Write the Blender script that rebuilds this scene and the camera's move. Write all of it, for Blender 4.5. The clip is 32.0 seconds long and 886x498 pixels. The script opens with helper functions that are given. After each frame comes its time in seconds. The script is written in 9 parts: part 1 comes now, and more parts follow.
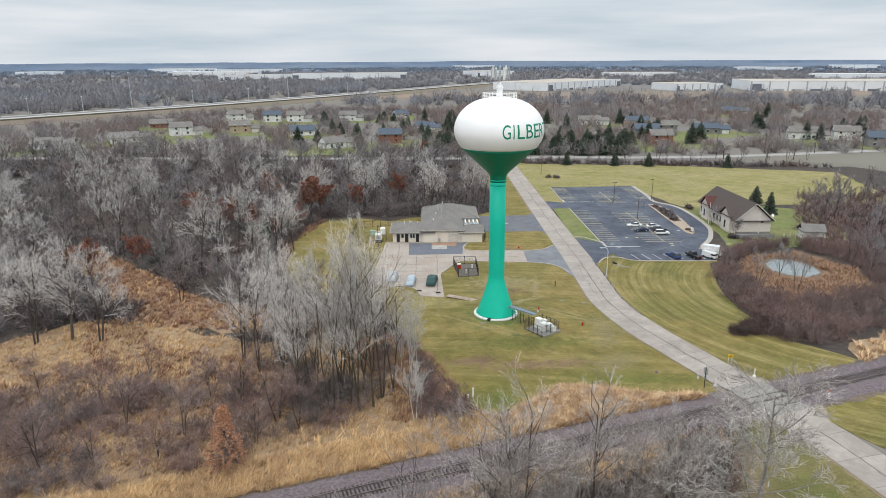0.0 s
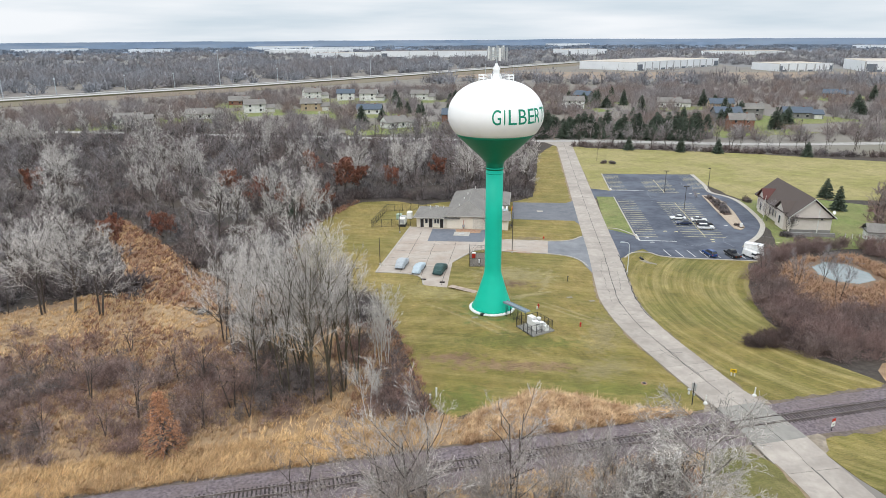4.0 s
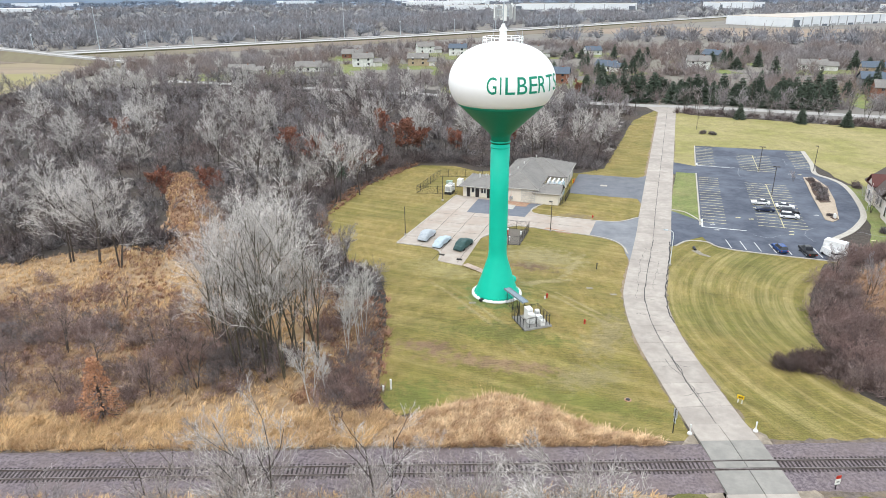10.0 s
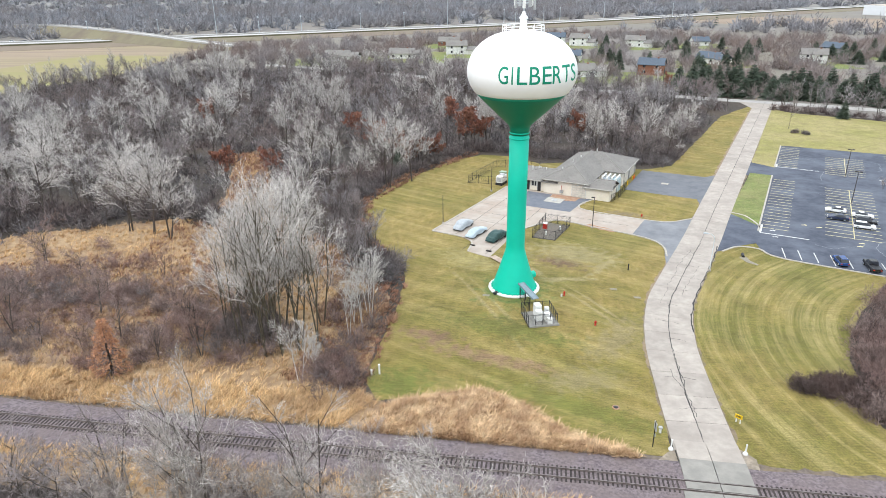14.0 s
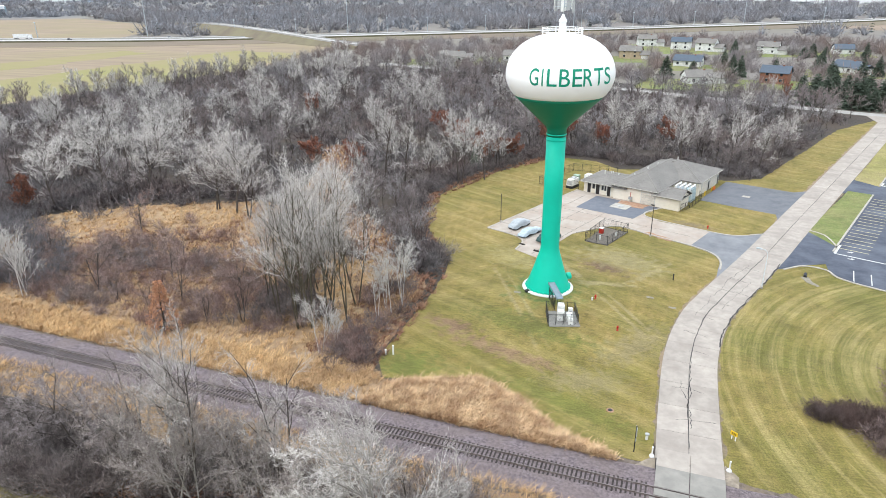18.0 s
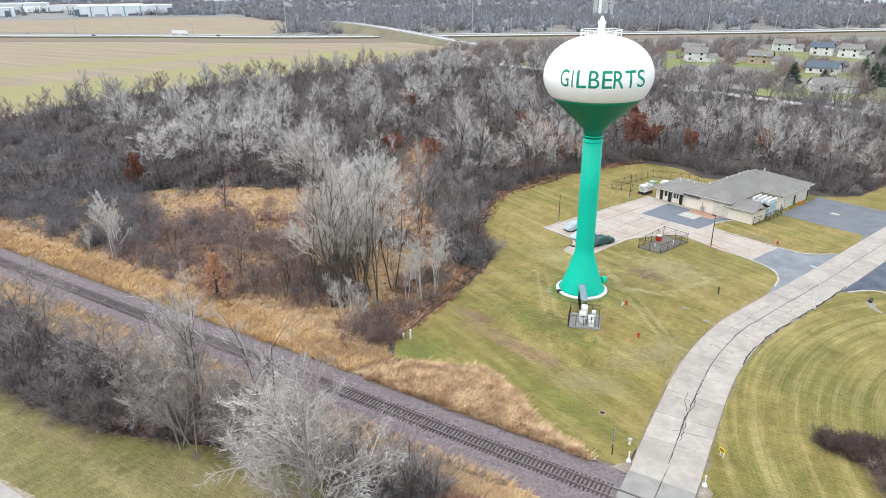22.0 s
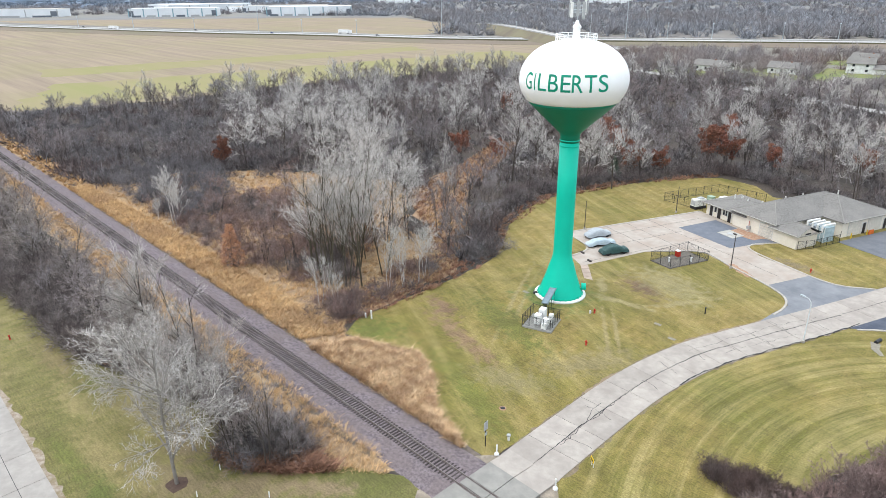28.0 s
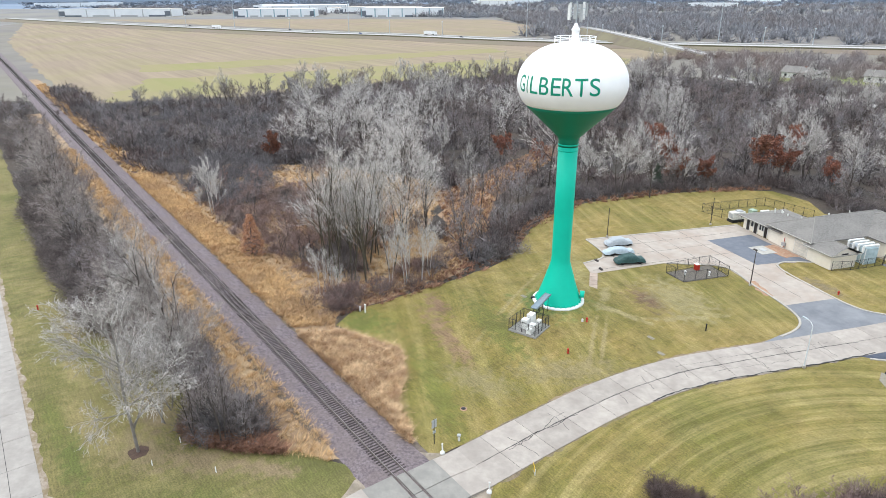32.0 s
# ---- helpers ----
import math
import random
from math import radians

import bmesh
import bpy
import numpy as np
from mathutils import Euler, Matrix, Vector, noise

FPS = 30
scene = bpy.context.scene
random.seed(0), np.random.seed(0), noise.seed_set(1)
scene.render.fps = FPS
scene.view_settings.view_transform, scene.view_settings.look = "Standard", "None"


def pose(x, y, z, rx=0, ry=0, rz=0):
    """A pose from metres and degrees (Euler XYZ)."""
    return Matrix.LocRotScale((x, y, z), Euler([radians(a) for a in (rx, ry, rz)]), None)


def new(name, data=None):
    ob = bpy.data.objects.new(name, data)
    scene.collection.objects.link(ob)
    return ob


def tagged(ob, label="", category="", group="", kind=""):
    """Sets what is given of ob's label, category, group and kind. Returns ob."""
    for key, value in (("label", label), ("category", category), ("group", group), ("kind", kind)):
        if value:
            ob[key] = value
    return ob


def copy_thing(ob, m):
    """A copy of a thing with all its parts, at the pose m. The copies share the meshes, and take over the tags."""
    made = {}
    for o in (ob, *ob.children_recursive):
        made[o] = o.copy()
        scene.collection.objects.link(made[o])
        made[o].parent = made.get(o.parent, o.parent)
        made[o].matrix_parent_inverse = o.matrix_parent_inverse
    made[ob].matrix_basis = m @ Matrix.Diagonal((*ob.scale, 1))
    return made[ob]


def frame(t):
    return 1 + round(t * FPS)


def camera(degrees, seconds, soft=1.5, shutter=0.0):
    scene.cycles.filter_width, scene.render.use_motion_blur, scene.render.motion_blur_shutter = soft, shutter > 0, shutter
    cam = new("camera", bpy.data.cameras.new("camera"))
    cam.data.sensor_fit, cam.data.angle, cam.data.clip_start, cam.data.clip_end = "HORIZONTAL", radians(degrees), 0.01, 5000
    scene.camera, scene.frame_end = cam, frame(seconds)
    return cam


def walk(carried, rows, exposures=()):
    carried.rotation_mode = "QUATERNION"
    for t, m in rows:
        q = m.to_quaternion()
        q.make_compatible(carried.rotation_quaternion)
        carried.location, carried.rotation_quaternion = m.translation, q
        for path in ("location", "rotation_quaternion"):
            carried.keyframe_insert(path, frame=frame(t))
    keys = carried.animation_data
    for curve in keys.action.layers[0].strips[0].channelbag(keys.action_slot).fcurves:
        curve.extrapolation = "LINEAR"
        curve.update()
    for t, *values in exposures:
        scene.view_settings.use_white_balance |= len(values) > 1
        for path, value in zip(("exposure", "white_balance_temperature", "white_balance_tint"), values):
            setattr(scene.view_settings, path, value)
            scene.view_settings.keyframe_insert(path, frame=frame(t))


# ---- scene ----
cam = camera(67.9, 32.0, soft=0.5)
METRES, EYE, TILT, LEAN, TURN = 146.4, 54.0, -0.6, 0.0, -20.3
ROWS = [
    (0.0, 0.0, 0.0, 0.0, -0.08, -15.51, 0.3),
    (0.5, 0.0162, 0.0054, -0.0, 0.94, -15.69, 0.3),
    (1.0, 0.0322, 0.0109, -0.0, 1.73, -15.89, 0.33),
    (1.5, 0.0484, 0.0167, -0.0003, 2.71, -16.05, 0.33),
    (2.0, 0.0644, 0.0228, 0.0001, 3.72, -16.26, 0.32),
    (2.5, 0.0804, 0.0291, 0.0003, 4.71, -16.48, 0.32),
    (4.5, 0.144, 0.0572, 0.0032, 8.94, -17.53, 0.28),
    (5.0, 0.1594, 0.0645, 0.005, 10.04, -17.92, 0.3),
    (5.5, 0.1745, 0.0723, 0.0064, 11.19, -18.53, 0.3),
    (6.0, 0.1893, 0.0805, 0.0067, 12.35, -18.97, 0.3),
    (6.5, 0.2037, 0.0889, 0.0066, 13.53, -19.19, 0.26),
    (7.0, 0.2171, 0.0978, 0.0062, 14.67, -19.38, 0.25),
    (7.5, 0.2291, 0.1072, 0.0061, 15.73, -19.66, 0.22),
    (8.0, 0.2396, 0.117, 0.0062, 16.69, -19.95, 0.2),
    (8.5, 0.2496, 0.1268, 0.0062, 17.57, -20.25, 0.19),
    (9.0, 0.2586, 0.1369, 0.0064, 18.28, -20.5, 0.17),
    (9.5, 0.2669, 0.1469, 0.0065, 18.96, -20.7, 0.19),
    (10.0, 0.2749, 0.1571, 0.0068, 19.64, -20.93, 0.19),
    (10.5, 0.2832, 0.1675, 0.0069, 20.38, -21.13, 0.2),
    (11.0, 0.2916, 0.178, 0.0067, 21.18, -21.38, 0.23),
    (11.5, 0.3019, 0.1875, 0.0067, 22.17, -21.67, 0.21),
    (12.0, 0.3138, 0.1936, 0.0067, 23.36, -21.83, 0.22),
    (12.5, 0.3274, 0.197, 0.0066, 24.76, -21.88, 0.21),
    (13.0, 0.3421, 0.199, 0.0063, 26.22, -21.92, 0.19),
    (13.5, 0.3566, 0.2016, 0.0062, 27.71, -21.9, 0.16),
    (14.0, 0.3708, 0.2046, 0.0057, 29.16, -21.84, 0.15),
    (14.5, 0.3844, 0.2073, 0.005, 30.54, -21.79, 0.16),
    (16.5, 0.4371, 0.2222, 0.0068, 36.17, -21.75, 0.08),
    (17.0, 0.4505, 0.2272, 0.007, 37.6, -21.72, 0.06),
    (17.5, 0.4634, 0.2329, 0.007, 39.04, -21.7, 0.03),
    (18.0, 0.4764, 0.2388, 0.007, 40.48, -21.67, 0.03),
    (18.5, 0.4892, 0.2449, 0.0071, 41.91, -21.66, 0.02),
    (19.0, 0.5018, 0.2514, 0.0073, 43.34, -21.64, 0.02),
    (19.5, 0.514, 0.258, 0.0075, 44.75, -21.63, -0.02),
    (20.0, 0.5263, 0.2652, 0.0076, 46.18, -21.63, -0.03),
    (20.5, 0.538, 0.2728, 0.0076, 47.58, -21.61, -0.03),
    (21.0, 0.5495, 0.2804, 0.0077, 48.96, -21.63, -0.05),
    (21.5, 0.5608, 0.2884, 0.0078, 50.35, -21.62, -0.03),
    (22.0, 0.573, 0.2977, 0.0081, 51.84, -21.62, 0.01),
    (22.5, 0.5889, 0.3102, 0.0083, 53.76, -21.62, 0.03),
    (23.0, 0.6072, 0.3262, 0.0085, 56.12, -21.63, 0.01),
    (23.5, 0.6273, 0.3452, 0.0083, 58.98, -21.66, -0.04),
    (24.0, 0.6475, 0.3668, 0.0085, 62.14, -21.72, -0.08),
    (24.5, 0.6642, 0.3864, 0.0081, 64.92, -21.72, -0.13),
    (26.5, 0.7011, 0.4362, 0.0086, 68.8, -21.59, -0.11),
    (27.0, 0.7082, 0.4474, 0.0088, 68.25, -21.52, -0.12),
    (27.5, 0.7153, 0.4589, 0.0091, 67.41, -21.47, -0.13),
    (28.0, 0.7219, 0.4707, 0.0094, 66.61, -21.43, -0.13),
    (28.5, 0.7282, 0.4827, 0.0098, 66.04, -21.41, -0.15),
    (29.0, 0.7342, 0.4945, 0.0098, 66.35, -21.38, -0.18),
    (29.5, 0.7405, 0.5071, 0.0096, 67.7, -21.38, -0.22),
    (30.0, 0.746, 0.5197, 0.0097, 69.08, -21.34, -0.23),
    (30.5, 0.751, 0.5328, 0.0095, 70.47, -21.3, -0.25),
    (31.0, 0.7563, 0.5461, 0.0094, 71.9, -21.29, -0.27),
    (31.5, 0.761, 0.5593, 0.0093, 73.29, -21.3, -0.28),
    (32.0, 0.7654, 0.5727, 0.0094, 74.69, -21.3, -0.3),
]
walk(cam, [(t, pose(0, 0, EYE, TILT, LEAN, TURN) @ pose(METRES * x, METRES * y, METRES * z, 90 + pitch, roll, yaw)) for t, x, y, z, yaw, pitch, roll in ROWS],
     exposures=[(0.0, -0.42, 6560, 10), (4.0, -0.22, 6560, 10), (9.0, 0.05, 6500, 10), (14.0, 0.15, 6450, 10), (20.0, 0.14, 6380, 10), (32.0, 0.08, 6340, 10)])

# ---- light ----
SUN_EL, SUN_AZ = 55.0, 215.0
world = bpy.data.worlds.new("overcast_sky")
scene.world = world
world.use_nodes = True
wn, wl = world.node_tree.nodes, world.node_tree.links
wn.clear()
w_out = wn.new("ShaderNodeOutputWorld")
w_sky = wn.new("ShaderNodeTexSky")
w_sky.sky_type, w_sky.sun_disc = "NISHITA", False
w_sky.sun_elevation, w_sky.sun_rotation = radians(SUN_EL), radians(SUN_AZ)
w_sky.dust_density = 3.0
w_bg = wn.new("ShaderNodeBackground")
w_bg.inputs["Strength"].default_value = 0.08
wl.new(w_sky.outputs[0], w_bg.inputs["Color"])
w_co = wn.new("ShaderNodeTexCoord")
w_map = wn.new("ShaderNodeMapping")
w_map.inputs["Scale"].default_value = (1.6, 1.6, 16.0)
wl.new(w_co.outputs["Generated"], w_map.inputs["Vector"])
w_noise = wn.new("ShaderNodeTexNoise")
w_noise.inputs["Scale"].default_value = 1.7
w_noise.inputs["Detail"].default_value = 5.0
wl.new(w_map.outputs[0], w_noise.inputs["Vector"])
w_ramp = wn.new("ShaderNodeValToRGB")
w_ramp.color_ramp.elements[0].position, w_ramp.color_ramp.elements[1].position = 0.35, 0.66
w_ramp.color_ramp.elements[0].color = (0.63, 0.728, 0.812, 1)
w_ramp.color_ramp.elements[1].color = (0.908, 0.947, 0.993, 1)
wl.new(w_noise.outputs["Fac"], w_ramp.inputs["Fac"])
w_cloud = wn.new("ShaderNodeBackground")
w_sep = wn.new("ShaderNodeSeparateXYZ")
wl.new(w_co.outputs["Generated"], w_sep.inputs[0])
w_up = wn.new("ShaderNodeMapRange")
w_up.interpolation_type = "SMOOTHSTEP"
w_up.inputs["From Min"].default_value, w_up.inputs["From Max"].default_value = 0.14, 0.8
w_up.inputs["To Min"].default_value, w_up.inputs["To Max"].default_value = 1.3, 2.7
wl.new(w_sep.outputs["Z"], w_up.inputs["Value"])
wl.new(w_up.outputs[0], w_cloud.inputs["Strength"])
wl.new(w_ramp.outputs["Color"], w_cloud.inputs["Color"])
w_mix = wn.new("ShaderNodeMixShader")
w_mix.inputs[0].default_value = 0.88
wl.new(w_bg.outputs[0], w_mix.inputs[1])
wl.new(w_cloud.outputs[0], w_mix.inputs[2])
wl.new(w_mix.outputs[0], w_out.inputs["Surface"])
sun = new("sun", bpy.data.lights.new("sun", "SUN"))
sun.data.energy, sun.data.angle, sun.data.color = 1.45, radians(50), (1.0, 0.935, 0.86)
sun.rotation_euler = Euler((radians(90 - SUN_EL), 0, radians(180 - SUN_AZ)))

# ---- materials ----
UNIT = 1.2  # metres to one unit of the plan
MATS = {}


def mat(name, a, b=None, scale=1.0, rough=0.9, bump=0.2, big=None, big_scale=0.05, big_amt=0.5, metal=0.0, rand=0.0, spec=0.3, stretch=None, detail=4.0, island=0.0):
    """A surface: fine mottling between a and b, broad stains of colour big, some tone change from object to object."""
    if name in MATS:
        return MATS[name]
    m = bpy.data.materials.new(name)
    m.use_nodes = True
    nt = m.node_tree
    n, l = nt.nodes, nt.links
    p = n["Principled BSDF"]
    p.inputs["Roughness"].default_value = rough
    p.inputs["Metallic"].default_value = metal
    p.inputs["Specular IOR Level"].default_value = spec
    geo = n.new("ShaderNodeNewGeometry")
    vec = geo.outputs["Position"]
    if stretch:
        mp = n.new("ShaderNodeMapping")
        mp.inputs["Rotation"].default_value = (0, 0, radians(stretch[0]))
        mp.inputs["Scale"].default_value = stretch[1:]
        l.new(vec, mp.inputs["Vector"])
        vec = mp.outputs[0]
    nz = n.new("ShaderNodeTexNoise")
    nz.inputs["Scale"].default_value = scale
    nz.inputs["Detail"].default_value = detail
    nz.inputs["Roughness"].default_value = 0.65
    l.new(vec, nz.inputs["Vector"])
    rp = n.new("ShaderNodeMapRange")
    rp.inputs["From Min"].default_value, rp.inputs["From Max"].default_value = 0.36, 0.64
    l.new(nz.outputs["Fac"], rp.inputs["Value"])
    mx = n.new("ShaderNodeMix")
    mx.data_type = "RGBA"
    b = b or tuple(min(1.0, c * 0.75) for c in a)
    mx.inputs[6].default_value, mx.inputs[7].default_value = (*a, 1), (*b, 1)
    l.new(rp.outputs[0], mx.inputs[0])
    col = mx.outputs[2]
    if big:
        nb = n.new("ShaderNodeTexNoise")
        nb.inputs["Scale"].default_value = big_scale
        nb.inputs["Detail"].default_value = 6.0
        nb.inputs["Roughness"].default_value = 0.6
        l.new(geo.outputs["Position"], nb.inputs["Vector"])
        rb = n.new("ShaderNodeMapRange")
        rb.inputs["From Min"].default_value, rb.inputs["From Max"].default_value = 0.42, 0.62
        rb.inputs["To Max"].default_value = big_amt
        l.new(nb.outputs["Fac"], rb.inputs["Value"])
        m2 = n.new("ShaderNodeMix")
        m2.data_type = "RGBA"
        m2.inputs[7].default_value = (*big, 1)
        l.new(col, m2.inputs[6])
        l.new(rb.outputs[0], m2.inputs[0])
        col = m2.outputs[2]
    if rand:
        oi = n.new("ShaderNodeObjectInfo")
        rr = n.new("ShaderNodeMapRange")
        rr.inputs["To Min"].default_value, rr.inputs["To Max"].default_value = 1 - rand, 1 + rand
        l.new(oi.outputs["Random"], rr.inputs["Value"])
        hs = n.new("ShaderNodeHueSaturation")
        l.new(rr.outputs[0], hs.inputs["Value"])
        l.new(col, hs.inputs["Color"])
        col = hs.outputs[0]
    if island:
        ri = n.new("ShaderNodeMapRange")
        ri.inputs["To Min"].default_value, ri.inputs["To Max"].default_value = 1 - island, 1 + island
        l.new(geo.outputs["Random Per Island"], ri.inputs["Value"])
        hi = n.new("ShaderNodeHueSaturation")
        l.new(ri.outputs[0], hi.inputs["Value"])
        l.new(col, hi.inputs["Color"])
        col = hi.outputs[0]
    l.new(col, p.inputs["Base Color"])
    if bump:
        bp = n.new("ShaderNodeBump")
        bp.inputs["Strength"].default_value = bump
        bp.inputs["Distance"].default_value = 0.5 / max(scale, 0.2)
        l.new(nz.outputs["Fac"], bp.inputs["Height"])
        l.new(bp.outputs[0], p.inputs["Normal"])
    m["col_socket"] = col.node.name
    MATS[name] = m
    return m


def mow(m, centre, step, dark, amount, straight=None):
    """Mower stripes laid over a lawn material: arcs round a centre, or straight lines at an angle."""
    n, l = m.node_tree.nodes, m.node_tree.links
    p = n["Principled BSDF"]
    src = p.inputs["Base Color"].links[0].from_socket
    geo = n.new("ShaderNodeNewGeometry")
    mp = n.new("ShaderNodeMapping")
    mp.vector_type = "POINT"
    mp.inputs["Location"].default_value = (-centre[0] * UNIT, -centre[1] * UNIT, 0)
    l.new(geo.outputs["Position"], mp.inputs["Vector"])
    sep = n.new("ShaderNodeSeparateXYZ")
    across = sep.outputs["X"]
    if straight is None:
        flat = n.new("ShaderNodeVectorMath")
        flat.operation = "MULTIPLY"
        flat.inputs[1].default_value = (1, 1, 0)
        l.new(mp.outputs[0], flat.inputs[0])
        ln = n.new("ShaderNodeVectorMath")
        ln.operation = "LENGTH"
        l.new(flat.outputs[0], ln.inputs[0])
        across = ln.outputs["Value"]
    else:
        mp.inputs["Rotation"].default_value = (0, 0, radians(-straight))
    l.new(mp.outputs[0], sep.inputs[0])
    parts = []
    for src_, k in ((across, 0.5 / (step * UNIT)), (sep.outputs["X"] if straight is None else sep.outputs["Y"], 0.02), (sep.outputs["Y"], 0.02)):
        mu = n.new("ShaderNodeMath")
        mu.operation = "MULTIPLY"
        mu.inputs[1].default_value = k
        l.new(src_, mu.inputs[0])
        parts.append(mu)
    cb = n.new("ShaderNodeCombineXYZ")
    for mu, sock in zip(parts, ("X", "Y", "Z")):
        l.new(mu.outputs[0], cb.inputs[sock])
    wv = n.new("ShaderNodeTexNoise")
    wv.inputs["Scale"].default_value, wv.inputs["Detail"].default_value, wv.inputs["Roughness"].default_value = 1.0, 4.0, 0.7
    l.new(cb.outputs[0], wv.inputs["Vector"])
    st = n.new("ShaderNodeMapRange")
    st.inputs["From Min"].default_value, st.inputs["From Max"].default_value = 0.4, 0.62
    l.new(wv.outputs["Fac"], st.inputs["Value"])
    nb = n.new("ShaderNodeTexNoise")
    nb.inputs["Scale"].default_value, nb.inputs["Detail"].default_value = 0.09, 5.0
    l.new(geo.outputs["Position"], nb.inputs["Vector"])
    ml = n.new("ShaderNodeMath")
    ml.operation = "MULTIPLY"
    l.new(st.outputs[0], ml.inputs[0])
    l.new(nb.outputs["Fac"], ml.inputs[1])
    mr = n.new("ShaderNodeMapRange")
    mr.inputs["From Min"].default_value, mr.inputs["From Max"].default_value = 0.1, 0.6
    mr.inputs["To Max"].default_value = amount
    l.new(ml.outputs[0], mr.inputs["Value"])
    mx = n.new("ShaderNodeMix")
    mx.data_type = "RGBA"
    mx.inputs[7].default_value = (*dark, 1)
    l.new(src, mx.inputs[6])
    l.new(mr.outputs[0], mx.inputs[0])
    l.new(mx.outputs[2], p.inputs["Base Color"])
    return m


def lawn_mat(name, a, b, c):
    """Rough winter turf: blades, tufts and broad tonal drifts."""
    return mat(name, a, b, 0.55, big=c, big_scale=0.05, big_amt=0.8, bump=0.35, stretch=(-25, 1.7, 0.6, 1), detail=9.0)


def turf(m, turn=64):
    """Blade and clipping texture over all the colours of a lawn: fine tufts and streaks along the mower's way."""
    n, l = m.node_tree.nodes, m.node_tree.links
    p = n["Principled BSDF"]
    geo = n.new("ShaderNodeNewGeometry")
    for scale, lo, hi, mapped in ((4.5, 0.6, 1.36, None), (1.6, 0.78, 1.22, (0.3, 2.2, 1.0)), (0.22, 0.8, 1.2, None)):
        src = p.inputs["Base Color"].links[0].from_socket
        nz = n.new("ShaderNodeTexNoise")
        nz.inputs["Scale"].default_value, nz.inputs["Detail"].default_value = scale, 6.0
        nz.inputs["Roughness"].default_value = 0.65
        vec = geo.outputs["Position"]
        if mapped:
            mp = n.new("ShaderNodeMapping")
            mp.inputs["Rotation"].default_value = (0, 0, radians(-turn))
            mp.inputs["Scale"].default_value = mapped
            l.new(vec, mp.inputs["Vector"])
            vec = mp.outputs[0]
        l.new(vec, nz.inputs["Vector"])
        mr = n.new("ShaderNodeMapRange")
        mr.inputs["From Min"].default_value, mr.inputs["From Max"].default_value = 0.3, 0.7
        mr.inputs["To Min"].default_value, mr.inputs["To Max"].default_value = lo, hi
        l.new(nz.outputs["Fac"], mr.inputs["Value"])
        hs = n.new("ShaderNodeHueSaturation")
        l.new(mr.outputs[0], hs.inputs["Value"])
        l.new(src, hs.inputs["Color"])
        l.new(hs.outputs[0], p.inputs["Base Color"])
    return m


# worn places in the turf: centre, half sizes, turn, colour
LAWN_PATCHES = [(43.5, 94.5, 15.5, 0.5, -62, (0.27, 0.215, 0.1)), (44.9, 95.2, 15, 0.4, -62, (0.26, 0.21, 0.095)), (59, 96, 10, 0.45, -52, (0.26, 0.21, 0.095)), (60.4, 96.6, 9, 0.4, -52, (0.26, 0.21, 0.095)), (56, 105.6, 5.5, 0.9, 20, (0.28, 0.23, 0.11)), (62, 113, 6.5, 0.9, 62, (0.28, 0.23, 0.11)), (50, 108.5, 4.5, 0.9, -55, (0.28, 0.23, 0.11)), (56, 72, 12, 2.0, -20, (0.13, 0.13, 0.03)), (40, 112, 9, 4, -30, (0.25, 0.21, 0.085)), (48, 88, 12, 3, -15, (0.12, 0.12, 0.03)), (54.6, 113.6, 5.2, 2.6, -20, (0.14, 0.085, 0.055)), (46, 80.8, 12, 1.7, -14, (0.2, 0.13, 0.075)), (37, 85.5, 5, 1.6, -20, (0.19, 0.12, 0.075)), (57, 77.5, 6, 3, 20, (0.2, 0.165, 0.075)), (47.3, 99.5, 5.8, 5.8, 0, (0.09, 0.125, 0.035)), (35, 73.5, 5.5, 4, 20, (0.115, 0.125, 0.028)), (62, 88, 8, 3, 60, (0.21, 0.17, 0.08)), (68, 140.5, 4.5, 1.8, -20, (0.17, 0.13, 0.075)), (57, 118, 9, 5, -20, (0.25, 0.21, 0.1))]


def patches(m, spots):
    """Lays soft-edged worn spots over a lawn material."""
    n, l = m.node_tree.nodes, m.node_tree.links
    p = n["Principled BSDF"]
    geo = n.new("ShaderNodeNewGeometry")
    nz = n.new("ShaderNodeTexNoise")
    nz.inputs["Scale"].default_value, nz.inputs["Detail"].default_value = 0.7, 7.0
    l.new(geo.outputs["Position"], nz.inputs["Vector"])
    for x, y, rx, ry, turn, colour in spots:
        src = p.inputs["Base Color"].links[0].from_socket
        mp = n.new("ShaderNodeMapping")
        mp.vector_type = "TEXTURE"
        mp.inputs["Location"].default_value = (x * UNIT, y * UNIT, 0)
        mp.inputs["Rotation"].default_value = (0, 0, radians(turn))
        mp.inputs["Scale"].default_value = (rx * UNIT, ry * UNIT, 1000)
        l.new(geo.outputs["Position"], mp.inputs["Vector"])
        ln = n.new("ShaderNodeVectorMath")
        ln.operation = "LENGTH"
        l.new(mp.outputs[0], ln.inputs[0])
        ad = n.new("ShaderNodeMath")
        ad.operation = "MULTIPLY_ADD"
        l.new(nz.outputs["Fac"], ad.inputs[0])
        ad.inputs[1].default_value = 2.6
        l.new(ln.outputs["Value"], ad.inputs[2])
        mr = n.new("ShaderNodeMapRange")
        mr.inputs["From Min"].default_value, mr.inputs["From Max"].default_value = 2.4, 1.6
        mr.inputs["To Max"].default_value = 0.92
        l.new(ad.outputs[0], mr.inputs["Value"])
        mx = n.new("ShaderNodeMix")
        mx.data_type = "RGBA"
        mx.inputs[7].default_value = (*colour, 1)
        l.new(src, mx.inputs[6])
        l.new(mr.outputs[0], mx.inputs[0])
        l.new(mx.outputs[2], p.inputs["Base Color"])
    return m


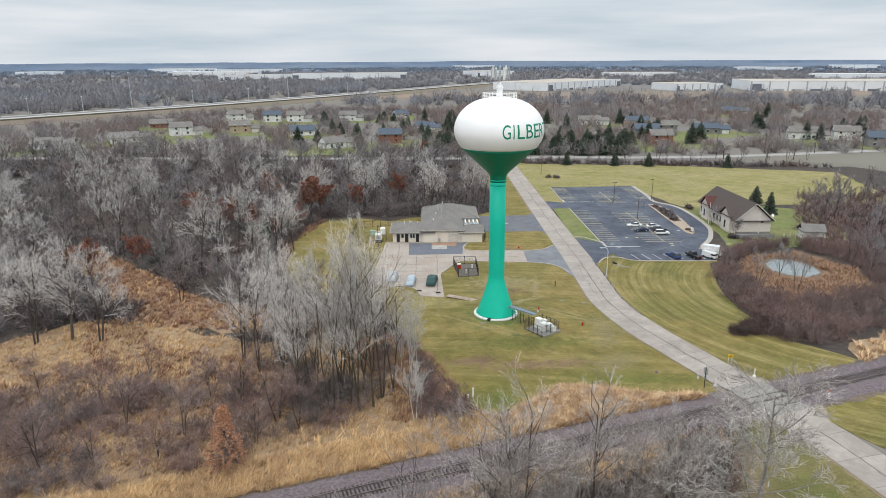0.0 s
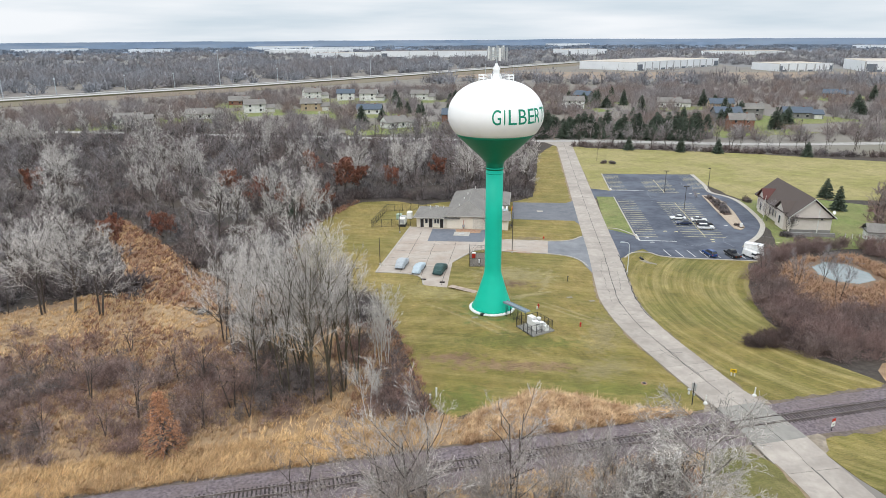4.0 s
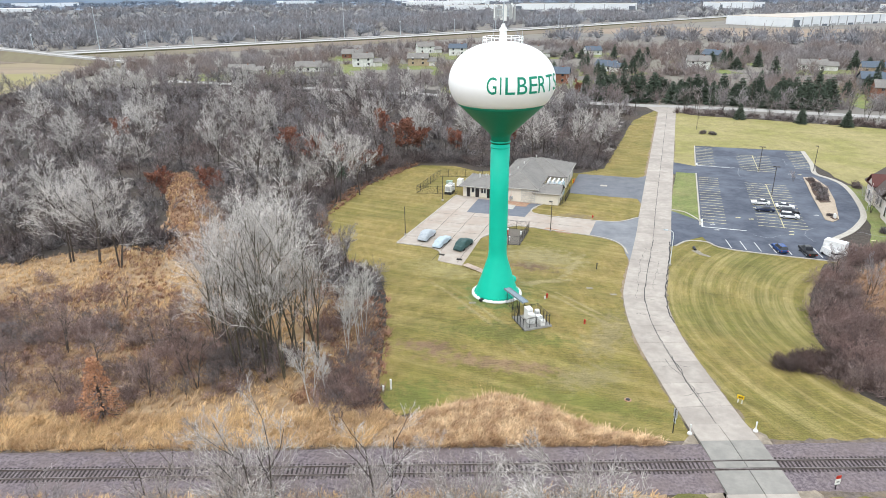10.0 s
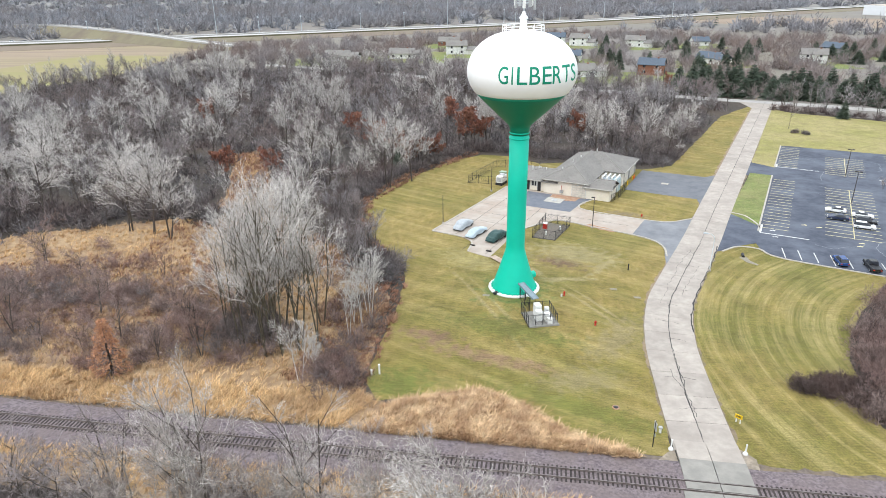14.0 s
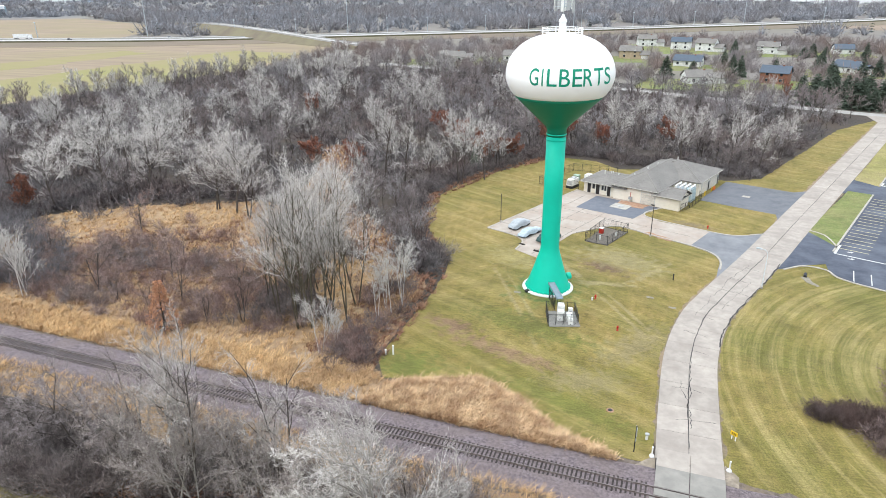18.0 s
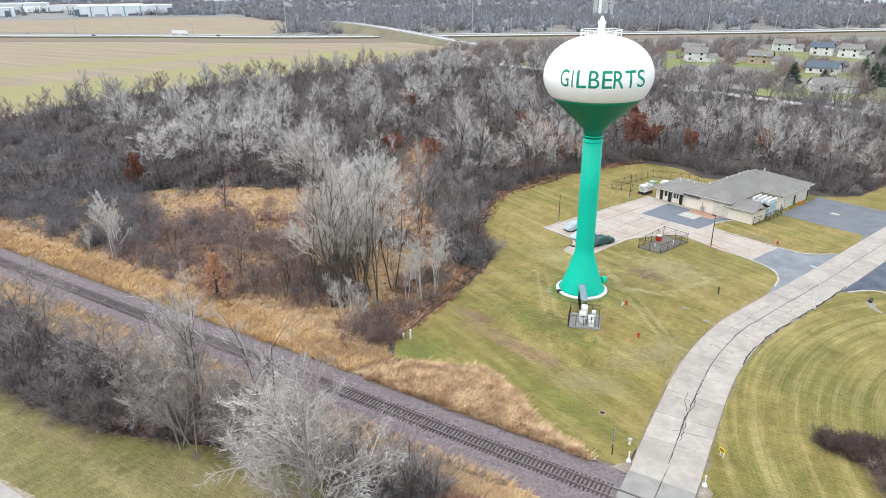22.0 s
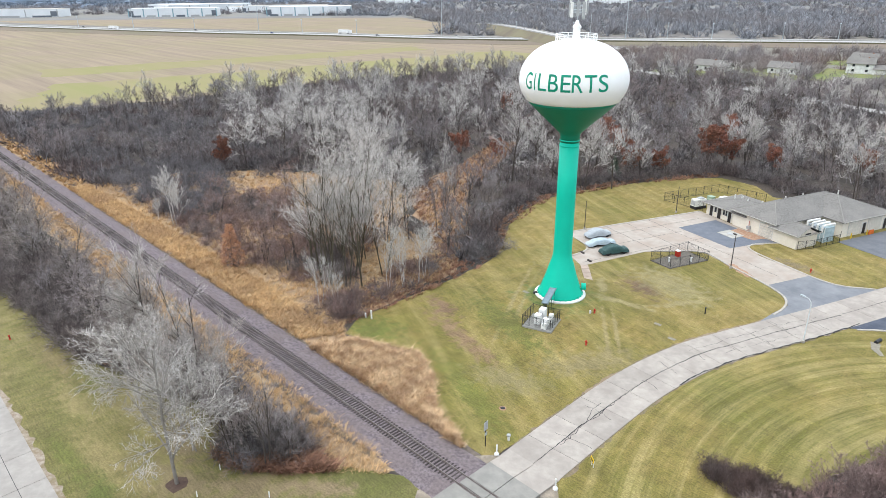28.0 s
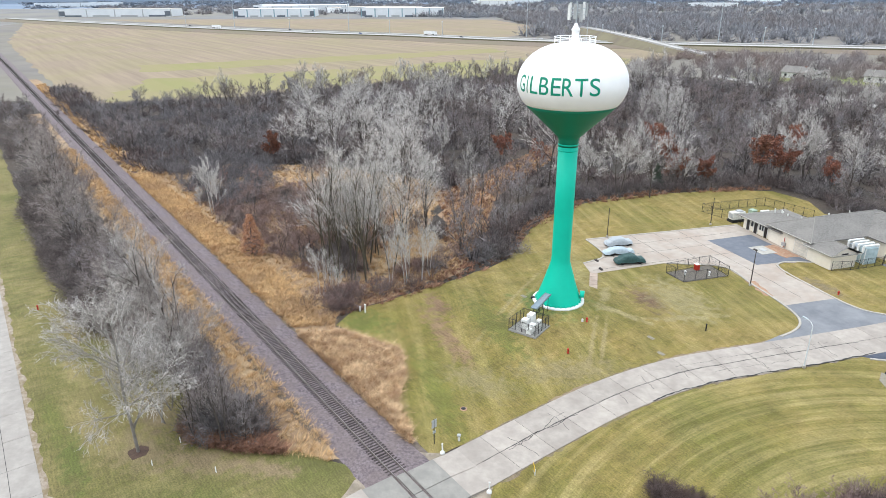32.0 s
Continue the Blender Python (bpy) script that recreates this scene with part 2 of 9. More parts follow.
M_GROUND = mat("leaf_litter", (0.068, 0.058, 0.050), (0.036, 0.030, 0.027), 0.9, big=(0.094, 0.068, 0.050), big_scale=0.04, big_amt=0.5, bump=0.5)
M_FAR = mat("far_ground", (0.19, 0.172, 0.158), (0.15, 0.135, 0.124), 0.03, big=(0.2, 0.185, 0.125), big_scale=0.006, big_amt=0.45, bump=0.0)
M_LAWN = turf(patches(mow(lawn_mat("mown_lawn", (0.172, 0.135, 0.034), (0.245, 0.18, 0.064), (0.12, 0.112, 0.023)), (0, 0), 0.8, (0.33, 0.262, 0.11), 0.48, 64), LAWN_PATCHES))
M_LAWN_E = turf(mow(lawn_mat("striped_lawn", (0.148, 0.125, 0.03), (0.21, 0.16, 0.052), (0.106, 0.105, 0.022)), (119, 87.5), 0.7, (0.4, 0.32, 0.145), 0.46), 40)
VERGE_PATCHES = [(46.5, 40.2, 5.5, 3.2, 20, (0.19, 0.15, 0.08)), (52, 45, 6, 2.2, 40, (0.2, 0.15, 0.085)), (40, 43.4, 6, 2.2, -10, (0.17, 0.13, 0.075)), (30, 41.5, 9, 2.4, 15, (0.2, 0.165, 0.075)), (38, 36, 8, 2, 10, (0.24, 0.195, 0.085)), (24, 37, 7, 1.6, 5, (0.22, 0.18, 0.08)), (57, 50, 4, 1.6, 40, (0.21, 0.155, 0.09)), (12, 38, 9, 1.5, 3, (0.19, 0.15, 0.07)), (44, 34, 7, 1.5, 0, (0.1, 0.115, 0.03)), (58, 41, 6, 3, 60, (0.11, 0.12, 0.032)), (34, 33.4, 6, 1.2, 2, (0.12, 0.125, 0.034))]
M_LAWN_S = turf(patches(mow(lawn_mat("verge_lawn", (0.137, 0.124, 0.039), (0.205, 0.168, 0.073), (0.1, 0.103, 0.028)), (0, 0), 1.4, (0.24, 0.2, 0.095), 0.25, 10), VERGE_PATCHES), 10)
M_LAWN_N = turf(mow(lawn_mat("pale_lawn", (0.26, 0.225, 0.09), (0.3, 0.25, 0.12), (0.21, 0.195, 0.06)), (0, 0), 4.0, (0.21, 0.2, 0.07), 0.25, 70), 70)
M_GREEN = turf(lawn_mat("green_grass", (0.12, 0.165, 0.04), (0.17, 0.19, 0.065), (0.2, 0.185, 0.08)), 70)
M_TAN = mat("dry_marsh_ground", (0.41, 0.295, 0.175), (0.27, 0.18, 0.105), 0.8, big=(0.2, 0.125, 0.085), big_scale=0.06, big_amt=0.55, bump=0.7)
M_REED = mat("dry_reeds", (0.68, 0.465, 0.243), (0.49, 0.315, 0.158), 0.5, big=(0.33, 0.21, 0.13), big_scale=0.09, big_amt=0.5, bump=0.0, island=0.38)
M_STRAW = mat("pale_straw", (0.72, 0.53, 0.33), (0.48, 0.31, 0.17), 0.6, big=(0.27, 0.15, 0.085), big_scale=0.5, big_amt=0.65, bump=0.0, island=0.38)
M_RUSTWEED = mat("rusty_weeds", (0.3, 0.155, 0.1), (0.2, 0.105, 0.072), 0.7, big=(0.32, 0.2, 0.12), big_scale=0.1, big_amt=0.4, bump=0.0, island=0.35)
M_FIELD = mat("harvested_field", (0.29, 0.225, 0.155), (0.205, 0.155, 0.115), 0.06, big=(0.22, 0.193, 0.095), big_scale=0.011, big_amt=0.5, bump=0.0, stretch=(28, 0.1, 2.2, 1), detail=9.0)
M_FIELD2 = mat("green_field_strip", (0.215, 0.205, 0.078), (0.245, 0.21, 0.1), 0.03, big=(0.255, 0.2, 0.12), big_scale=0.012, big_amt=0.6, bump=0.0, stretch=(28, 0.1, 2.2, 1), detail=9.0)
M_BALLAST = mat("rail_ballast", (0.225, 0.185, 0.195), (0.085, 0.068, 0.076), 2.6, big=(0.165, 0.13, 0.125), big_scale=0.22, big_amt=0.6, bump=1.0, detail=8)
M_CONC = mat("weathered_concrete", (0.385, 0.343, 0.302), (0.315, 0.279, 0.247), 0.7, big=(0.25, 0.218, 0.193), big_scale=0.2, big_amt=0.55, rand=0.07, bump=0.15)
M_CONC_SOUTH = mat("grey_road_concrete", (0.375, 0.345, 0.315), (0.32, 0.293, 0.265), 0.7, big=(0.25, 0.226, 0.204), big_scale=0.25, big_amt=0.5, rand=0.05, bump=0.15)
M_PAD = mat("stained_concrete_pad", (0.43, 0.375, 0.325), (0.36, 0.315, 0.275), 0.6, big=(0.32, 0.25, 0.2), big_scale=0.16, big_amt=0.55, rand=0.06, bump=0.1)
M_KERB = mat("pale_kerb", (0.43, 0.395, 0.345), None, 1.5, bump=0.1)
M_ASPH = mat("parking_asphalt", (0.042, 0.049, 0.07), (0.066, 0.075, 0.101), 0.5, big=(0.125, 0.138, 0.17), big_scale=0.1, big_amt=0.6, rough=0.75, bump=0.1)
M_ASPH2 = mat("worn_asphalt", (0.135, 0.14, 0.155), (0.18, 0.185, 0.2), 0.35, big=(0.24, 0.245, 0.255), big_scale=0.15, big_amt=0.6, rough=0.7, bump=0.1)
M_TAR = mat("tar_crack", (0.035, 0.033, 0.033), None, 2, rough=0.7)
M_LINE = mat("white_line", (0.6, 0.6, 0.58), (0.42, 0.42, 0.4), 2.5, bump=0)
M_LINEY = mat("yellow_line", (0.62, 0.55, 0.3), (0.42, 0.38, 0.24), 2.5, bump=0)
M_HWY = mat("highway_concrete", (0.42, 0.41, 0.4), (0.36, 0.35, 0.34), 0.1, bump=0)
M_SLEEPER = mat("creosoted_timber", (0.032, 0.026, 0.025), (0.055, 0.045, 0.042), 4, rand=0.3, bump=0.2)
M_RAIL = mat("rail_steel", (0.2, 0.165, 0.15), (0.28, 0.25, 0.24), 2, rough=0.4, metal=0.7, bump=0)
M_WHITE = mat("white_tank_paint", (0.89, 0.89, 0.885), (0.86, 0.86, 0.855), 0.4, rough=0.4, bump=0.0, big=(0.82, 0.82, 0.805), big_scale=0.25, big_amt=0.35, spec=0.4)
M_TEAL = mat("teal_tank_paint", (0.004, 0.5, 0.35), (0.004, 0.465, 0.325), 0.3, rough=0.5, bump=0.0, spec=0.3)
# cone's green is darker and less blue than the pedestal's
M_FOREST = mat("dark_green_cone", (0.002, 0.19, 0.11), (0.002, 0.175, 0.1), 0.3, rough=0.45, bump=0.0, spec=0.3)
M_LETTER = mat("green_letter_paint", (0.004, 0.29, 0.18), None, 0.6, rough=0.5, bump=0)
M_GALV = mat("galvanised_steel", (0.5, 0.54, 0.57), (0.4, 0.44, 0.47), 2, rough=0.45, metal=0.5, bump=0)
M_BLACK = mat("black_metal", (0.025, 0.025, 0.028), None, 3, rough=0.5, bump=0)
M_BRONZE = mat("dark_bronze_pole", (0.06, 0.05, 0.045), None, 3, rough=0.5, bump=0)
M_GREYMETAL = mat("grey_panel", (0.42, 0.43, 0.43), None, 1, rough=0.5, bump=0)
M_CABINET = mat("white_cabinet", (0.75, 0.75, 0.73), (0.66, 0.66, 0.64), 1.5, rough=0.5, bump=0)
M_RED = mat("red_paint", (0.45, 0.035, 0.02), None, 3, rough=0.5, bump=0)
M_YELLOW = mat("yellow_sign_face", (0.8, 0.52, 0.02), None, 3, rough=0.5, bump=0)
M_SIDING = mat("beige_block_wall", (0.76, 0.7, 0.6), (0.7, 0.64, 0.55), 2.0, big=(0.64, 0.58, 0.49), big_scale=0.4, big_amt=0.3, bump=0.1)
M_TRIM = mat("white_trim", (0.7, 0.69, 0.66), None, 1.0, bump=0)
M_SHINGLE = mat("grey_brown_shingles", (0.135, 0.126, 0.118), (0.215, 0.203, 0.188), 3, big=(0.25, 0.235, 0.215), big_scale=0.25, big_amt=0.4, bump=0.4)
M_SHINGLE2 = mat("dark_brown_shingles", (0.075, 0.058, 0.052), (0.1, 0.08, 0.072), 5, bump=0.4)
M_REDROOF = mat("maroon_roof", (0.12, 0.05, 0.045), None, 5, bump=0.3)
M_CHURCH = mat("cream_siding", (0.66, 0.6, 0.55), (0.61, 0.55, 0.5), 1.0, bump=0.1)
M_GLASS = mat("dark_window_glass", (0.03, 0.035, 0.045), None, 1, rough=0.12, bump=0, spec=0.6)
M_DOOR = mat("dark_door", (0.035, 0.03, 0.03), None, 2, rough=0.5, bump=0)
M_GARAGE = mat("beige_door", (0.68, 0.63, 0.55), None, 2, rough=0.6, bump=0)
M_TARP_G = mat("dark_green_tarp", (0.022, 0.06, 0.058), (0.04, 0.085, 0.08), 2.5, rough=0.5, bump=0.8)
M_TARP_S = mat("silver_tarp", (0.42, 0.45, 0.47), (0.3, 0.33, 0.36), 2.5, rough=0.45, bump=0.8)
M_TARP_W = mat("pale_blue_tarp", (0.45, 0.52, 0.56), (0.33, 0.4, 0.45), 2.5, rough=0.5, bump=0.8)
M_CARW = mat("white_car_paint", (0.78, 0.78, 0.78), None, 1, rough=0.25, bump=0, spec=0.6)
M_CARB = mat("blue_car_paint", (0.02, 0.06, 0.2), None, 1, rough=0.25, bump=0, spec=0.6)
M_CARN = mat("navy_car_paint", (0.02, 0.03, 0.07), None, 1, rough=0.25, bump=0, spec=0.6)
M_CARK = mat("black_car_paint", (0.015, 0.015, 0.017), None, 1, rough=0.25, bump=0, spec=0.6)
M_TYRE = mat("tyre_rubber", (0.02, 0.02, 0.02), None, 3, bump=0)
M_LAMP = mat("lamp_glass", (0.75, 0.75, 0.72), None, 1, rough=0.3, bump=0)
M_RUSTDIRT = mat("rusty_dirt", (0.3, 0.16, 0.1), (0.38, 0.26, 0.18), 2, bump=0.3)
M_WATER = mat("pond_water", (0.16, 0.19, 0.19), (0.2, 0.23, 0.23), 0.3, rough=0.08, bump=0.0, spec=0.6)
M_BARK_PALE = mat("pale_bark", (0.66, 0.622, 0.59), (0.48, 0.448, 0.42), 0.15, big=(0.38, 0.345, 0.322), big_scale=0.05, big_amt=0.4, bump=0, rand=0.12, island=0.38)
M_BARK = mat("grey_brown_bark", (0.1, 0.084, 0.072), (0.065, 0.053, 0.046), 1.5, bump=0, rand=0.15)
M_TRUNK_OLIVE = mat("mossy_trunk_bark", (0.115, 0.1, 0.064), (0.07, 0.058, 0.044), 1.5, bump=0, rand=0.15)
M_TWIG = mat("grey_twigs", (0.36, 0.338, 0.343), (0.165, 0.15, 0.153), 0.08, big=(0.24, 0.175, 0.158), big_scale=0.03, big_amt=0.6, bump=0, rand=0.12, island=0.5)
M_SHRUB = mat("dark_shrub_twigs", (0.08, 0.073, 0.075), (0.25, 0.228, 0.23), 0.25, big=(0.14, 0.09, 0.078), big_scale=0.04, big_amt=0.6, bump=0, island=0.5)
M_SHRUB_RED = mat("reddish_shrub_twigs", (0.25, 0.19, 0.175), (0.15, 0.108, 0.1), 0.3, big=(0.26, 0.155, 0.138), big_scale=0.08, big_amt=0.5, bump=0, island=0.5)
M_MARSHBUSH = mat("marsh_shrub_twigs", (0.42, 0.325, 0.29), (0.14, 0.095, 0.085), 0.5, big=(0.2, 0.105, 0.088), big_scale=0.08, big_amt=0.5, bump=0, island=0.5)
M_THICKET = mat("thicket_twigs", (0.27, 0.235, 0.225), (0.1, 0.082, 0.078), 0.4, big=(0.14, 0.105, 0.098), big_scale=0.07, big_amt=0.5, bump=0, island=0.5)
M_LIMB = mat("silver_limb_bark", (0.3, 0.275, 0.25), (0.2, 0.178, 0.16), 0.8, bump=0, rand=0.1)
M_HEDGE = mat("hedge_twigs", (0.13, 0.098, 0.09), (0.06, 0.043, 0.04), 0.8, big=(0.16, 0.1, 0.085), big_scale=0.2, big_amt=0.5, bump=0, island=0.5)
M_CHARCOAL = mat("charcoal_shrub_twigs", (0.13, 0.121, 0.127), (0.22, 0.206, 0.214), 0.3, big=(0.17, 0.145, 0.142), big_scale=0.05, big_amt=0.5, bump=0, island=0.5)
M_SOIL = mat("edge_soil", (0.22, 0.165, 0.12), (0.12, 0.095, 0.065), 1.3, big=(0.17, 0.15, 0.06), big_scale=0.4, big_amt=0.6, bump=0.4)
M_SILVER = mat("silver_twigs", (0.53, 0.497, 0.468), (0.33, 0.3, 0.278), 0.15, big=(0.32, 0.29, 0.275), big_scale=0.06, big_amt=0.4, bump=0, rand=0.1, island=0.42)
M_GREYTWIG = mat("brownish_grey_twigs", (0.43, 0.385, 0.36), (0.24, 0.208, 0.192), 0.15, big=(0.26, 0.205, 0.185), big_scale=0.08, big_amt=0.5, bump=0, rand=0.12, island=0.45)
M_WHITEBARK = mat("white_birch_bark", (0.6, 0.57, 0.53), (0.48, 0.45, 0.42), 0.5, bump=0)
M_RUSTLEAF = mat("rust_oak_leaves", (0.27, 0.105, 0.068), (0.17, 0.075, 0.055), 0.5, big=(0.22, 0.12, 0.075), big_scale=0.2, big_amt=0.4, bump=0, rand=0.2, island=0.3)
M_NEEDLE = mat("dark_fir_needles", (0.062, 0.086, 0.062), (0.1, 0.125, 0.09), 0.4, bump=0, rand=0.15)
# base grey lightened in place of haze over the distance
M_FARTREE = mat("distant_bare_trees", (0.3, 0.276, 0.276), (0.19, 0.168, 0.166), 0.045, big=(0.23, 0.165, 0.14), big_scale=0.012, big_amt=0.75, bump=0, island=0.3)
# far woods paled to blue-grey: haze mixed into the base colour
M_HAZETREE = mat("haze_tinted_far_woods", (0.29, 0.3, 0.33), (0.19, 0.195, 0.215), 0.03, big=(0.22, 0.19, 0.185), big_scale=0.006, big_amt=0.75, bump=0, island=0.3)
# farmland greyed in its base colour to stand for haze
M_HAZE = mat("haze_tinted_far_ground", (0.2, 0.195, 0.195), (0.15, 0.147, 0.15), 0.01, big=(0.23, 0.21, 0.16), big_scale=0.003, big_amt=0.6, bump=0)
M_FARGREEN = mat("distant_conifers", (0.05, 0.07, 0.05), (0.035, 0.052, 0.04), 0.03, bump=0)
# blue of the air over long distance, put into the base colour
M_HILL = mat("haze_blue_distance", (0.165, 0.22, 0.3), (0.125, 0.172, 0.24), 0.012, big=(0.22, 0.262, 0.32), big_scale=0.003, big_amt=0.7, bump=0)
M_WARE = mat("white_warehouse_wall", (0.72, 0.74, 0.76), (0.66, 0.68, 0.7), 0.05, bump=0)
M_WARE_ROOF = mat("tan_flat_roof", (0.42, 0.37, 0.32), (0.47, 0.42, 0.36), 0.02, bump=0)
M_WARE_DARK = mat("dark_panel", (0.16, 0.18, 0.21), None, 0.1, bump=0)
M_WARE_BLUE = mat("blue_glass_panel", (0.25, 0.4, 0.46), None, 0.1, rough=0.2, bump=0)
M_HOUSE_W = mat("white_house_siding", (0.76, 0.76, 0.75), None, 0.5, bump=0)
M_HOUSE_T = mat("tan_house_siding", (0.48, 0.38, 0.27), None, 0.5, bump=0)
M_HOUSE_G = mat("grey_house_siding", (0.25, 0.24, 0.24), None, 0.5, bump=0)
M_BRICK = mat("red_brick_house", (0.27, 0.12, 0.08), None, 0.5, bump=0)
M_MULCH = mat("dark_mulch", (0.07, 0.045, 0.035), (0.1, 0.065, 0.05), 2, bump=0.5)
M_PINKISH = mat("pink_walk", (0.42, 0.33, 0.27), None, 1.0, bump=0.1)

# ---- mesh helpers ----
UX, UY = 0.9440, -0.3300


def W(u, v):
    """From the grid of the buildings and lots (u along the fronts, v to the back) to the world."""
    return (u * UX - v * UY, u * UY + v * UX)


GRID = math.degrees(math.atan2(UY, UX))


def part(name, bm, material, parent=None, label=""):
    me = bm
    if isinstance(bm, bmesh.types.BMesh):
        me = bpy.data.meshes.new(name)
        bm.to_mesh(me)
        bm.free()
    if material and not me.materials:
        me.materials.append(material)
    ob = new(name, me)
    if parent:
        ob.parent = parent
    if label:
        ob["label"] = label
    return ob


def thing(name, x, y, z=0.0, rz=0.0, label="", category="", group="", kind=""):
    ob = new(name)
    ob.matrix_basis = pose(x, y, z + float(rise(x, y)), 0, 0, rz)
    return tagged(ob, label, category, group, kind)


def box(bm, x0, x1, y0, y1, z0, z1, taper=0.0):
    vs = [bm.verts.new(p) for p in ((x0, y0, z0), (x1, y0, z0), (x1, y1, z0), (x0, y1, z0), (x0 + taper, y0 + taper, z1), (x1 - taper, y0 + taper, z1), (x1 - taper, y1 - taper, z1), (x0 + taper, y1 - taper, z1))]
    for f in ((3, 2, 1, 0), (4, 5, 6, 7), (0, 1, 5, 4), (1, 2, 6, 5), (2, 3, 7, 6), (3, 0, 4, 7)):
        bm.faces.new([vs[i] for i in f])
    return bm


def B(*a, **k):
    return box(bmesh.new(), *a, **k)


def rod(bm, p, q, r0, r1=None, n=6):
    """A round bar from p to q."""
    r1 = r0 if r1 is None else r1
    p, q = Vector(p), Vector(q)
    d = (q - p).normalized()
    a = d.orthogonal().normalized()
    c = d.cross(a)
    rings = []
    for o, r in ((p, r0), (q, r1)):
        rings.append([bm.verts.new(o + (a * math.cos(t) + c * math.sin(t)) * r) for t in (2 * math.pi * i / n for i in range(n))])
    for i in range(n):
        bm.faces.new((rings[0][i], rings[0][(i + 1) % n], rings[1][(i + 1) % n], rings[1][i]))
    bm.faces.new(rings[0][::-1])
    bm.faces.new(rings[1])
    return bm


def R(*a, **k):
    return rod(bmesh.new(), *a, **k)


def lathe(profile, n=64, smooth=True):
    """A turned body from (radius, height) pairs."""
    bm = bmesh.new()
    rings = [[bm.verts.new((r * math.cos(2 * math.pi * i / n), r * math.sin(2 * math.pi * i / n), z)) for i in range(n)] for r, z in profile]
    for a, b in zip(rings, rings[1:]):
        for i in range(n):
            f = bm.faces.new((a[i], a[(i + 1) % n], b[(i + 1) % n], b[i]))
            f.smooth = smooth
    bm.faces.new(rings[0][::-1])
    bm.faces.new(rings[-1])
    return bm


def hoop(radius, z, r, n=40, k=6):
    """A closed round bar lying level."""
    bm = bmesh.new()
    rings = []
    for i in range(n):
        a = 2 * math.pi * i / n
        rings.append([bm.verts.new(((radius + r * math.cos(2 * math.pi * j / k)) * math.cos(a), (radius + r * math.cos(2 * math.pi * j / k)) * math.sin(a), z + r * math.sin(2 * math.pi * j / k))) for j in range(k)])
    for i in range(n):
        p, q = rings[i], rings[(i + 1) % n]
        for j in range(k):
            bm.faces.new((p[j], q[j], q[(j + 1) % k], p[(j + 1) % k]))
    return bm


def rough_line(pts, step, amp, rng):
    """The closed outline with points added every step metres and shaken by amp."""
    out = []
    for (x0, y0), (x1, y1) in zip(pts, pts[1:] + pts[:1]):
        k = max(1, int(math.hypot(x1 - x0, y1 - y0) / step))
        for i in range(k):
            t = i / k
            out.append((x0 + (x1 - x0) * t + rng.uniform(-amp, amp), y0 + (y1 - y0) * t + rng.uniform(-amp, amp)))
    return out


def rise(x, y):
    """Height of the low mound on which the tower stands."""
    r = np.hypot(np.asarray(x) - 49.0, np.asarray(y) - 97.0)
    t = np.clip((r - 5.0) / 15.0, 0, 1)
    return 0.85 * (1 - t * t * (3 - 2 * t))


def sheet(name, pts, z, material, label="", category="", step=3.0, amp=0.0, thick=0.3, parent=None, seed=1):
    """A flat piece of ground of the given outline, as a slab whose top lies at z."""
    rng = random.Random(seed)
    if amp:
        pts = rough_line(list(pts), step, amp, rng)
    bm = bmesh.new()
    top = [bm.verts.new((x, y, z)) for x, y in pts]
    f = bm.faces.new(top)
    f.normal_update()
    if f.normal.z < 0:
        f.normal_flip()
    low = [bm.verts.new((x, y, z - thick)) for x, y in pts]
    k = len(pts)
    for i in range(k):
        bm.faces.new((low[i], low[(i + 1) % k], top[(i + 1) % k], top[i]))
    bmesh.ops.triangulate(bm, faces=[f])
    xs, ys = [p[0] for p in pts], [p[1] for p in pts]
    if min(xs) < 69 and max(xs) > 29 and min(ys) < 117 and max(ys) > 77 and max(xs) - min(xs) < 2000:
        for k in range(21):
            for co, no in (((29 + 2 * k, 0, 0), (1, 0, 0)), ((0, 77 + 2 * k, 0), (0, 1, 0))):
                bmesh.ops.bisect_plane(bm, geom=bm.verts[:] + bm.edges[:] + bm.faces[:], plane_co=co, plane_no=no)
        for v in bm.verts:
            v.co.z += float(rise(v.co.x, v.co.y))
    ob = part(name, bm, material, parent)
    if not parent:
        tagged(ob, label, category, kind="structure")
    return ob


def smooth_path(pts, step=2.0):
    """A Catmull-Rom line through pts, sampled about every step metres."""
    P = [Vector((*p, 0)) for p in pts]
    P = [P[0] * 2 - P[1]] + P + [P[-1] * 2 - P[-2]]
    out = []
    for i in range(1, len(P) - 2):
        a, b, c, d = P[i - 1:i + 3]
        k = max(1, int((c - b).length / step))
        for j in range(k):
            t = j / k
            out.append(0.5 * ((2 * b) + (c - a) * t + (2 * a - 5 * b + 4 * c - d) * t * t + (3 * b - a - 3 * c + d) * t ** 3))
    out.append(P[-2])
    return out


def offset(path, d):
    """The path moved d metres to its left."""
    out = []
    for i, p in enumerate(path):
        t = (path[min(i + 1, len(path) - 1)] - path[max(i - 1, 0)]).normalized()
        out.append(p + Vector((-t.y, t.x, 0)) * d)
    return out


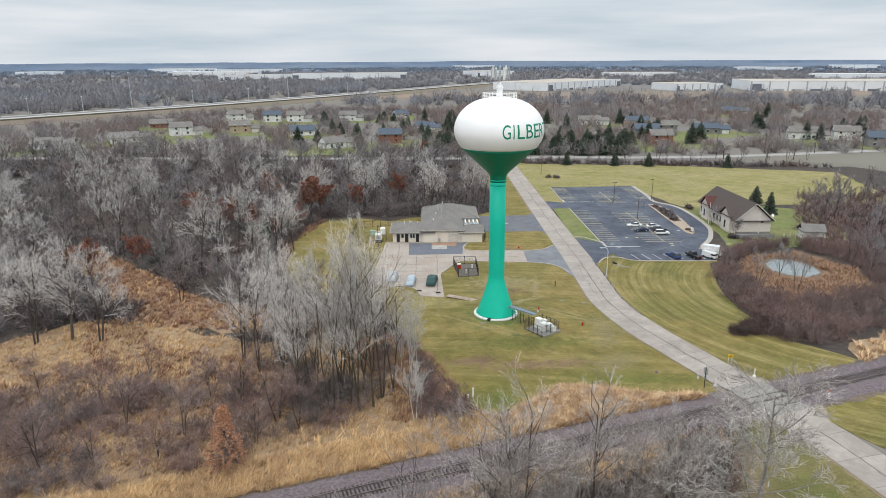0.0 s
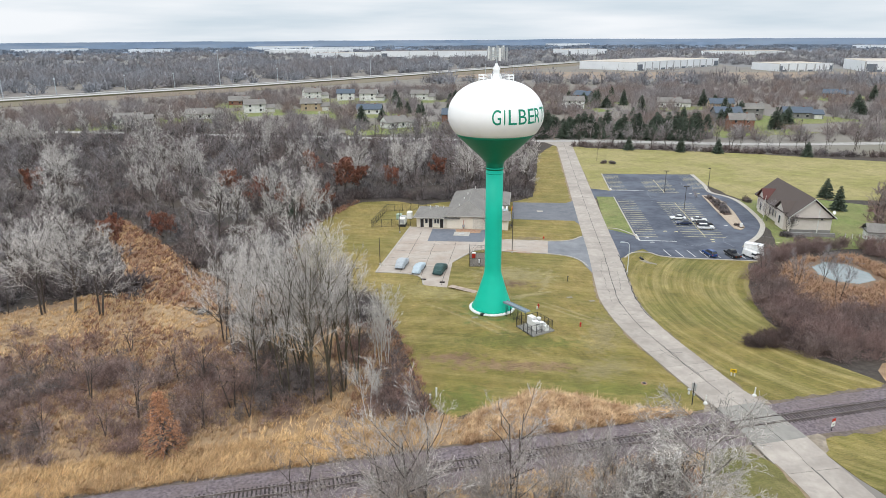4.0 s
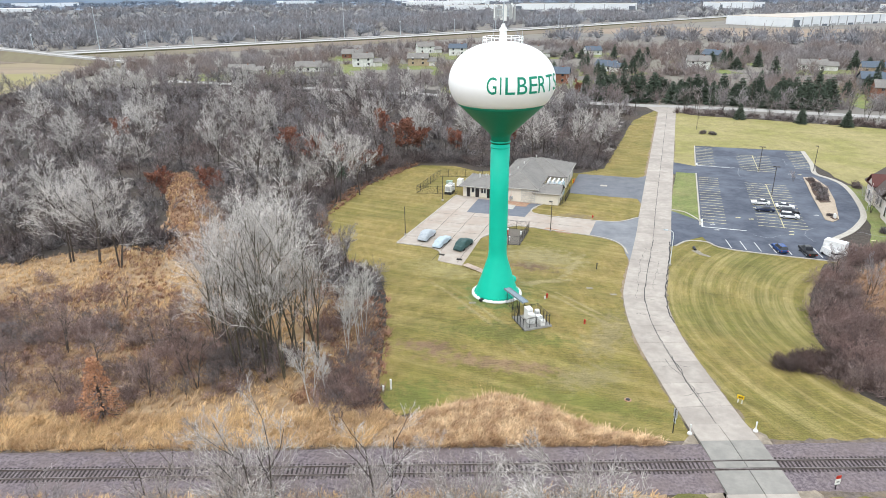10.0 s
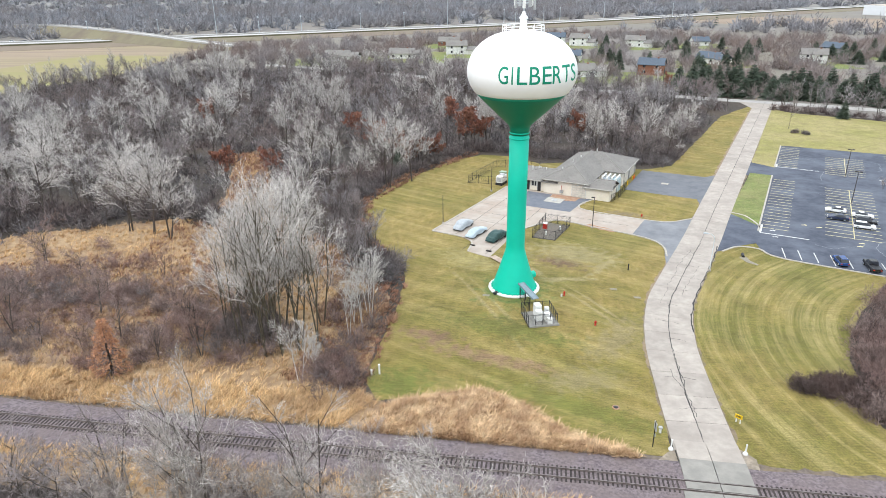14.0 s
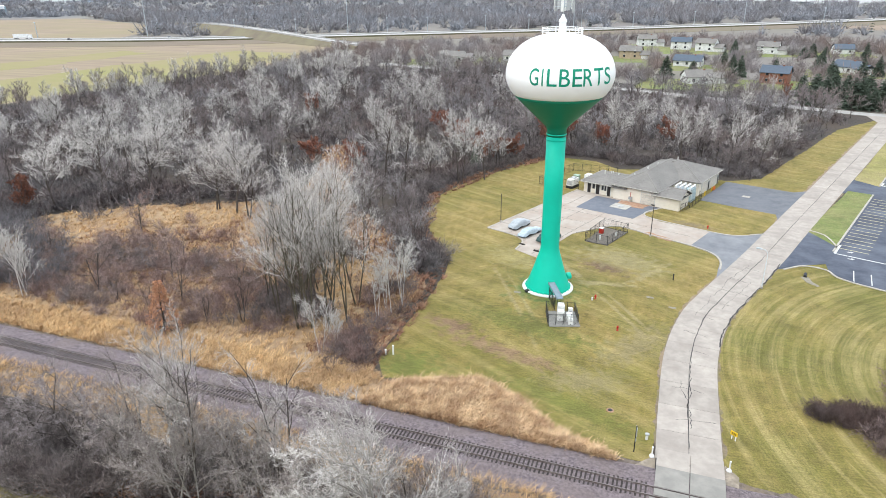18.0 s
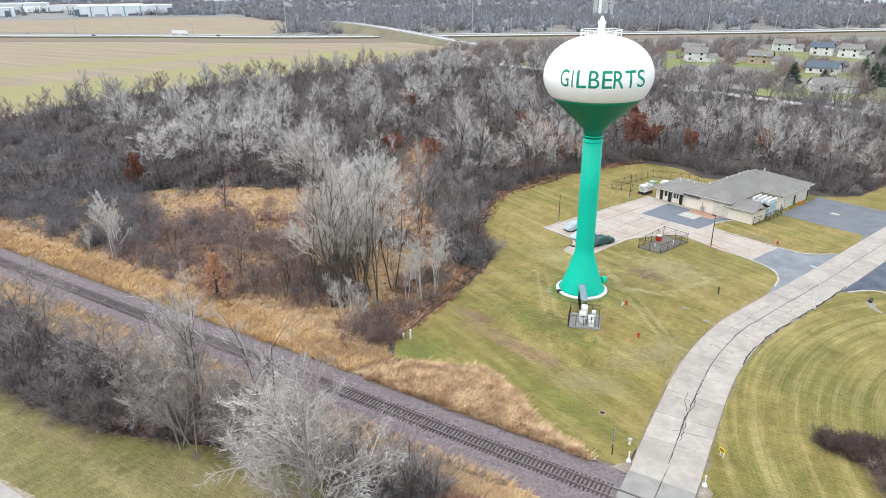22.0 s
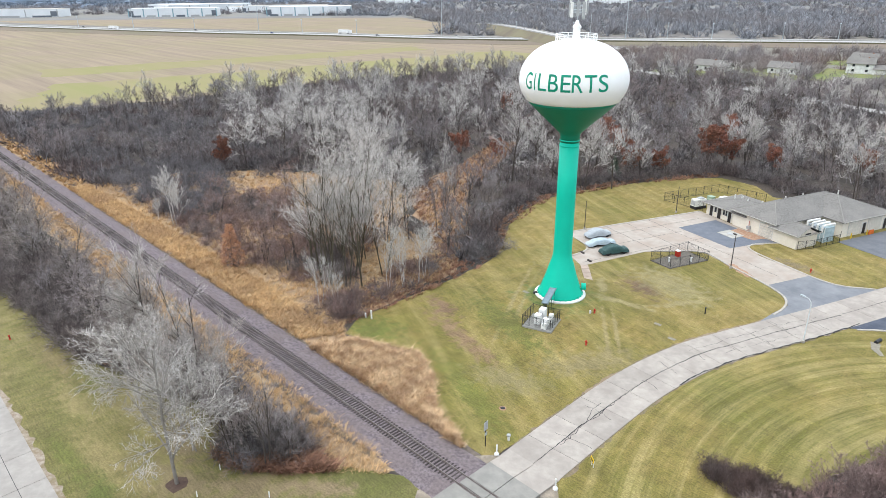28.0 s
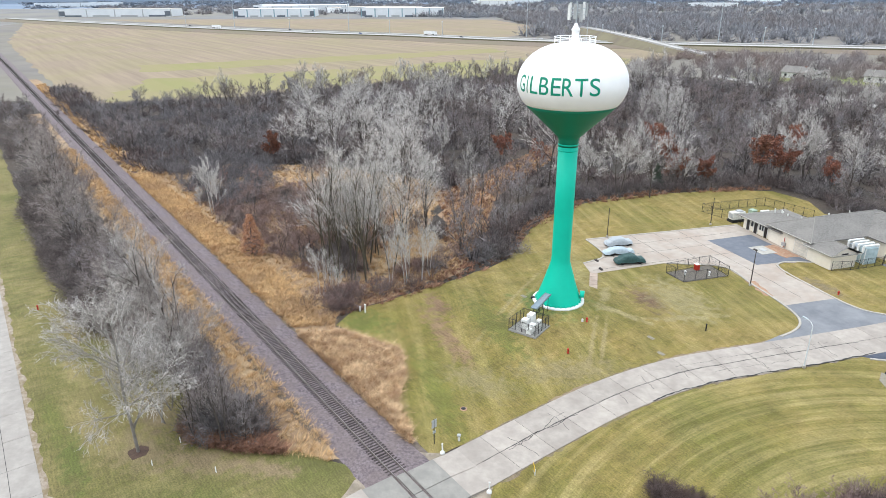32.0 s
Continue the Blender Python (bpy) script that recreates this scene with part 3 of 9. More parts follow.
def ribbon(path, d0, d1, z0, z1):
    """A bar along a path between two offsets, from z0 up to z1."""
    bm = bmesh.new()
    L0, L1 = offset(path, d0), offset(path, d1)
    rows = [[bm.verts.new((p.x, p.y, z)) for p, z in ((a, z0), (a, z1), (b, z1), (b, z0))] for a, b in zip(L0, L1)]
    for r, s in zip(rows, rows[1:]):
        for i in range(3):
            bm.faces.new((r[i], r[i + 1], s[i + 1], s[i]))
    bm.faces.new(rows[0][::-1])
    bm.faces.new(rows[-1])
    bmesh.ops.recalc_face_normals(bm, faces=bm.faces)
    return bm


def inside(x, y, poly):
    c = False
    j = len(poly) - 1
    for i in range(len(poly)):
        (xi, yi), (xj, yj) = poly[i], poly[j]
        if (yi > y) != (yj > y) and x < (xj - xi) * (y - yi) / (yj - yi) + xi:
            c = not c
        j = i
    return c


def tri_mesh(name, V, T, material, second=None, flags=None):
    """A mesh straight from arrays of places and triangles."""
    V, T = np.asarray(V, np.float32), np.asarray(T, np.int32)
    me = bpy.data.meshes.new(name)
    me.vertices.add(len(V))
    me.vertices.foreach_set("co", V.ravel())
    me.loops.add(len(T) * 3)
    me.loops.foreach_set("vertex_index", T.ravel())
    me.polygons.add(len(T))
    me.polygons.foreach_set("loop_start", np.arange(0, len(T) * 3, 3, dtype=np.int32))
    me.update(calc_edges=True)
    me.materials.append(material)
    if second:
        me.materials.append(second)
        me.polygons.foreach_set("material_index", np.asarray(flags, np.int32))
    return me


def tubes(S, n=3):
    """Tapered bars for rows of (start, end, radius, radius); a bar that ends in a point is a spike; n = 1 makes hair-thin twigs of single slivers."""
    S = np.asarray(S, float)
    p, q, r0, r1 = S[:, :3], S[:, 3:6], S[:, 6], S[:, 7]
    d = q - p
    d /= np.linalg.norm(d, axis=1)[:, None] + 1e-9
    ref = np.where(np.abs(d[:, 2:3]) < 0.9, [[0, 0, 1.0]], [[1.0, 0, 0]])
    a = np.cross(d, ref)
    a /= np.linalg.norm(a, axis=1)[:, None] + 1e-9
    b = np.cross(d, a)
    if n == 1:
        turn = np.arange(len(S)) * 2.399
        e = (a * np.cos(turn)[:, None] + b * np.sin(turn)[:, None]) * 1.3
        k = np.arange(len(S))[:, None] * 4
        V = np.stack([p - e * r0[:, None], p + e * r0[:, None], q + e * r1[:, None], q - e * r1[:, None]], axis=1).reshape(-1, 3)
        thick = r1 > 0
        return V, np.concatenate([np.concatenate([k, k + 1, k + 2], 1), np.concatenate([k, k + 2, k + 3], 1)[thick]])
    ang = 2 * np.pi * np.arange(n) / n
    ring = a[:, None, :] * np.cos(ang)[None, :, None] + b[:, None, :] * np.sin(ang)[None, :, None]
    spike = r1 <= 0
    Vs, Ts, base = [], [], 0
    if spike.any():
        s = np.where(spike)[0]
        v = np.concatenate([p[s, None, :] + ring[s] * r0[s, None, None], q[s, None, :]], axis=1)
        i = np.arange(len(s))[:, None] * (n + 1)
        for k in range(n):
            Ts.append(np.concatenate([i + k, i + (k + 1) % n, i + n], axis=1) + base)
        Vs.append(v.reshape(-1, 3))
        base += v.shape[0] * v.shape[1]
    if (~spike).any():
        s = np.where(~spike)[0]
        v = np.concatenate([p[s, None, :] + ring[s] * r0[s, None, None], q[s, None, :] + ring[s] * r1[s, None, None]], axis=1)
        i = np.arange(len(s))[:, None] * (2 * n)
        for k in range(n):
            k2 = (k + 1) % n
            Ts.append(np.concatenate([i + k, i + k2, i + n + k2], axis=1) + base)
            Ts.append(np.concatenate([i + k, i + n + k2, i + n + k], axis=1) + base)
        Vs.append(v.reshape(-1, 3))
    return np.concatenate(Vs), np.concatenate(Ts)


def leaves(C, size, rng):
    """Small kite-shaped leaves round the places C."""
    k = len(C)
    a = rng.normal(size=(k, 3))
    a /= np.linalg.norm(a, axis=1)[:, None]
    b = np.cross(a, rng.normal(size=(k, 3)))
    b /= np.linalg.norm(b, axis=1)[:, None] + 1e-9
    s = (size * rng.uniform(0.6, 1.3, k))[:, None]
    V = np.stack([C - a * s, C + b * s * 0.6, C + a * s, C - b * s * 0.6], axis=1).reshape(-1, 3)
    i = np.arange(k)[:, None] * 4
    return V, np.concatenate([np.concatenate([i, i + 1, i + 2], 1), np.concatenate([i, i + 2, i + 3], 1)])


def merge(*pairs):
    Vs, Ts, o = [], [], 0
    for V, T in pairs:
        Vs.append(V)
        Ts.append(T + o)
        o += len(V)
    return np.concatenate(Vs), np.concatenate(Ts)


# ---- growth of bare trees and shrubs ----
def lean(d, spread, rng, up=0.0):
    """A direction turned away from d by about spread radians, then pulled up."""
    v = rng.normal(size=3)
    v -= d * (v @ d)
    v /= np.linalg.norm(v) + 1e-9
    o = d * math.cos(spread) + v * math.sin(spread)
    o[2] += up
    return o / np.linalg.norm(o)


def limb(segs, p, d, length, r0, r1, steps, rng, wob, up):
    """A crooked limb; returns its joints."""
    pts = [(p, d, r0)]
    for i in range(steps):
        t = (i + 1) / steps
        d = lean(d, rng.uniform(0, wob), rng, up)
        q = p + d * length / steps
        r = r0 + (r1 - r0) * t
        segs.append((*p, *q, pts[-1][2], r))
        p = q
        pts.append((p, d, r))
    return pts


def offshoots(P, count, angle, ratio, up, rng, low=0.3):
    """Side branches of the branches P (start, middle, end, length, radius at the foot), spread evenly along each."""
    p0, p1, p2, ln, r = P
    k = len(ln)
    i = np.repeat(np.arange(k), count)
    t = low + (1 - low) * (np.tile(np.arange(count), k) + rng.uniform(0.1, 1.0, k * count)) / count
    f = np.minimum(1.0, t)[:, None]
    at = np.where(f < 0.5, p0[i] + (p1[i] - p0[i]) * 2 * f, p1[i] + (p2[i] - p1[i]) * (2 * f - 1))
    d = np.where(f < 0.5, p1[i] - p0[i], p2[i] - p1[i])
    d /= np.linalg.norm(d, axis=1)[:, None] + 1e-9
    v = rng.normal(size=(k * count, 3))
    v -= d * (v * d).sum(1)[:, None]
    v /= np.linalg.norm(v, axis=1)[:, None] + 1e-9
    a = (angle * rng.uniform(0.6, 1.3, k * count))[:, None]
    o = d * np.cos(a) + v * np.sin(a)
    o[:, 2] += up * rng.uniform(0.4, 1.5, k * count)
    o /= np.linalg.norm(o, axis=1)[:, None]
    n2 = o + rng.normal(scale=0.16, size=o.shape)
    n2[:, 2] += up * 0.8
    n2 /= np.linalg.norm(n2, axis=1)[:, None]
    l2 = ln[i] * ratio * rng.uniform(0.7, 1.2, k * count) * (1.25 - 0.5 * t)
    q1 = at + o * (l2 * 0.5)[:, None]
    q2 = q1 + n2 * (l2 * 0.5)[:, None]
    return at, q1, q2, l2, r[i] * (1 - 0.45 * t) * 0.52


OVAL = ((11, 0.72, 0.46), (5, 0.66, 0.52), (5, 0.7, 0.5), (5, 0.7, 0.58), (2, 0.6, 0.65))


def bare_tree(seed, h, fork=0.25, stems=1, plan=OVAL, up=0.2, twig=0.02, girth=1.0, tilt=0.05):
    """A leafless tree of height h: rows of bars for trunk and limbs, for boughs, and for the twigs. Limbs leave the stem from the fork up;
    plan gives count, angle and length ratio order by order."""
    rng = np.random.default_rng(seed)
    p0 = np.stack([rng.uniform(-1, 1, stems), rng.uniform(-1, 1, stems), np.full(stems, -0.02)], axis=1) * np.array([0.035, 0.035, 1.0]) * (1.0 if stems > 1 else 0.2)
    az = rng.uniform(0, 6.283) + np.arange(stems) * 2.4
    d = np.stack([np.cos(az) * tilt, np.sin(az) * tilt, np.ones(stems)], axis=1)
    ln = 0.8 * rng.uniform(0.82, 1.05, stems)
    p1 = p0 + (d + rng.normal(scale=0.03, size=d.shape)) * (ln * 0.5)[:, None]
    p2 = p1 + (d * np.array([0.6, 0.6, 1]) + rng.normal(scale=0.06, size=d.shape)) * (ln * 0.5)[:, None]
    P = (p0, p1, p2, ln, np.full(stems, 0.0125 * girth * (1.0 if stems == 1 else 0.72)))
    thin = twig / h
    wood, boughs, fine = [], [], []

    def bars(P, end=0.5):
        a, b, c, _, r = P
        m = np.maximum(r, thin)[:, None]
        return [np.concatenate([a, b, m, m * 0.5 * (1 + end)], axis=1), np.concatenate([b, c, m * 0.5 * (1 + end), m * end], axis=1)]

    wood += bars(P, 0.28)
    for k, (count, angle, ratio) in enumerate(plan):
        P = offshoots(P, count, angle, ratio, up, rng, fork if k == 0 else 0.2)
        if k == 0:
            wood += bars(P)
        elif k == 1:
            boughs += bars(P)
        elif k == 2:
            a, b, c, _, r = P
            m = np.maximum(r * 0.8, thin * 1.1)[:, None]
            boughs.append(np.concatenate([a, c, m, m * 0.4], axis=1))
        else:
            a, b, c, _, r = P
            fine.append(np.concatenate([a, c, np.full((len(a), 1), thin * (1.0 if k == 3 else 0.8)), np.zeros((len(a), 1))], axis=1))
    out = [np.concatenate(x) for x in (wood, boughs, fine)]
    top = max(x[:, 5].max() for x in out)
    return [x * (h / top) * np.array([1, 1, 1, 1, 1, 1, top, top]) for x in out]


def brush(seed, h, w, stems=10, twigs=4, thick=0.03):
    """A cheaper bush for the depth of the woods."""
    rng = np.random.default_rng(seed)
    S = []
    for i in range(stems):
        b = np.array([rng.normal() * w * 0.25, rng.normal() * w * 0.25, -0.05])
        d = lean(np.array([0, 0, 1.0]), rng.uniform(0.1, 1.15), rng)
        e = b + d * h * rng.uniform(0.6, 1.05)
        S.append((*b, *e, thick * 1.5, 0.0))
        for t in range(twigs):
            o = b + (e - b) * rng.uniform(0.3, 0.9)
            S.append((*o, *(o + lean(d, rng.uniform(0.3, 1.0), rng, 0.1) * h * rng.uniform(0.15, 0.4)), thick, 0.0))
    return np.array(S)


def fuzz(seed, n, thick, wide=0.75):
    """A rounded leafless bush of unit height: twigs bristling out of a low dome."""
    rng = np.random.default_rng(seed)
    S = []
    lumps = [(rng.uniform(-0.4, 0.4) * wide, rng.uniform(-0.4, 0.4) * wide, rng.uniform(0.55, 1.0)) for _ in range(4)]
    for i in range(n):
        lx, ly, lh = lumps[i % 4]
        d = rng.normal(size=3)
        d[2] = abs(d[2])
        d /= np.linalg.norm(d)
        rr = rng.uniform(0.25, 0.85)
        o = np.array([lx + d[0] * rr * wide * 0.6, ly + d[1] * rr * wide * 0.6, d[2] * rr * lh])
        e = o + (d * np.array([wide, wide, lh]) + rng.normal(scale=0.35, size=3)) * rng.uniform(0.14, 0.34)
        e[2] = max(e[2], 0.03)
        S.append((*o, *e, thick * rng.uniform(0.7, 1.4), 0.0))
    for lx, ly, lh in lumps:
        for k in range(4):
            S.append((lx * 0.4, ly * 0.4, -0.05, lx + rng.uniform(-0.3, 0.3), ly + rng.uniform(-0.3, 0.3), lh * 0.7, thick * 2, 0.0))
    return np.array(S)


def conifer(seed, h, w, levels=19, around=11):
    """Trunk and drooping needle sprays of a fir."""
    rng = np.random.default_rng(seed)
    S = []
    for k in range(levels):
        t = k / levels
        z = h * (0.06 + 0.92 * t)
        ln = w * (1 - t) ** 0.85 * 0.5 + 0.15
        for a in range(around):
            th = 2 * math.pi * (a / around) + rng.uniform(-0.4, 0.4) + k
            l2 = ln * rng.uniform(0.7, 1.12)
            o = np.array([0, 0, z])
            e = np.array([math.cos(th) * l2, math.sin(th) * l2, z - l2 * rng.uniform(0.1, 0.4)])
            S.append((*o, *e, 0.1 + 0.1 * l2, 0.0))
            for s in range(3):
                f = rng.uniform(0.3, 0.85)
                m = o + (e - o) * f
                th2 = th + rng.uniform(-0.9, 0.9)
                l3 = l2 * (1.1 - f) * 0.8 + 0.15
                S.append((*m, *(m + np.array([math.cos(th2) * l3, math.sin(th2) * l3, -l3 * rng.uniform(0, 0.5)])), 0.09 + 0.1 * l3, 0.0))
    return np.array([(0, 0, -0.2, 0, 0, h * 0.97, w * 0.05, 0.02)]), None, np.array(S)

# ---- ground ----
sheet("ground", [(-5000, -1500), (5000, -1500), (5000, 5000), (-5000, 5000)], -0.06, M_FAR, "flat brown and green late autumn countryside reaching the horizon", "ground")
sheet("woodland_floor", [(-250, 36), (-60, 34), (20, 38), (45, 42), (60, 53), (64, 66), (140, 60), (260, 60), (260, 200), (180, 240), W(110, 284), W(38, 296), W(28, 316), W(-80, 330), W(-190, 340), (-190, 330), (-210, 230), (-205, 120)], -0.03, M_GROUND, "brown leaf litter under bare trees", "woodland floor", 6, 2.0)

sheet("lawn_wide_south", [(-300, -300), (300, -300), (300, 56), (74, 56), (73, 30), (66, 30), (66, 40), (-300, 36)], -0.045, M_LAWN_S, "rough mown grass south of the roads", "lawn", 20, 1)
WEST_LAWN = [(62, 64.6), (54, 66.8), (49, 71.5), (44, 73.6), (38, 71.2), (33, 70.0), (30.8, 74), (30.6, 88), (29.9, 101), (28.4, 107), (24, 114.5), (19.5, 121), (15.5, 130), (13.4, 141), (15.4, 153), (20, 165), (27, 179), (34, 186.5), (43, 185), (50, 179), (58, 181), (76, 176), (84, 181), (111, 250), W(30.5, 303), W(31, 200), W(31, 137), (76, 118), (69, 100), (66, 86), (65.8, 64.6)]
sheet("lawn_west", WEST_LAWN, 0.0, M_LAWN, "mown patchy green and straw lawn round the water tower", "lawn", 2.5, 0.25)
EAST_LAWN = [(72.3, 64.4), (90, 63.9), (92.4, 64.6), (91.6, 67), (90.2, 71), (88.6, 73), (89, 77), (90.2, 82), (91, 87), (93.5, 94), (96.5, 99), (101, 105.5), (106.5, 113), W(65.5, 143.2), W(37, 143.2), (83, 127), (75, 107), (71.5, 92)]
sheet("lawn_east", EAST_LAWN, 0.0, M_LAWN_E, "lawn with curved mower stripes beside the road", "lawn", 2.5, 0.25)
sheet("lawn_lot_edge", [W(37.4, 142.6), W(48.6, 142.9), W(66, 142.8), W(66, 143.8), W(48.2, 144.7), W(44.6, 146.7), W(43.6, 150.2), W(40.6, 147.3)], 0.018, M_LAWN_E, "mown strip below the car park", "lawn", 3, 0.1)
for y0, y1 in ((25.0, 26.1), (30.5, 31.5)):
    sheet("road_shoulder_south", [(-60, y0), (0, y0 + 0.1), (30, y0), (52, y0), (52, y1), (30, y1), (0, y1 - 0.1), (-60, y1)], 0.022, mat("crumbled_verge", (0.24, 0.185, 0.135), (0.36, 0.31, 0.255), 1.6, big=(0.17, 0.13, 0.06), big_scale=0.5, big_amt=0.7, bump=0.4), "crumbled gravel and leaf litter beside the road", "road shoulder", 0.8, 0.32)
sheet("mulch_ring", [(46.5 + 1.1 * math.cos(a * 0.628), 39.9 + 1.1 * math.sin(a * 0.628)) for a in range(10)], 0.02, mat("dark_mulch", (0.07, 0.045, 0.032), (0.11, 0.075, 0.05), 2.0, bump=0.6), "dark mulch ring at the foot of a tree", "mulch", 0.5, 0.15)
drain = thing("drain_outlet", 86.3, 121.0, label="dark pipe end with a short pale concrete apron in the lawn", category="drain outlet")
bm = bmesh.new()
low = [bm.verts.new((x, y, -0.05)) for x, y in ((-0.75, -0.9), (-0.1, -3.0), (1.3, -4.3), (1.7, -3.9), (0.75, -2.5), (0.45, -0.7))]
top = [bm.verts.new((v.co.x, v.co.y, 0.045)) for v in low]
bm.faces.new(top)
for k in range(6):
    bm.faces.new((low[k], low[(k + 1) % 6], top[(k + 1) % 6], top[k]))
bmesh.ops.recalc_face_normals(bm, faces=bm.faces)
part("apron", bm, mat("mossy_concrete", (0.27, 0.245, 0.2), (0.19, 0.17, 0.125), 2), drain, "pale concrete apron")
bm = bmesh.new()
rod(bm, (0.1, 0.3, 0.16), (-0.1, -1.0, 0.16), 0.26, 0.26, 12)
part("pipe_end", bm, M_BLACK, drain, "dark plastic pipe end")
sheet("lawn_island", [W(36.8, 165.5), W(42.9, 160), W(43.2, 200), W(38, 200)], 0.06, M_GREEN, "green grass strip between road and car park", "lawn", 3, 0.1)
sheet("lawn_north", [W(36.8, 211), W(43.2, 208), W(43.5, 235), W(74, 236), W(74, 219), W(79, 199), W(100, 203), W(150, 200), W(165, 262), W(112, 280), W(95, 284), W(42, 291), W(37, 298)], 0.0, M_LAWN_N, "wide pale yellowish mown field", "lawn", 4, 0.5)
sheet("lawn_church", [W(76.5, 175), W(78, 199), W(100, 203), W(112, 196), W(114, 172), W(106, 160), W(92, 155), W(80, 152), W(73, 153), W(75.5, 164)], 0.02, M_GREEN, "greener lawn round the church house", "lawn", 3, 0.4)
sheet("lawn_drive", [W(9.5, 154.5), W(12.2, 153.2), W(26, 153.8), W(30.6, 158), W(30.8, 167), W(29.5, 172), W(14, 172), W(13.3, 161), W(8, 161.5)], 0.06, M_LAWN, "mown grass between the building and its two drives", "lawn", 3, 0.12)
sheet("lawn_south", [(-250, 30.8), (66, 30.8), (66.4, 40), (66.8, 56.6), (62.0, 57.4), (56.6, 53.8), (52, 50.3), (48.6, 47.3), (45.5, 45.8), (40, 48.6), (34, 47.9), (28, 46.1), (21.4, 43.4), (11, 40.4), (-13, 39.1), (-60, 38.6), (-250, 38.5)], 0.0, M_LAWN_S, "mown verge between road and railway shrubs", "lawn", 3, 0.3)
sheet("lawn_southeast", [(72.6, 56.6), (110, 56.6), (140, 50), (140, -10), (80, 10), (73.5, 42)], 0.0, M_LAWN_E, "mown grass south of the railway crossing", "lawn", 3, 0.3)
sheet("lawn_far_south", [(-120, 24.2), (62, 24.2), (62, -60), (-120, -60)], -0.01, M_LAWN, "rough grass south of the road", "lawn", 3, 0.3)

MARSH = [(-75, 64.5), (34.5, 64.4), (34.5, 69.0), (30.2, 71.5), (29.3, 84), (28, 96), (23, 102), (14, 103), (6, 105), (-4, 114), (-12, 121), (-22, 126), (-34, 120), (-46, 114), (-58, 104), (-70, 92)]
sheet("marsh", MARSH, -0.012, M_TAN, "golden dry marsh grass with rusty patches", "marsh", 3, 1.0)
GLADE = [(-12, 119), (-2, 114), (8, 108), (14, 103), (21, 102), (24, 106), (16, 115), (6, 122), (-4, 132), (-10, 146), (-20, 165), (-30, 182), (-35, 176), (-23, 150), (-18, 134)]
sheet("glade", GLADE, -0.01, mat("rusty_glade_ground", (0.3, 0.19, 0.12), (0.19, 0.115, 0.075), 0.6, big=(0.36, 0.25, 0.15), big_scale=0.08, big_amt=0.6, bump=0.5), "rust-brown open glade of dead weeds in the wood", "glade", 3, 1.0)
sheet("verge_south_of_track", [(-200, 57.4), (61, 57.4), (56, 52.5), (46, 50.5), (20, 51), (-200, 51.5)], -0.012, M_TAN, "dry grass verge along the track", "verge", 3, 0.6)
sheet("verge_north_far", [(-330, 64), (-70, 64), (-70, 70), (-330, 69)], -0.012, M_TAN, "dry grass verge along the track", "verge", 3, 0.8)
sheet("verge_east", [(90, 63.6), (240, 63), (240, 71), (97, 70)], -0.012, M_TAN, "dry grass verge along the track", "verge", 3, 0.6)
sheet("cattail_bed", [(100, 86), (124, 86), (133, 97), (131, 112), (117, 113), (104, 104)], -0.012, mat("russet_mud", (0.2, 0.13, 0.085), (0.12, 0.08, 0.055), 0.8, bump=0.5), "russet cattail bed round the pond", "marsh", 3, 0.8)
sheet("pond", [(115.6, 104), (117.6, 108.2), (122, 110.2), (125.4, 108), (126, 102.5), (124, 98.8), (119, 97.6), (116, 100)], 0.01, M_WATER, "small still grey-green pond", "pond", 1.2, 0.2, thick=0.1)

sheet("field_far", [(-215, 75), (-195, 140), (-200, 200), (-190, 250), (-170, 335), (-185, 420), (-205, 500), (-355, 462), (-517, 415), (-660, 352), (-1056, 216), (-1300, 150), (-700, 80), (-330, 72)], -0.02, M_FIELD, "wide harvested tan field", "field", 12, 2)
sheet("field_green_strip", [(-215, 80), (-200, 200), (-190, 250), (-172, 330), (-188, 420), (-250, 420), (-262, 330), (-268, 230), (-290, 120)], -0.005, M_FIELD2, "yellow-green strip of the field", "field", 10, 4)
sheet("field_green_band", [(-330, 120), (-310, 250), (-300, 390), (-330, 400), (-352, 250), (-372, 130)], -0.005, M_FIELD2, "yellow-green band of the field", "field", 10, 4)
sheet("field_beyond", [(-1250, 260), (-1056, 300), (-660, 428), (-430, 500), (-500, 640), (-780, 770), (-1000, 560)], -0.02, M_FIELD, "brown harvested field past the highway", "field", 12, 2)
sheet("field_north", [(150, 800), (330, 700), (520, 640), (900, 560), (900, 660), (640, 750), (400, 850), (260, 900)], -0.02, mat("plain_tan_field", (0.26, 0.2, 0.15), (0.22, 0.165, 0.12), 0.02, bump=0), "bare tan field before the warehouses", "field", 12, 3)

# ---- railway ----
rail_bed = bmesh.new()
prof = ((-4.1, -0.1), (-3.2, 0.12), (-1.9, 0.24), (1.9, 0.24), (3.2, 0.12), (4.1, -0.1))
rngR = random.Random(3)
prev = None
for i in range(0, 601):
    x = -600 + i * 1.6
    row = [rail_bed.verts.new((x, 60.4 + y * (1 + rngR.uniform(-0.03, 0.05)), z + rngR.uniform(-0.03, 0.03))) for y, z in prof]
    if prev:
        for k in range(5):
            rail_bed.faces.new((prev[k], row[k], row[k + 1], prev[k + 1]))
    prev = row
bed = part("rail_bed", rail_bed, M_BALLAST)
tagged(bed, "purple-grey crushed stone ballast bed", "rail bed", kind="structure")
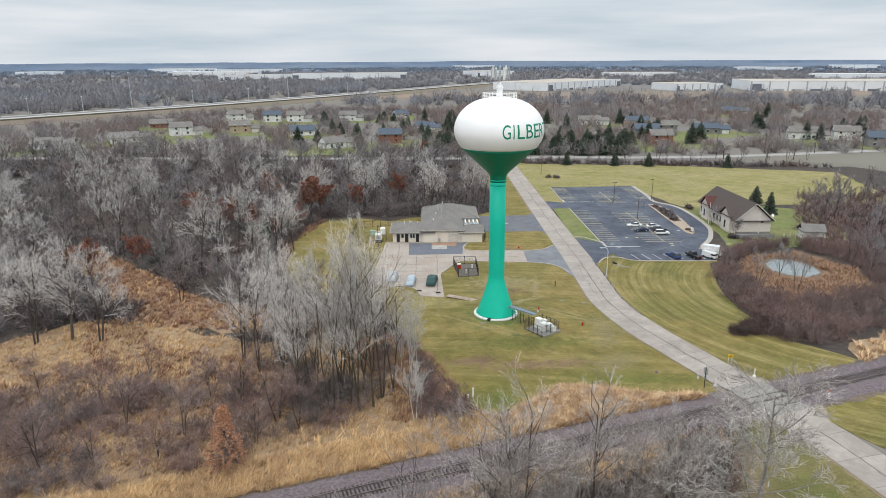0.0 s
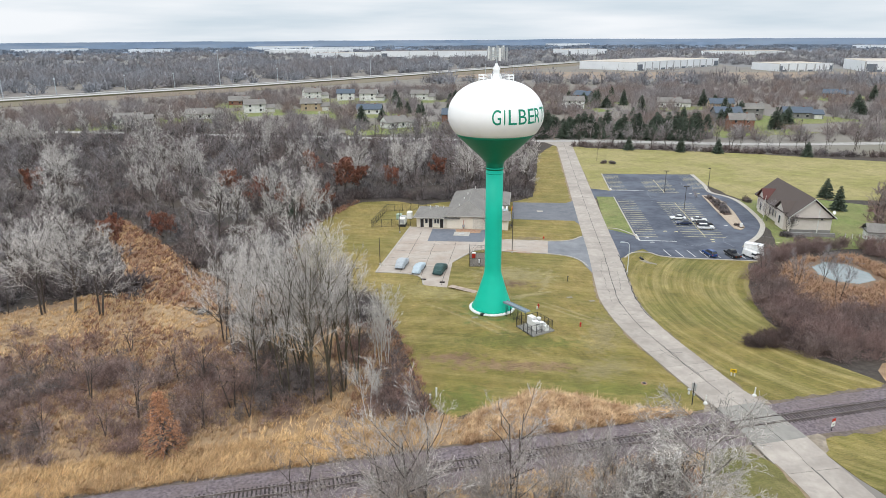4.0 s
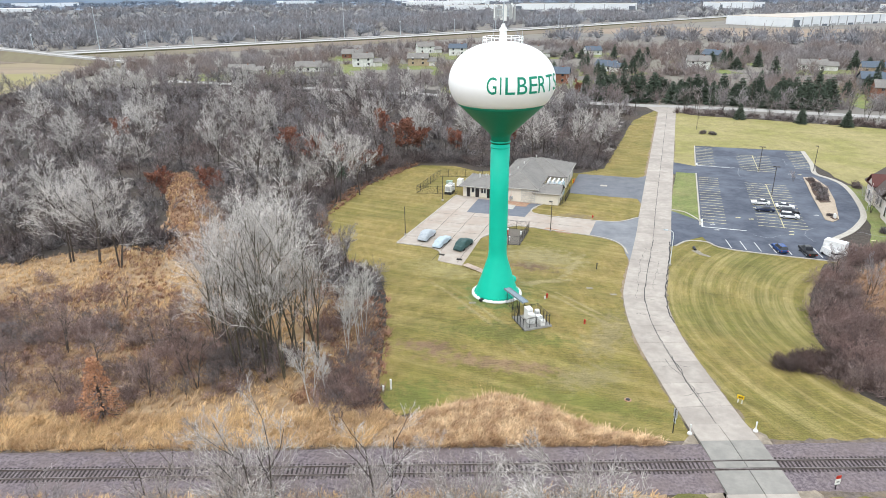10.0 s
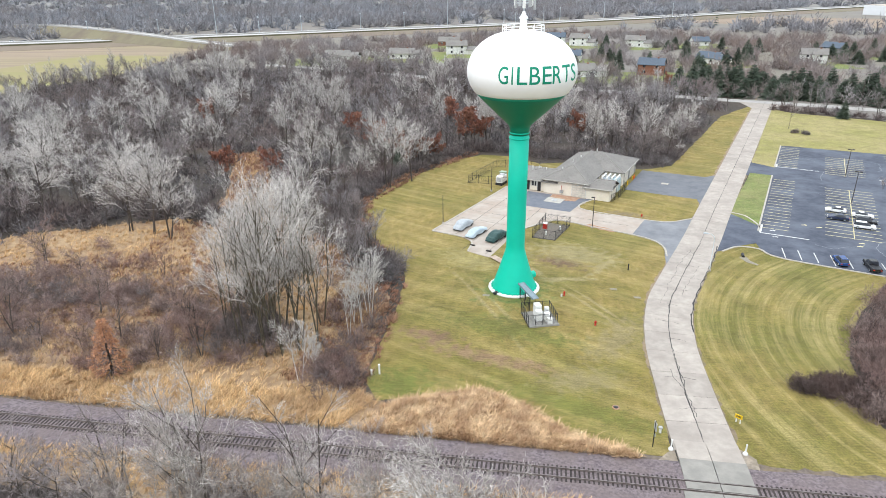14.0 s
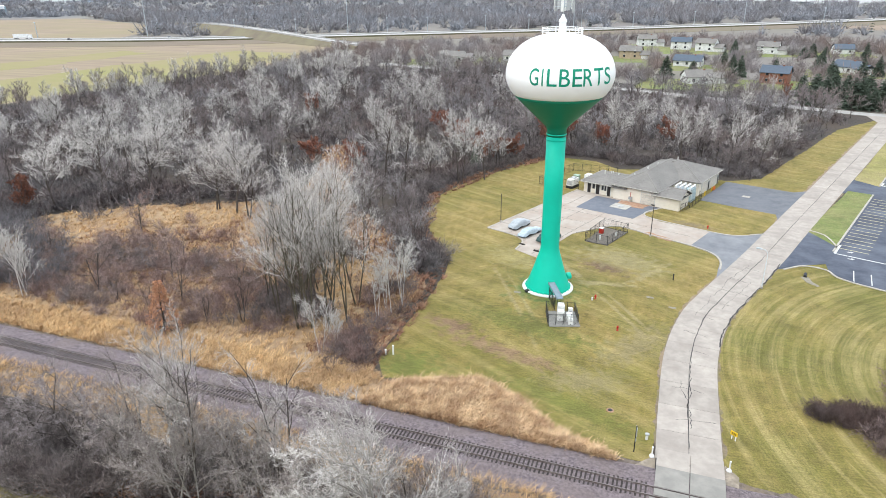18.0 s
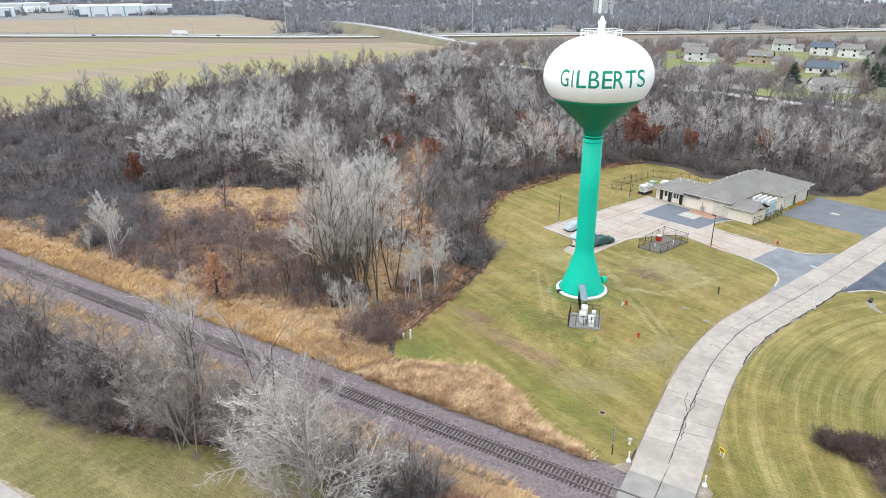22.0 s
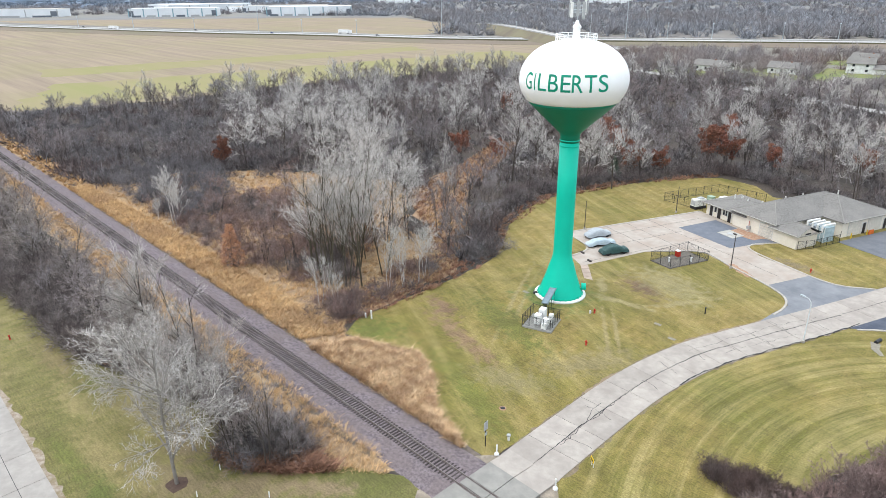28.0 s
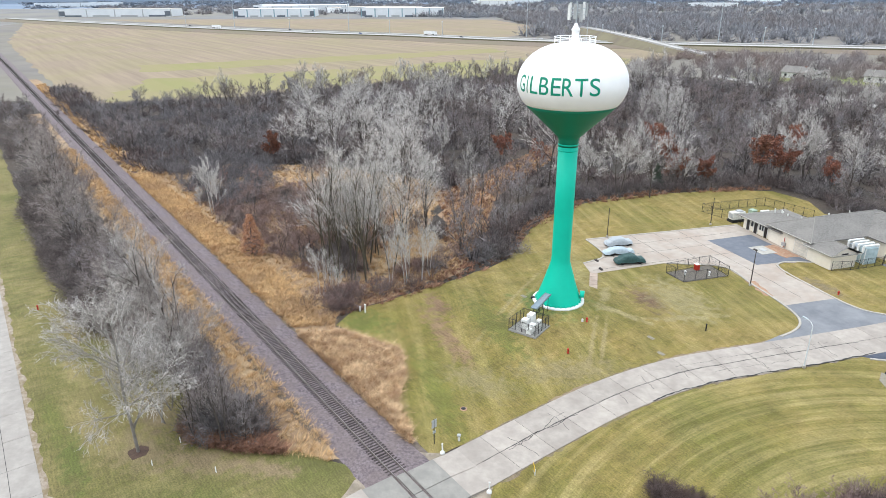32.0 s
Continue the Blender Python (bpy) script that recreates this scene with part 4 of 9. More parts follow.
for side in (-1, 1):
    y = 60.4 + side * 0.64
    bm = bmesh.new()
    for x0, x1 in ((-600, 66.0), (66.0, 72.6), (72.6, 360)):
        box(bm, x0, x1, y - 0.075, y + 0.075, 0.24, 0.28)
        box(bm, x0, x1, y - 0.012, y + 0.012, 0.28, 0.37)
        box(bm, x0, x1, y - 0.037, y + 0.037, 0.37, 0.41)
    part("rail", bm, M_RAIL, bed, "brown steel rail")
sl = B(-0.1, 0.1, -1.12, 1.12, 0.1, 0.275, taper=0.012)
sl_me = bpy.data.meshes.new("sleeper")
sl.to_mesh(sl_me)
sl.free()
sl_me.materials.append(M_SLEEPER)
rngS = random.Random(11)
for i in range(350):
    x = -42 + i * 0.44
    if 65.6 < x < 72.8:
        continue
    o = part("sleeper", sl_me, None, bed)
    o.matrix_basis = pose(x + rngS.uniform(-0.03, 0.03), 60.4 + rngS.uniform(-0.06, 0.06), 0, 0, 0, rngS.uniform(-1.2, 1.2))
rest = bmesh.new()
for i in range(1270):
    x = -600 + i * 0.44
    if x < -42.3:
        box(rest, x - 0.1, x + 0.1, 59.28, 61.52, 0.1, 0.272)
for i in range(480):
    x = 112 + i * 0.44
    box(rest, x - 0.1, x + 0.1, 59.28, 61.52, 0.1, 0.272)
o = part("distant_sleepers", rest, M_SLEEPER, bed)
o["kind"] = "stuff"

# ---- road of concrete slabs ----
ROAD = smooth_path([(66.5, 16), (67.2, 27.5), (67.8, 38), (69.0, 50), (69.35, 60.4), (69.0, 75), (69.05, 88), (70.6, 99), (73.3, 107.5), (80.6, 127.3), W(33.95, 170), W(33.95, 240), W(34.0, 303)], 0.8)
HALF = 3.3
road = part("road", ribbon(ROAD, -HALF + 0.04, HALF - 0.04, -0.2, 0.045), M_TAR)
tagged(road, "two lane pale concrete road with dark cracked joints", "road", kind="structure")
cum = [0.0]
for a, b in zip(ROAD, ROAD[1:]):
    cum.append(cum[-1] + (b - a).length)


def at_len(path, cl, s):
    i = max(0, min(len(path) - 2, int(np.searchsorted(cl, s)) - 1))
    t = (s - cl[i]) / max(1e-6, cl[i + 1] - cl[i])
    return path[i].lerp(path[i + 1], t), (path[i + 1] - path[i]).normalized()


def slabs(path, cl, s0, s1, length, half, parent, z, material, skip=None, gap=0.05):
    s = s0
    while s + length * 0.5 < s1:
        e = min(s1, s + length)
        for side in (-1, 1):
            pts = []
            k = 4
            for i in range(k + 1):
                p, d = at_len(path, cl, s + gap / 2 + (e - s - gap) * i / k)
                nrm = Vector((-d.y, d.x, 0))
                pts.append((p + nrm * side * (gap / 2), p + nrm * side * half))
            mid = pts[k // 2][0]
            if skip and skip(mid):
                continue
            bm = bmesh.new()
            rows = [[bm.verts.new((q.x, q.y, zz)) for q, zz in ((a, z - 0.2), (a, z), (b, z), (b, z - 0.2))] for a, b in pts]
            for r, t in zip(rows, rows[1:]):
                for i in range(3):
                    bm.faces.new((r[i], r[i + 1], t[i + 1], t[i]))
            bm.faces.new(rows[0][::-1])
            bm.faces.new(rows[-1])
            bmesh.ops.recalc_face_normals(bm, faces=bm.faces)
            part("slab", bm, material, parent)
        s = e


slabs(ROAD, cum, 0, cum[-1], 5.0, HALF, road, 0.07, M_CONC, skip=lambda p: 56.4 < p.y < 64.6 or (24 < p.y < 31.2))
# bare soil and gravel crumbling along the road's edges
rngE = random.Random(21)
for side in (-1, 1):
    for s0, s1 in ((52, 118), (126, 205)) if side > 0 else ((52, 108), (122, 205)):
        inner, outer = [], []
        s = s0
        while s < s1:
            p, d = at_len(ROAD, cum, s)
            nrm = Vector((-d.y, d.x, 0)) * side
            a, b = p + nrm * (HALF - 0.3), p + nrm * (HALF + rngE.choice((0.08, 0.15, 0.25, 0.45)) * rngE.uniform(0.5, 1.3))
            inner.append((a.x, a.y))
            outer.append((b.x, b.y))
            s += 0.7
        sheet("road_edge_soil", inner + outer[::-1], 0.012, M_SOIL, "crumbled soil and gravel along the road edge", "soil", thick=0.1)
# dark weeds and cinders where the ballast runs out
M_CINDER = mat("cinder_fringe", (0.16, 0.13, 0.115), (0.08, 0.065, 0.055), 1.6, big=(0.2, 0.15, 0.095), big_scale=0.35, big_amt=0.6, bump=0.5)
for ya, yb, x0, x1 in ((55.9, 57.2, -60, 57.5), (63.7, 64.6, -60, 65.2), (63.6, 64.7, 73.5, 125), (55.8, 57.2, 74.2, 125)):
    low, high = [], []
    x = x0
    while x < x1:
        low.append((x, ya + rngE.uniform(-0.35, 0.35)))
        high.append((x, yb + rngE.uniform(-0.3, 0.3)))
        x += 0.8
    sheet("ballast_fringe", low + high[::-1], 0.014, M_CINDER, "dark cinders and dead weeds at the ballast foot", "verge", thick=0.1)
# level crossing
for k, (y0, y1) in enumerate(((56.2, 59.6), (59.9, 60.9), (61.2, 64.3))):
    for x0, x1 in ((65.75 if k == 0 else 66.1, 69.3), (69.36, 72.6)):
        part("crossing_panel", B(x0, x1, y0, y1, -0.1, 0.395 if k == 1 else 0.33, taper=0.01), mat("grey_crossing_concrete", (0.27, 0.255, 0.23), (0.225, 0.213, 0.193), 0.8, big=(0.18, 0.17, 0.157), big_scale=0.3, big_amt=0.4, bump=0.1, rand=0.06), road)
for y0, y1, d in ((64.3, 67.5, 1), (53.0, 56.2, -1)):
    for x0, x1 in ((66.1 if d == 1 else 65.6, 69.3), (69.36, 72.55)):
        bm = bmesh.new()
        za, zb = (0.33, 0.075) if d == 1 else (0.075, 0.33)
        vs = [bm.verts.new(p) for p in ((x0, y0, za), (x1, y0, za), (x1, y1, zb), (x0, y1, zb), (x0, y0, -0.1), (x1, y0, -0.1), (x1, y1, -0.1), (x0, y1, -0.1))]
        for f in ((0, 1, 2, 3), (4, 5, 1, 0), (5, 6, 2, 1), (6, 7, 3, 2), (7, 4, 0, 3)):
            bm.faces.new([vs[i] for i in f])
        part("ramp_slab", bm, M_CONC, road)
sheet("crossing_shoulder_west", [(64, 56.2), (66.2, 52.5), (66.3, 66.5), (65.3, 65.5), (64.2, 64)], 0.03, mat("sandy_gravel", (0.33, 0.275, 0.215), (0.2, 0.17, 0.14), 1.2, big=(0.17, 0.14, 0.1), big_scale=0.5, big_amt=0.6, bump=0.4), "sandy gravel shoulder by the crossing", "gravel", 1.2, 0.3)
sheet("crossing_shoulder_east", [(72.5, 53), (75.0, 56), (74.6, 58), (73.6, 64), (74.2, 65.5), (72.4, 67)], 0.03, mat("sandy_gravel", (0.4, 0.34, 0.26)), "sandy gravel shoulder by the crossing", "gravel", 1.2, 0.3)

SOUTH = smooth_path([(-140, 28.3), (-60, 28.3), (0, 28.3), (30, 28.3), (66, 27.9), (140, 24)], 2.0)
cs = [0.0]
for a, b in zip(SOUTH, SOUTH[1:]):
    cs.append(cs[-1] + (b - a).length)
south = part("road_south", ribbon(SOUTH, -2.52, 2.52, -0.2, 0.045), M_TAR)
tagged(south, "pale concrete side road with cracked centre joint", "road", kind="structure")
slabs(SOUTH, cs, 70, cs[-1], 5.6, 2.57, south, 0.07, M_CONC_SOUTH)
part("far_slab", ribbon(smooth_path([(-140, 28.3), (-100, 28.3), (-70.5, 28.3)], 5), -2.52, 2.52, -0.1, 0.07), M_CONC_SOUTH, south)

part("junction_slab", B(63.2, 70.2, 20.5, 24.5, -0.1, 0.074), M_CONC_SOUTH, south)
part("junction_slab", B(63.7, 69.9, 24.55, 31.7, -0.1, 0.06), M_CONC_SOUTH, south)
# dark wandering cracks and tar seams
rngC = random.Random(21)


def crack(path, cl, s0, s1, off, wob, w, z=0.076):
    bm = bmesh.new()
    prev = None
    s = s0
    o = off
    while s < s1:
        p, d = at_len(path, cl, s)
        nrm = Vector((-d.y, d.x, 0))
        o = off + (o - off) * 0.8 + rngC.uniform(-wob, wob)
        ww = w * rngC.uniform(0.4, 1.3)
        row = [bm.verts.new((*(p + nrm * (o + k * ww))[:2], z)) for k in (-0.5, 0.5)]
        if prev:
            bm.faces.new((prev[0], prev[1], row[1], row[0]))
        prev = row
        s += rngC.uniform(0.35, 0.7)
    return part("crack", bm, M_TAR, road)


crack(ROAD, cum, 2, 36, 0.0, 0.12, 0.1)
crack(ROAD, cum, 52.5, 112, 0.0, 0.07, 0.1)
crack(ROAD, cum, 56, 67, -0.05, 0.22, 0.09)
crack(ROAD, cum, 60, 66, 0.1, 0.3, 0.06)
crack(ROAD, cum, 84, 108, 1.2, 0.18, 0.045)
crack(ROAD, cum, 88, 101, -1.4, 0.2, 0.04)
crack(ROAD, cum, 112, 290, 0.05, 0.04, 0.05)
crack(ROAD, cum, 76, 112, -3.25, 0.12, 0.2)
for s in (58, 63.5, 73, 78, 84, 90, 95, 100, 106):
    bm = bmesh.new()
    prev = None
    k0, k1 = rngC.uniform(-3.2, -1), rngC.uniform(0.5, 3.2)
    k = k0
    so = s
    while k < k1:
        so += rngC.uniform(-0.25, 0.25)
        p, d = at_len(ROAD, cum, so)
        nrm = Vector((-d.y, d.x, 0))
        q = p + nrm * k
        row = [bm.verts.new((q.x + d.x * e, q.y + d.y * e, 0.077)) for e in (-0.025, 0.025)]
        if prev:
            bm.faces.new((prev[0], prev[1], row[1], row[0]))
        prev = row
        k += 0.4
    part("crack", bm, M_TAR, road)
cross = smooth_path([W(-230, 322), W(-120, 316), W(-40, 311), W(20, 309), W(60, 310), W(110, 307), W(160, 312), W(330, 345)], 6)
tagged(part("crossroad", ribbon(cross, -3.4, 3.4, -0.2, 0.05), mat("pale_road", (0.36, 0.345, 0.325), None, 0.2, bump=0)), "pale country road crossing at the junction", "road", kind="structure")
sheet("junction", [W(30.6, 294), W(37.4, 294), W(42, 306.5), W(25, 306.5)], 0.072, M_CONC, "flared concrete junction", "road")

# gravel strips along the road edges
for k, (s0, s1, d0, d1, mname) in enumerate(((66, 128, 3.3, 3.65, 0), (78, 124, -4.1, -3.3, 1), (10, 48, 3.3, 3.7, 0), (128, 300, 3.3, 3.8, 0))):
    seg = [at_len(ROAD, cum, s)[0] for s in np.arange(s0, s1, 1.0)]
    rg = random.Random(40 + k)
    bm = bmesh.new()
    a = offset(seg, d0)
    b = [p.lerp(q, rg.uniform(0.45, 1.5)) for p, q in zip(a, offset(seg, d1))]
    if d0 < 0:
        b = offset(seg, d1 + 0.8)
        a = [q.lerp(p, rg.uniform(0.5, 1.4)) for p, q in zip(offset(seg, d1), b)]
    rows = [(bm.verts.new((p.x, p.y, 0.03)), bm.verts.new((q.x, q.y, 0.03))) for p, q in zip(a, b)]
    for r, t in zip(rows, rows[1:]):
        bm.faces.new((r[0], t[0], t[1], r[1]))
    bmesh.ops.recalc_face_normals(bm, faces=bm.faces)
    tagged(part("road_shoulder", bm, mat("brown_shoulder", (0.2, 0.145, 0.09), (0.27, 0.21, 0.145), 1.0, bump=0.4) if mname == 0 else mat("sandy_gravel", (0.4, 0.34, 0.26))), "crumbled gravel and dirt beside the road", "road shoulder", kind="structure")

# ---- works yard ----
PAD = [W(-12.9, 128.6), W(-11.5, 162.6), W(-10, 162.4), W(9.5, 161.6), W(7.8, 156), W(9.2, 154), W(22.3, 153.6), W(22, 144.3), W(6.3, 145.4), W(1.9, 136), W(2.4, 121.5), W(-2.2, 122.4), W(-3.4, 126.8), W(-6.1, 128.3)]
pad = sheet("yard_pavement", PAD, 0.05, M_PAD, "pale stained concrete yard", "pavement")
rngY = random.Random(8)
for u in (-8, -3.5, 1.2):
    bm = bmesh.new()
    v = 129.0 if u < -4 else 122.5
    prev = None
    o = 0
    while v < 160:
        o = o * 0.8 + rngY.uniform(-0.06, 0.06)
        x, y = W(u + o, v)
        row = [bm.verts.new((x + e, y, 0.056)) for e in (-0.04, 0.04)]
        if prev:
            bm.faces.new((prev[0], prev[1], row[1], row[0]))
        prev = row
        v += 0.8
    part("joint", bm, M_TAR, pad)
for v in (133, 138, 143, 148.5):
    bm = bmesh.new()
    u = -12.4
    prev = None
    o = 0
    while u < (2 if v < 145 else 21):
        o = o * 0.8 + rngY.uniform(-0.08, 0.08)
        x, y = W(u, v + o)
        row = [bm.verts.new((x, y + e, 0.056)) for e in (-0.04, 0.04)]
        if prev:
            bm.faces.new((prev[0], prev[1], row[1], row[0]))
        prev = row
        u += 0.8
    part("joint", bm, M_TAR, pad)
sheet("rust_stain", [W(12.5, 144.6), W(18.5, 143.7), W(19, 144.8), W(13.2, 146.2)], 0.058, M_RUSTDIRT, "reddish dirt stain on the drive", "stain", 0.8, 0.25, thick=0.02)
sheet("asphalt_patch", [W(-5.5, 150.8), W(-5.7, 161), W(0, 161), W(0.1, 160), W(9.2, 161.6), W(7.7, 156), W(7.4, 151.3)], 0.062, mat("blue_grey_asphalt", (0.115, 0.125, 0.15), (0.145, 0.155, 0.18), 0.6, rough=0.75), "smooth blue-grey asphalt patch before the building", "pavement")
sheet("dirt_patch", [W(0.2, 157.5), W(0.2, 161.4), W(6.5, 161.4), W(6.3, 158.6)], 0.075, M_RUSTDIRT, "reddish excavated dirt by the wall", "dirt", 0.8, 0.2, thick=0.05)
pit = thing("utility_slab", *W(1.9, 157.2), rz=GRID, label="pale concrete slab with a square hatch", category="slab")
part("base", B(-1.9, 1.9, -1.6, 1.6, 0.05, 0.13, taper=0.02), mat("clean_concrete", (0.42, 0.4, 0.36), (0.34, 0.325, 0.295), 1), pit)
part("hatch", B(-0.6, 0.6, -0.5, 0.5, 0.13, 0.2, taper=0.02), M_GREYMETAL, pit)
sheet("drive_apron", [W(22, 144.2), W(22.3, 153.8), W(26, 154), W(30.8, 159.5), W(31, 159.5), W(31, 131), W(29.6, 136), W(28.6, 140.8), W(25.5, 143.3)], 0.055, M_ASPH2, "worn grey asphalt drive apron with broad paler patches", "pavement")
sheet("drive_east", [W(13.6, 172.2), W(29.6, 172), W(30.9, 168), W(30.9, 194), W(28.5, 191), W(13.6, 190.5)], 0.05, mat("dark_drive", (0.1, 0.105, 0.12), (0.135, 0.14, 0.155), 0.4, big=(0.16, 0.165, 0.18), big_scale=0.15, big_amt=0.5, rough=0.7), "dark asphalt drive east of the building", "pavement")


def kerb(pts, name="kerb", w=0.16, h=0.14, smooth=True):
    p = smooth_path(pts, 1.0) if smooth else [Vector((*q, 0)) for q in pts]
    return tagged(part(name, ribbon(p, -w, w, -0.1, h), M_KERB), "pale concrete kerb", "kerb", kind="structure")


kerb([W(-11.5, 162.4), W(-12.2, 145), W(-12.9, 128.6)])
kerb([W(-12.9, 128.6), W(-6.1, 128.3), W(-3.4, 126.6), W(-2.2, 122.4)])
kerb([W(9.4, 161.4), W(8.0, 158), W(8.0, 155.4), W(9.8, 154), W(16, 153.5), W(26, 153.9), W(30.6, 158.2)])
kerb([W(2.2, 137), W(6.6, 145.1), W(14, 144.7), W(22, 144), W(26.5, 142.6), W(28.8, 139.8), W(29.9, 136.2)])
walk_path = thing("footpath", *W(5.5, 117.5), label="narrow pinkish concrete footpath to the tower", category="footpath", kind="structure")
for i in range(6):
    t = i / 6
    a, b = Vector((*W(3.0, 121.6), 0)), Vector((49.4, 106.6, 0))
    p, q = a.lerp(b, t), a.lerp(b, (i + 0.94) / 6)
    d = (q - p).normalized()
    n2 = Vector((-d.y, d.x, 0)) * 0.65
    bm = bmesh.new()
    vs = [bm.verts.new((v.x - walk_path.location.x, v.y - walk_path.location.y, z)) for z in (0.0, 0.05) for v in (p - n2, q - n2, q + n2, p + n2)]
    for f in ((4, 5, 6, 7), (0, 1, 5, 4), (1, 2, 6, 5), (2, 3, 7, 6), (3, 0, 4, 7)):
        bm.faces.new([vs[k] for k in f])
    part("paving_slab", bm, M_PINKISH, walk_path)
part("paving_slab", B(0.5, 3.0, -0.9, 1.1, 0.0, 0.05), M_PINKISH, walk_path).matrix_basis = pose(49.0 - walk_path.location.x, 105.2 - walk_path.location.y, 0)

# ---- water tower ----
tower = thing("water_tower", 47.4, 100.9, label="tall white and green pedestal water tower with village name", category="water tower")
col = [(3.42, 0.12), (3.3, 0.5), (2.9, 1.7), (2.42, 3.1), (1.92, 4.8), (1.58, 5.9), (1.44, 6.5), (1.39, 7.3), (1.39, 16), (1.39, 24.0)]
part("pedestal", lathe(col), M_TEAL, tower, "teal green flared steel pedestal")
part("ring_seam", lathe([(1.39, 23.4), (1.46, 23.44), (1.46, 23.56), (1.39, 23.6)]), M_TEAL, tower)
part("ring_seam", lathe([(1.39, 24.2), (1.46, 24.24), (1.46, 24.36), (1.39, 24.4)]), M_TEAL, tower)
part("cone", lathe([(1.39, 24.0), (1.41, 24.9), (1.58, 25.35), (2.35, 26.1), (3.75, 27.4), (5.05, 28.62), (5.9, 29.45), (6.36, 29.92)]), M_FOREST, tower, "dark green conical underside")
BULB = []
for i in range(13):
    t = i / 12
    BULB.append((6.36 + 1.16 * math.sin(t * math.pi / 2) ** 0.85, 29.92 + 2.75 * t))
for i in range(1, 23):
    a = i / 22 * math.pi / 2
    BULB.append((7.52 * max(0.001, math.cos(a)) ** 0.86, 32.67 + 5.43 * math.sin(a)))
BULB.sort(key=lambda q: q[1])
part("tank", lathe(BULB, 96), M_WHITE, tower, "glossy white spheroid tank")


def bulb_r(z):
    for (r0, z0), (r1, z1) in zip(BULB, BULB[1:]):
        if z0 <= z <= z1:
            return r0 + (r1 - r0) * (z - z0) / max(1e-6, z1 - z0)
    return 7.7


footing = part("footing", lathe([(3.95, -0.2), (3.95, 0.16), (3.9, 0.2), (3.4, 0.22), (3.3, 0.22)]), mat("white_footing", (0.7, 0.7, 0.69), (0.6, 0.6, 0.59), 2), tower, "white painted concrete ring")
for i in range(28):
    a = 2 * math.pi * i / 28
    part("anchor_bolt", B(-0.12, 0.12, -0.1, 0.1, 0.2, 0.5, taper=0.03), M_TEAL, tower).matrix_basis = pose(3.42 * math.cos(a), 3.42 * math.sin(a), 0, 0, 0, math.degrees(a))
part("hatch_box", R((0, 0, 0), (0.7, 0, 0), 0.55, n=20), M_TEAL, tower).matrix_basis = pose(2.45, 2.05, 1.3, 0, 0, 40)
part("vent_bracket", B(-0.3, 0.3, -0.25, 0.25, 0, 0.35), M_BLACK, tower).matrix_basis = pose(-2.6, -2.9, 0.0, 0, 0, 45)
# the village name, bent round the tank
WORD = "GILBERTS"
A0, A1 = -110.8, -22.0
for i, ch in enumerate(WORD):
    cu = bpy.data.curves.new("letter", "FONT")
    cu.body, cu.size, cu.offset = ch, 1.0, 0.003
    tmp = new("letter_tmp", cu)
    dg = bpy.context.evaluated_depsgraph_get()
    dg.update()
    me = bpy.data.meshes.new_from_object(tmp.evaluated_get(dg))
    bpy.data.objects.remove(tmp)
    bm = bmesh.new()
    bm.from_mesh(me)
    bmesh.ops.triangulate(bm, faces=bm.faces)
    bmesh.ops.subdivide_edges(bm, edges=[e for e in bm.edges if e.calc_length() > 0.12], cuts=3, use_grid_fill=False)
    bmesh.ops.triangulate(bm, faces=bm.faces)
    xs, ys = [v.co.x for v in bm.verts], [v.co.y for v in bm.verts]
    x0, x1, y0, y1 = min(xs), max(xs), min(ys), max(ys)
    span = (A1 - A0) / len(WORD)
    width = {"I": 0.13, "T": 1.16, "R": 0.98, "S": 0.97, "B": 0.95}.get(ch, 0.9)
    starts = {0: 0.0, 1: 1.2, 2: 1.68, 3: 2.78, 4: 3.95, 5: 4.95, 6: 6.04, 7: 7.36}
    for v in bm.verts:
        fx, fy = (v.co.x - x0) / (x1 - x0), (v.co.y - y0) / (y1 - y0)
        ang = radians(A0 + span * (starts[i] + width * fx))
        z = 31.98 + 2.2 * fy
        r = bulb_r(z) + 0.03
        v.co = (r * math.cos(ang), r * math.sin(ang), z)
    bmesh.ops.recalc_face_normals(bm, faces=bm.faces)
    part("letter", bm, M_LETTER, tower, "green painted letter " + ch)
# top: handrail, vent neck and antennas
for zz in (38.3, 38.75):
    part("handrail", hoop(2.75, zz, 0.05), M_WHITE, tower, "white tube handrail")
for i in range(12):
    a = 2 * math.pi * i / 12
    part("rail_post", R((2.75 * math.cos(a), 2.75 * math.sin(a), 37.35), (2.75 * math.cos(a), 2.75 * math.sin(a), 38.78), 0.06), M_WHITE, tower)
part("vent_neck", lathe([(0.75, 37.85), (0.5, 38.45), (0.48, 39.5), (0.58, 39.55), (0.58, 39.7), (0.33, 40.05), (0.16, 40.5)], 24), M_WHITE, tower)
part("mast", R((0, 0, 40.3), (0, 0, 43.2), 0.1, n=10), M_GALV, tower)
for i in range(3):
    a = radians(30 + 120 * i)
    part("antenna_arm", R((0, 0, 41.8), (1.25 * math.cos(a), 1.25 * math.sin(a), 41.8), 0.06), M_GALV, tower)
for i in range(12):
    a = radians(360 * i / 12 + rngY.uniform(-6, 6))
    r = rngY.uniform(1.05, 1.55)
    hh = rngY.uniform(1.5, 2.2)
    zc = 41.9 + rngY.uniform(-0.25, 0.3)
    an = part("antenna_panel", B(-0.09, 0.09, -0.19, 0.19, -hh / 2, hh / 2, taper=0.02), M_GREYMETAL if i % 3 else M_CABINET, tower)
    an.matrix_basis = pose(r * math.cos(a), r * math.sin(a), zc, 0, 0, math.degrees(a))
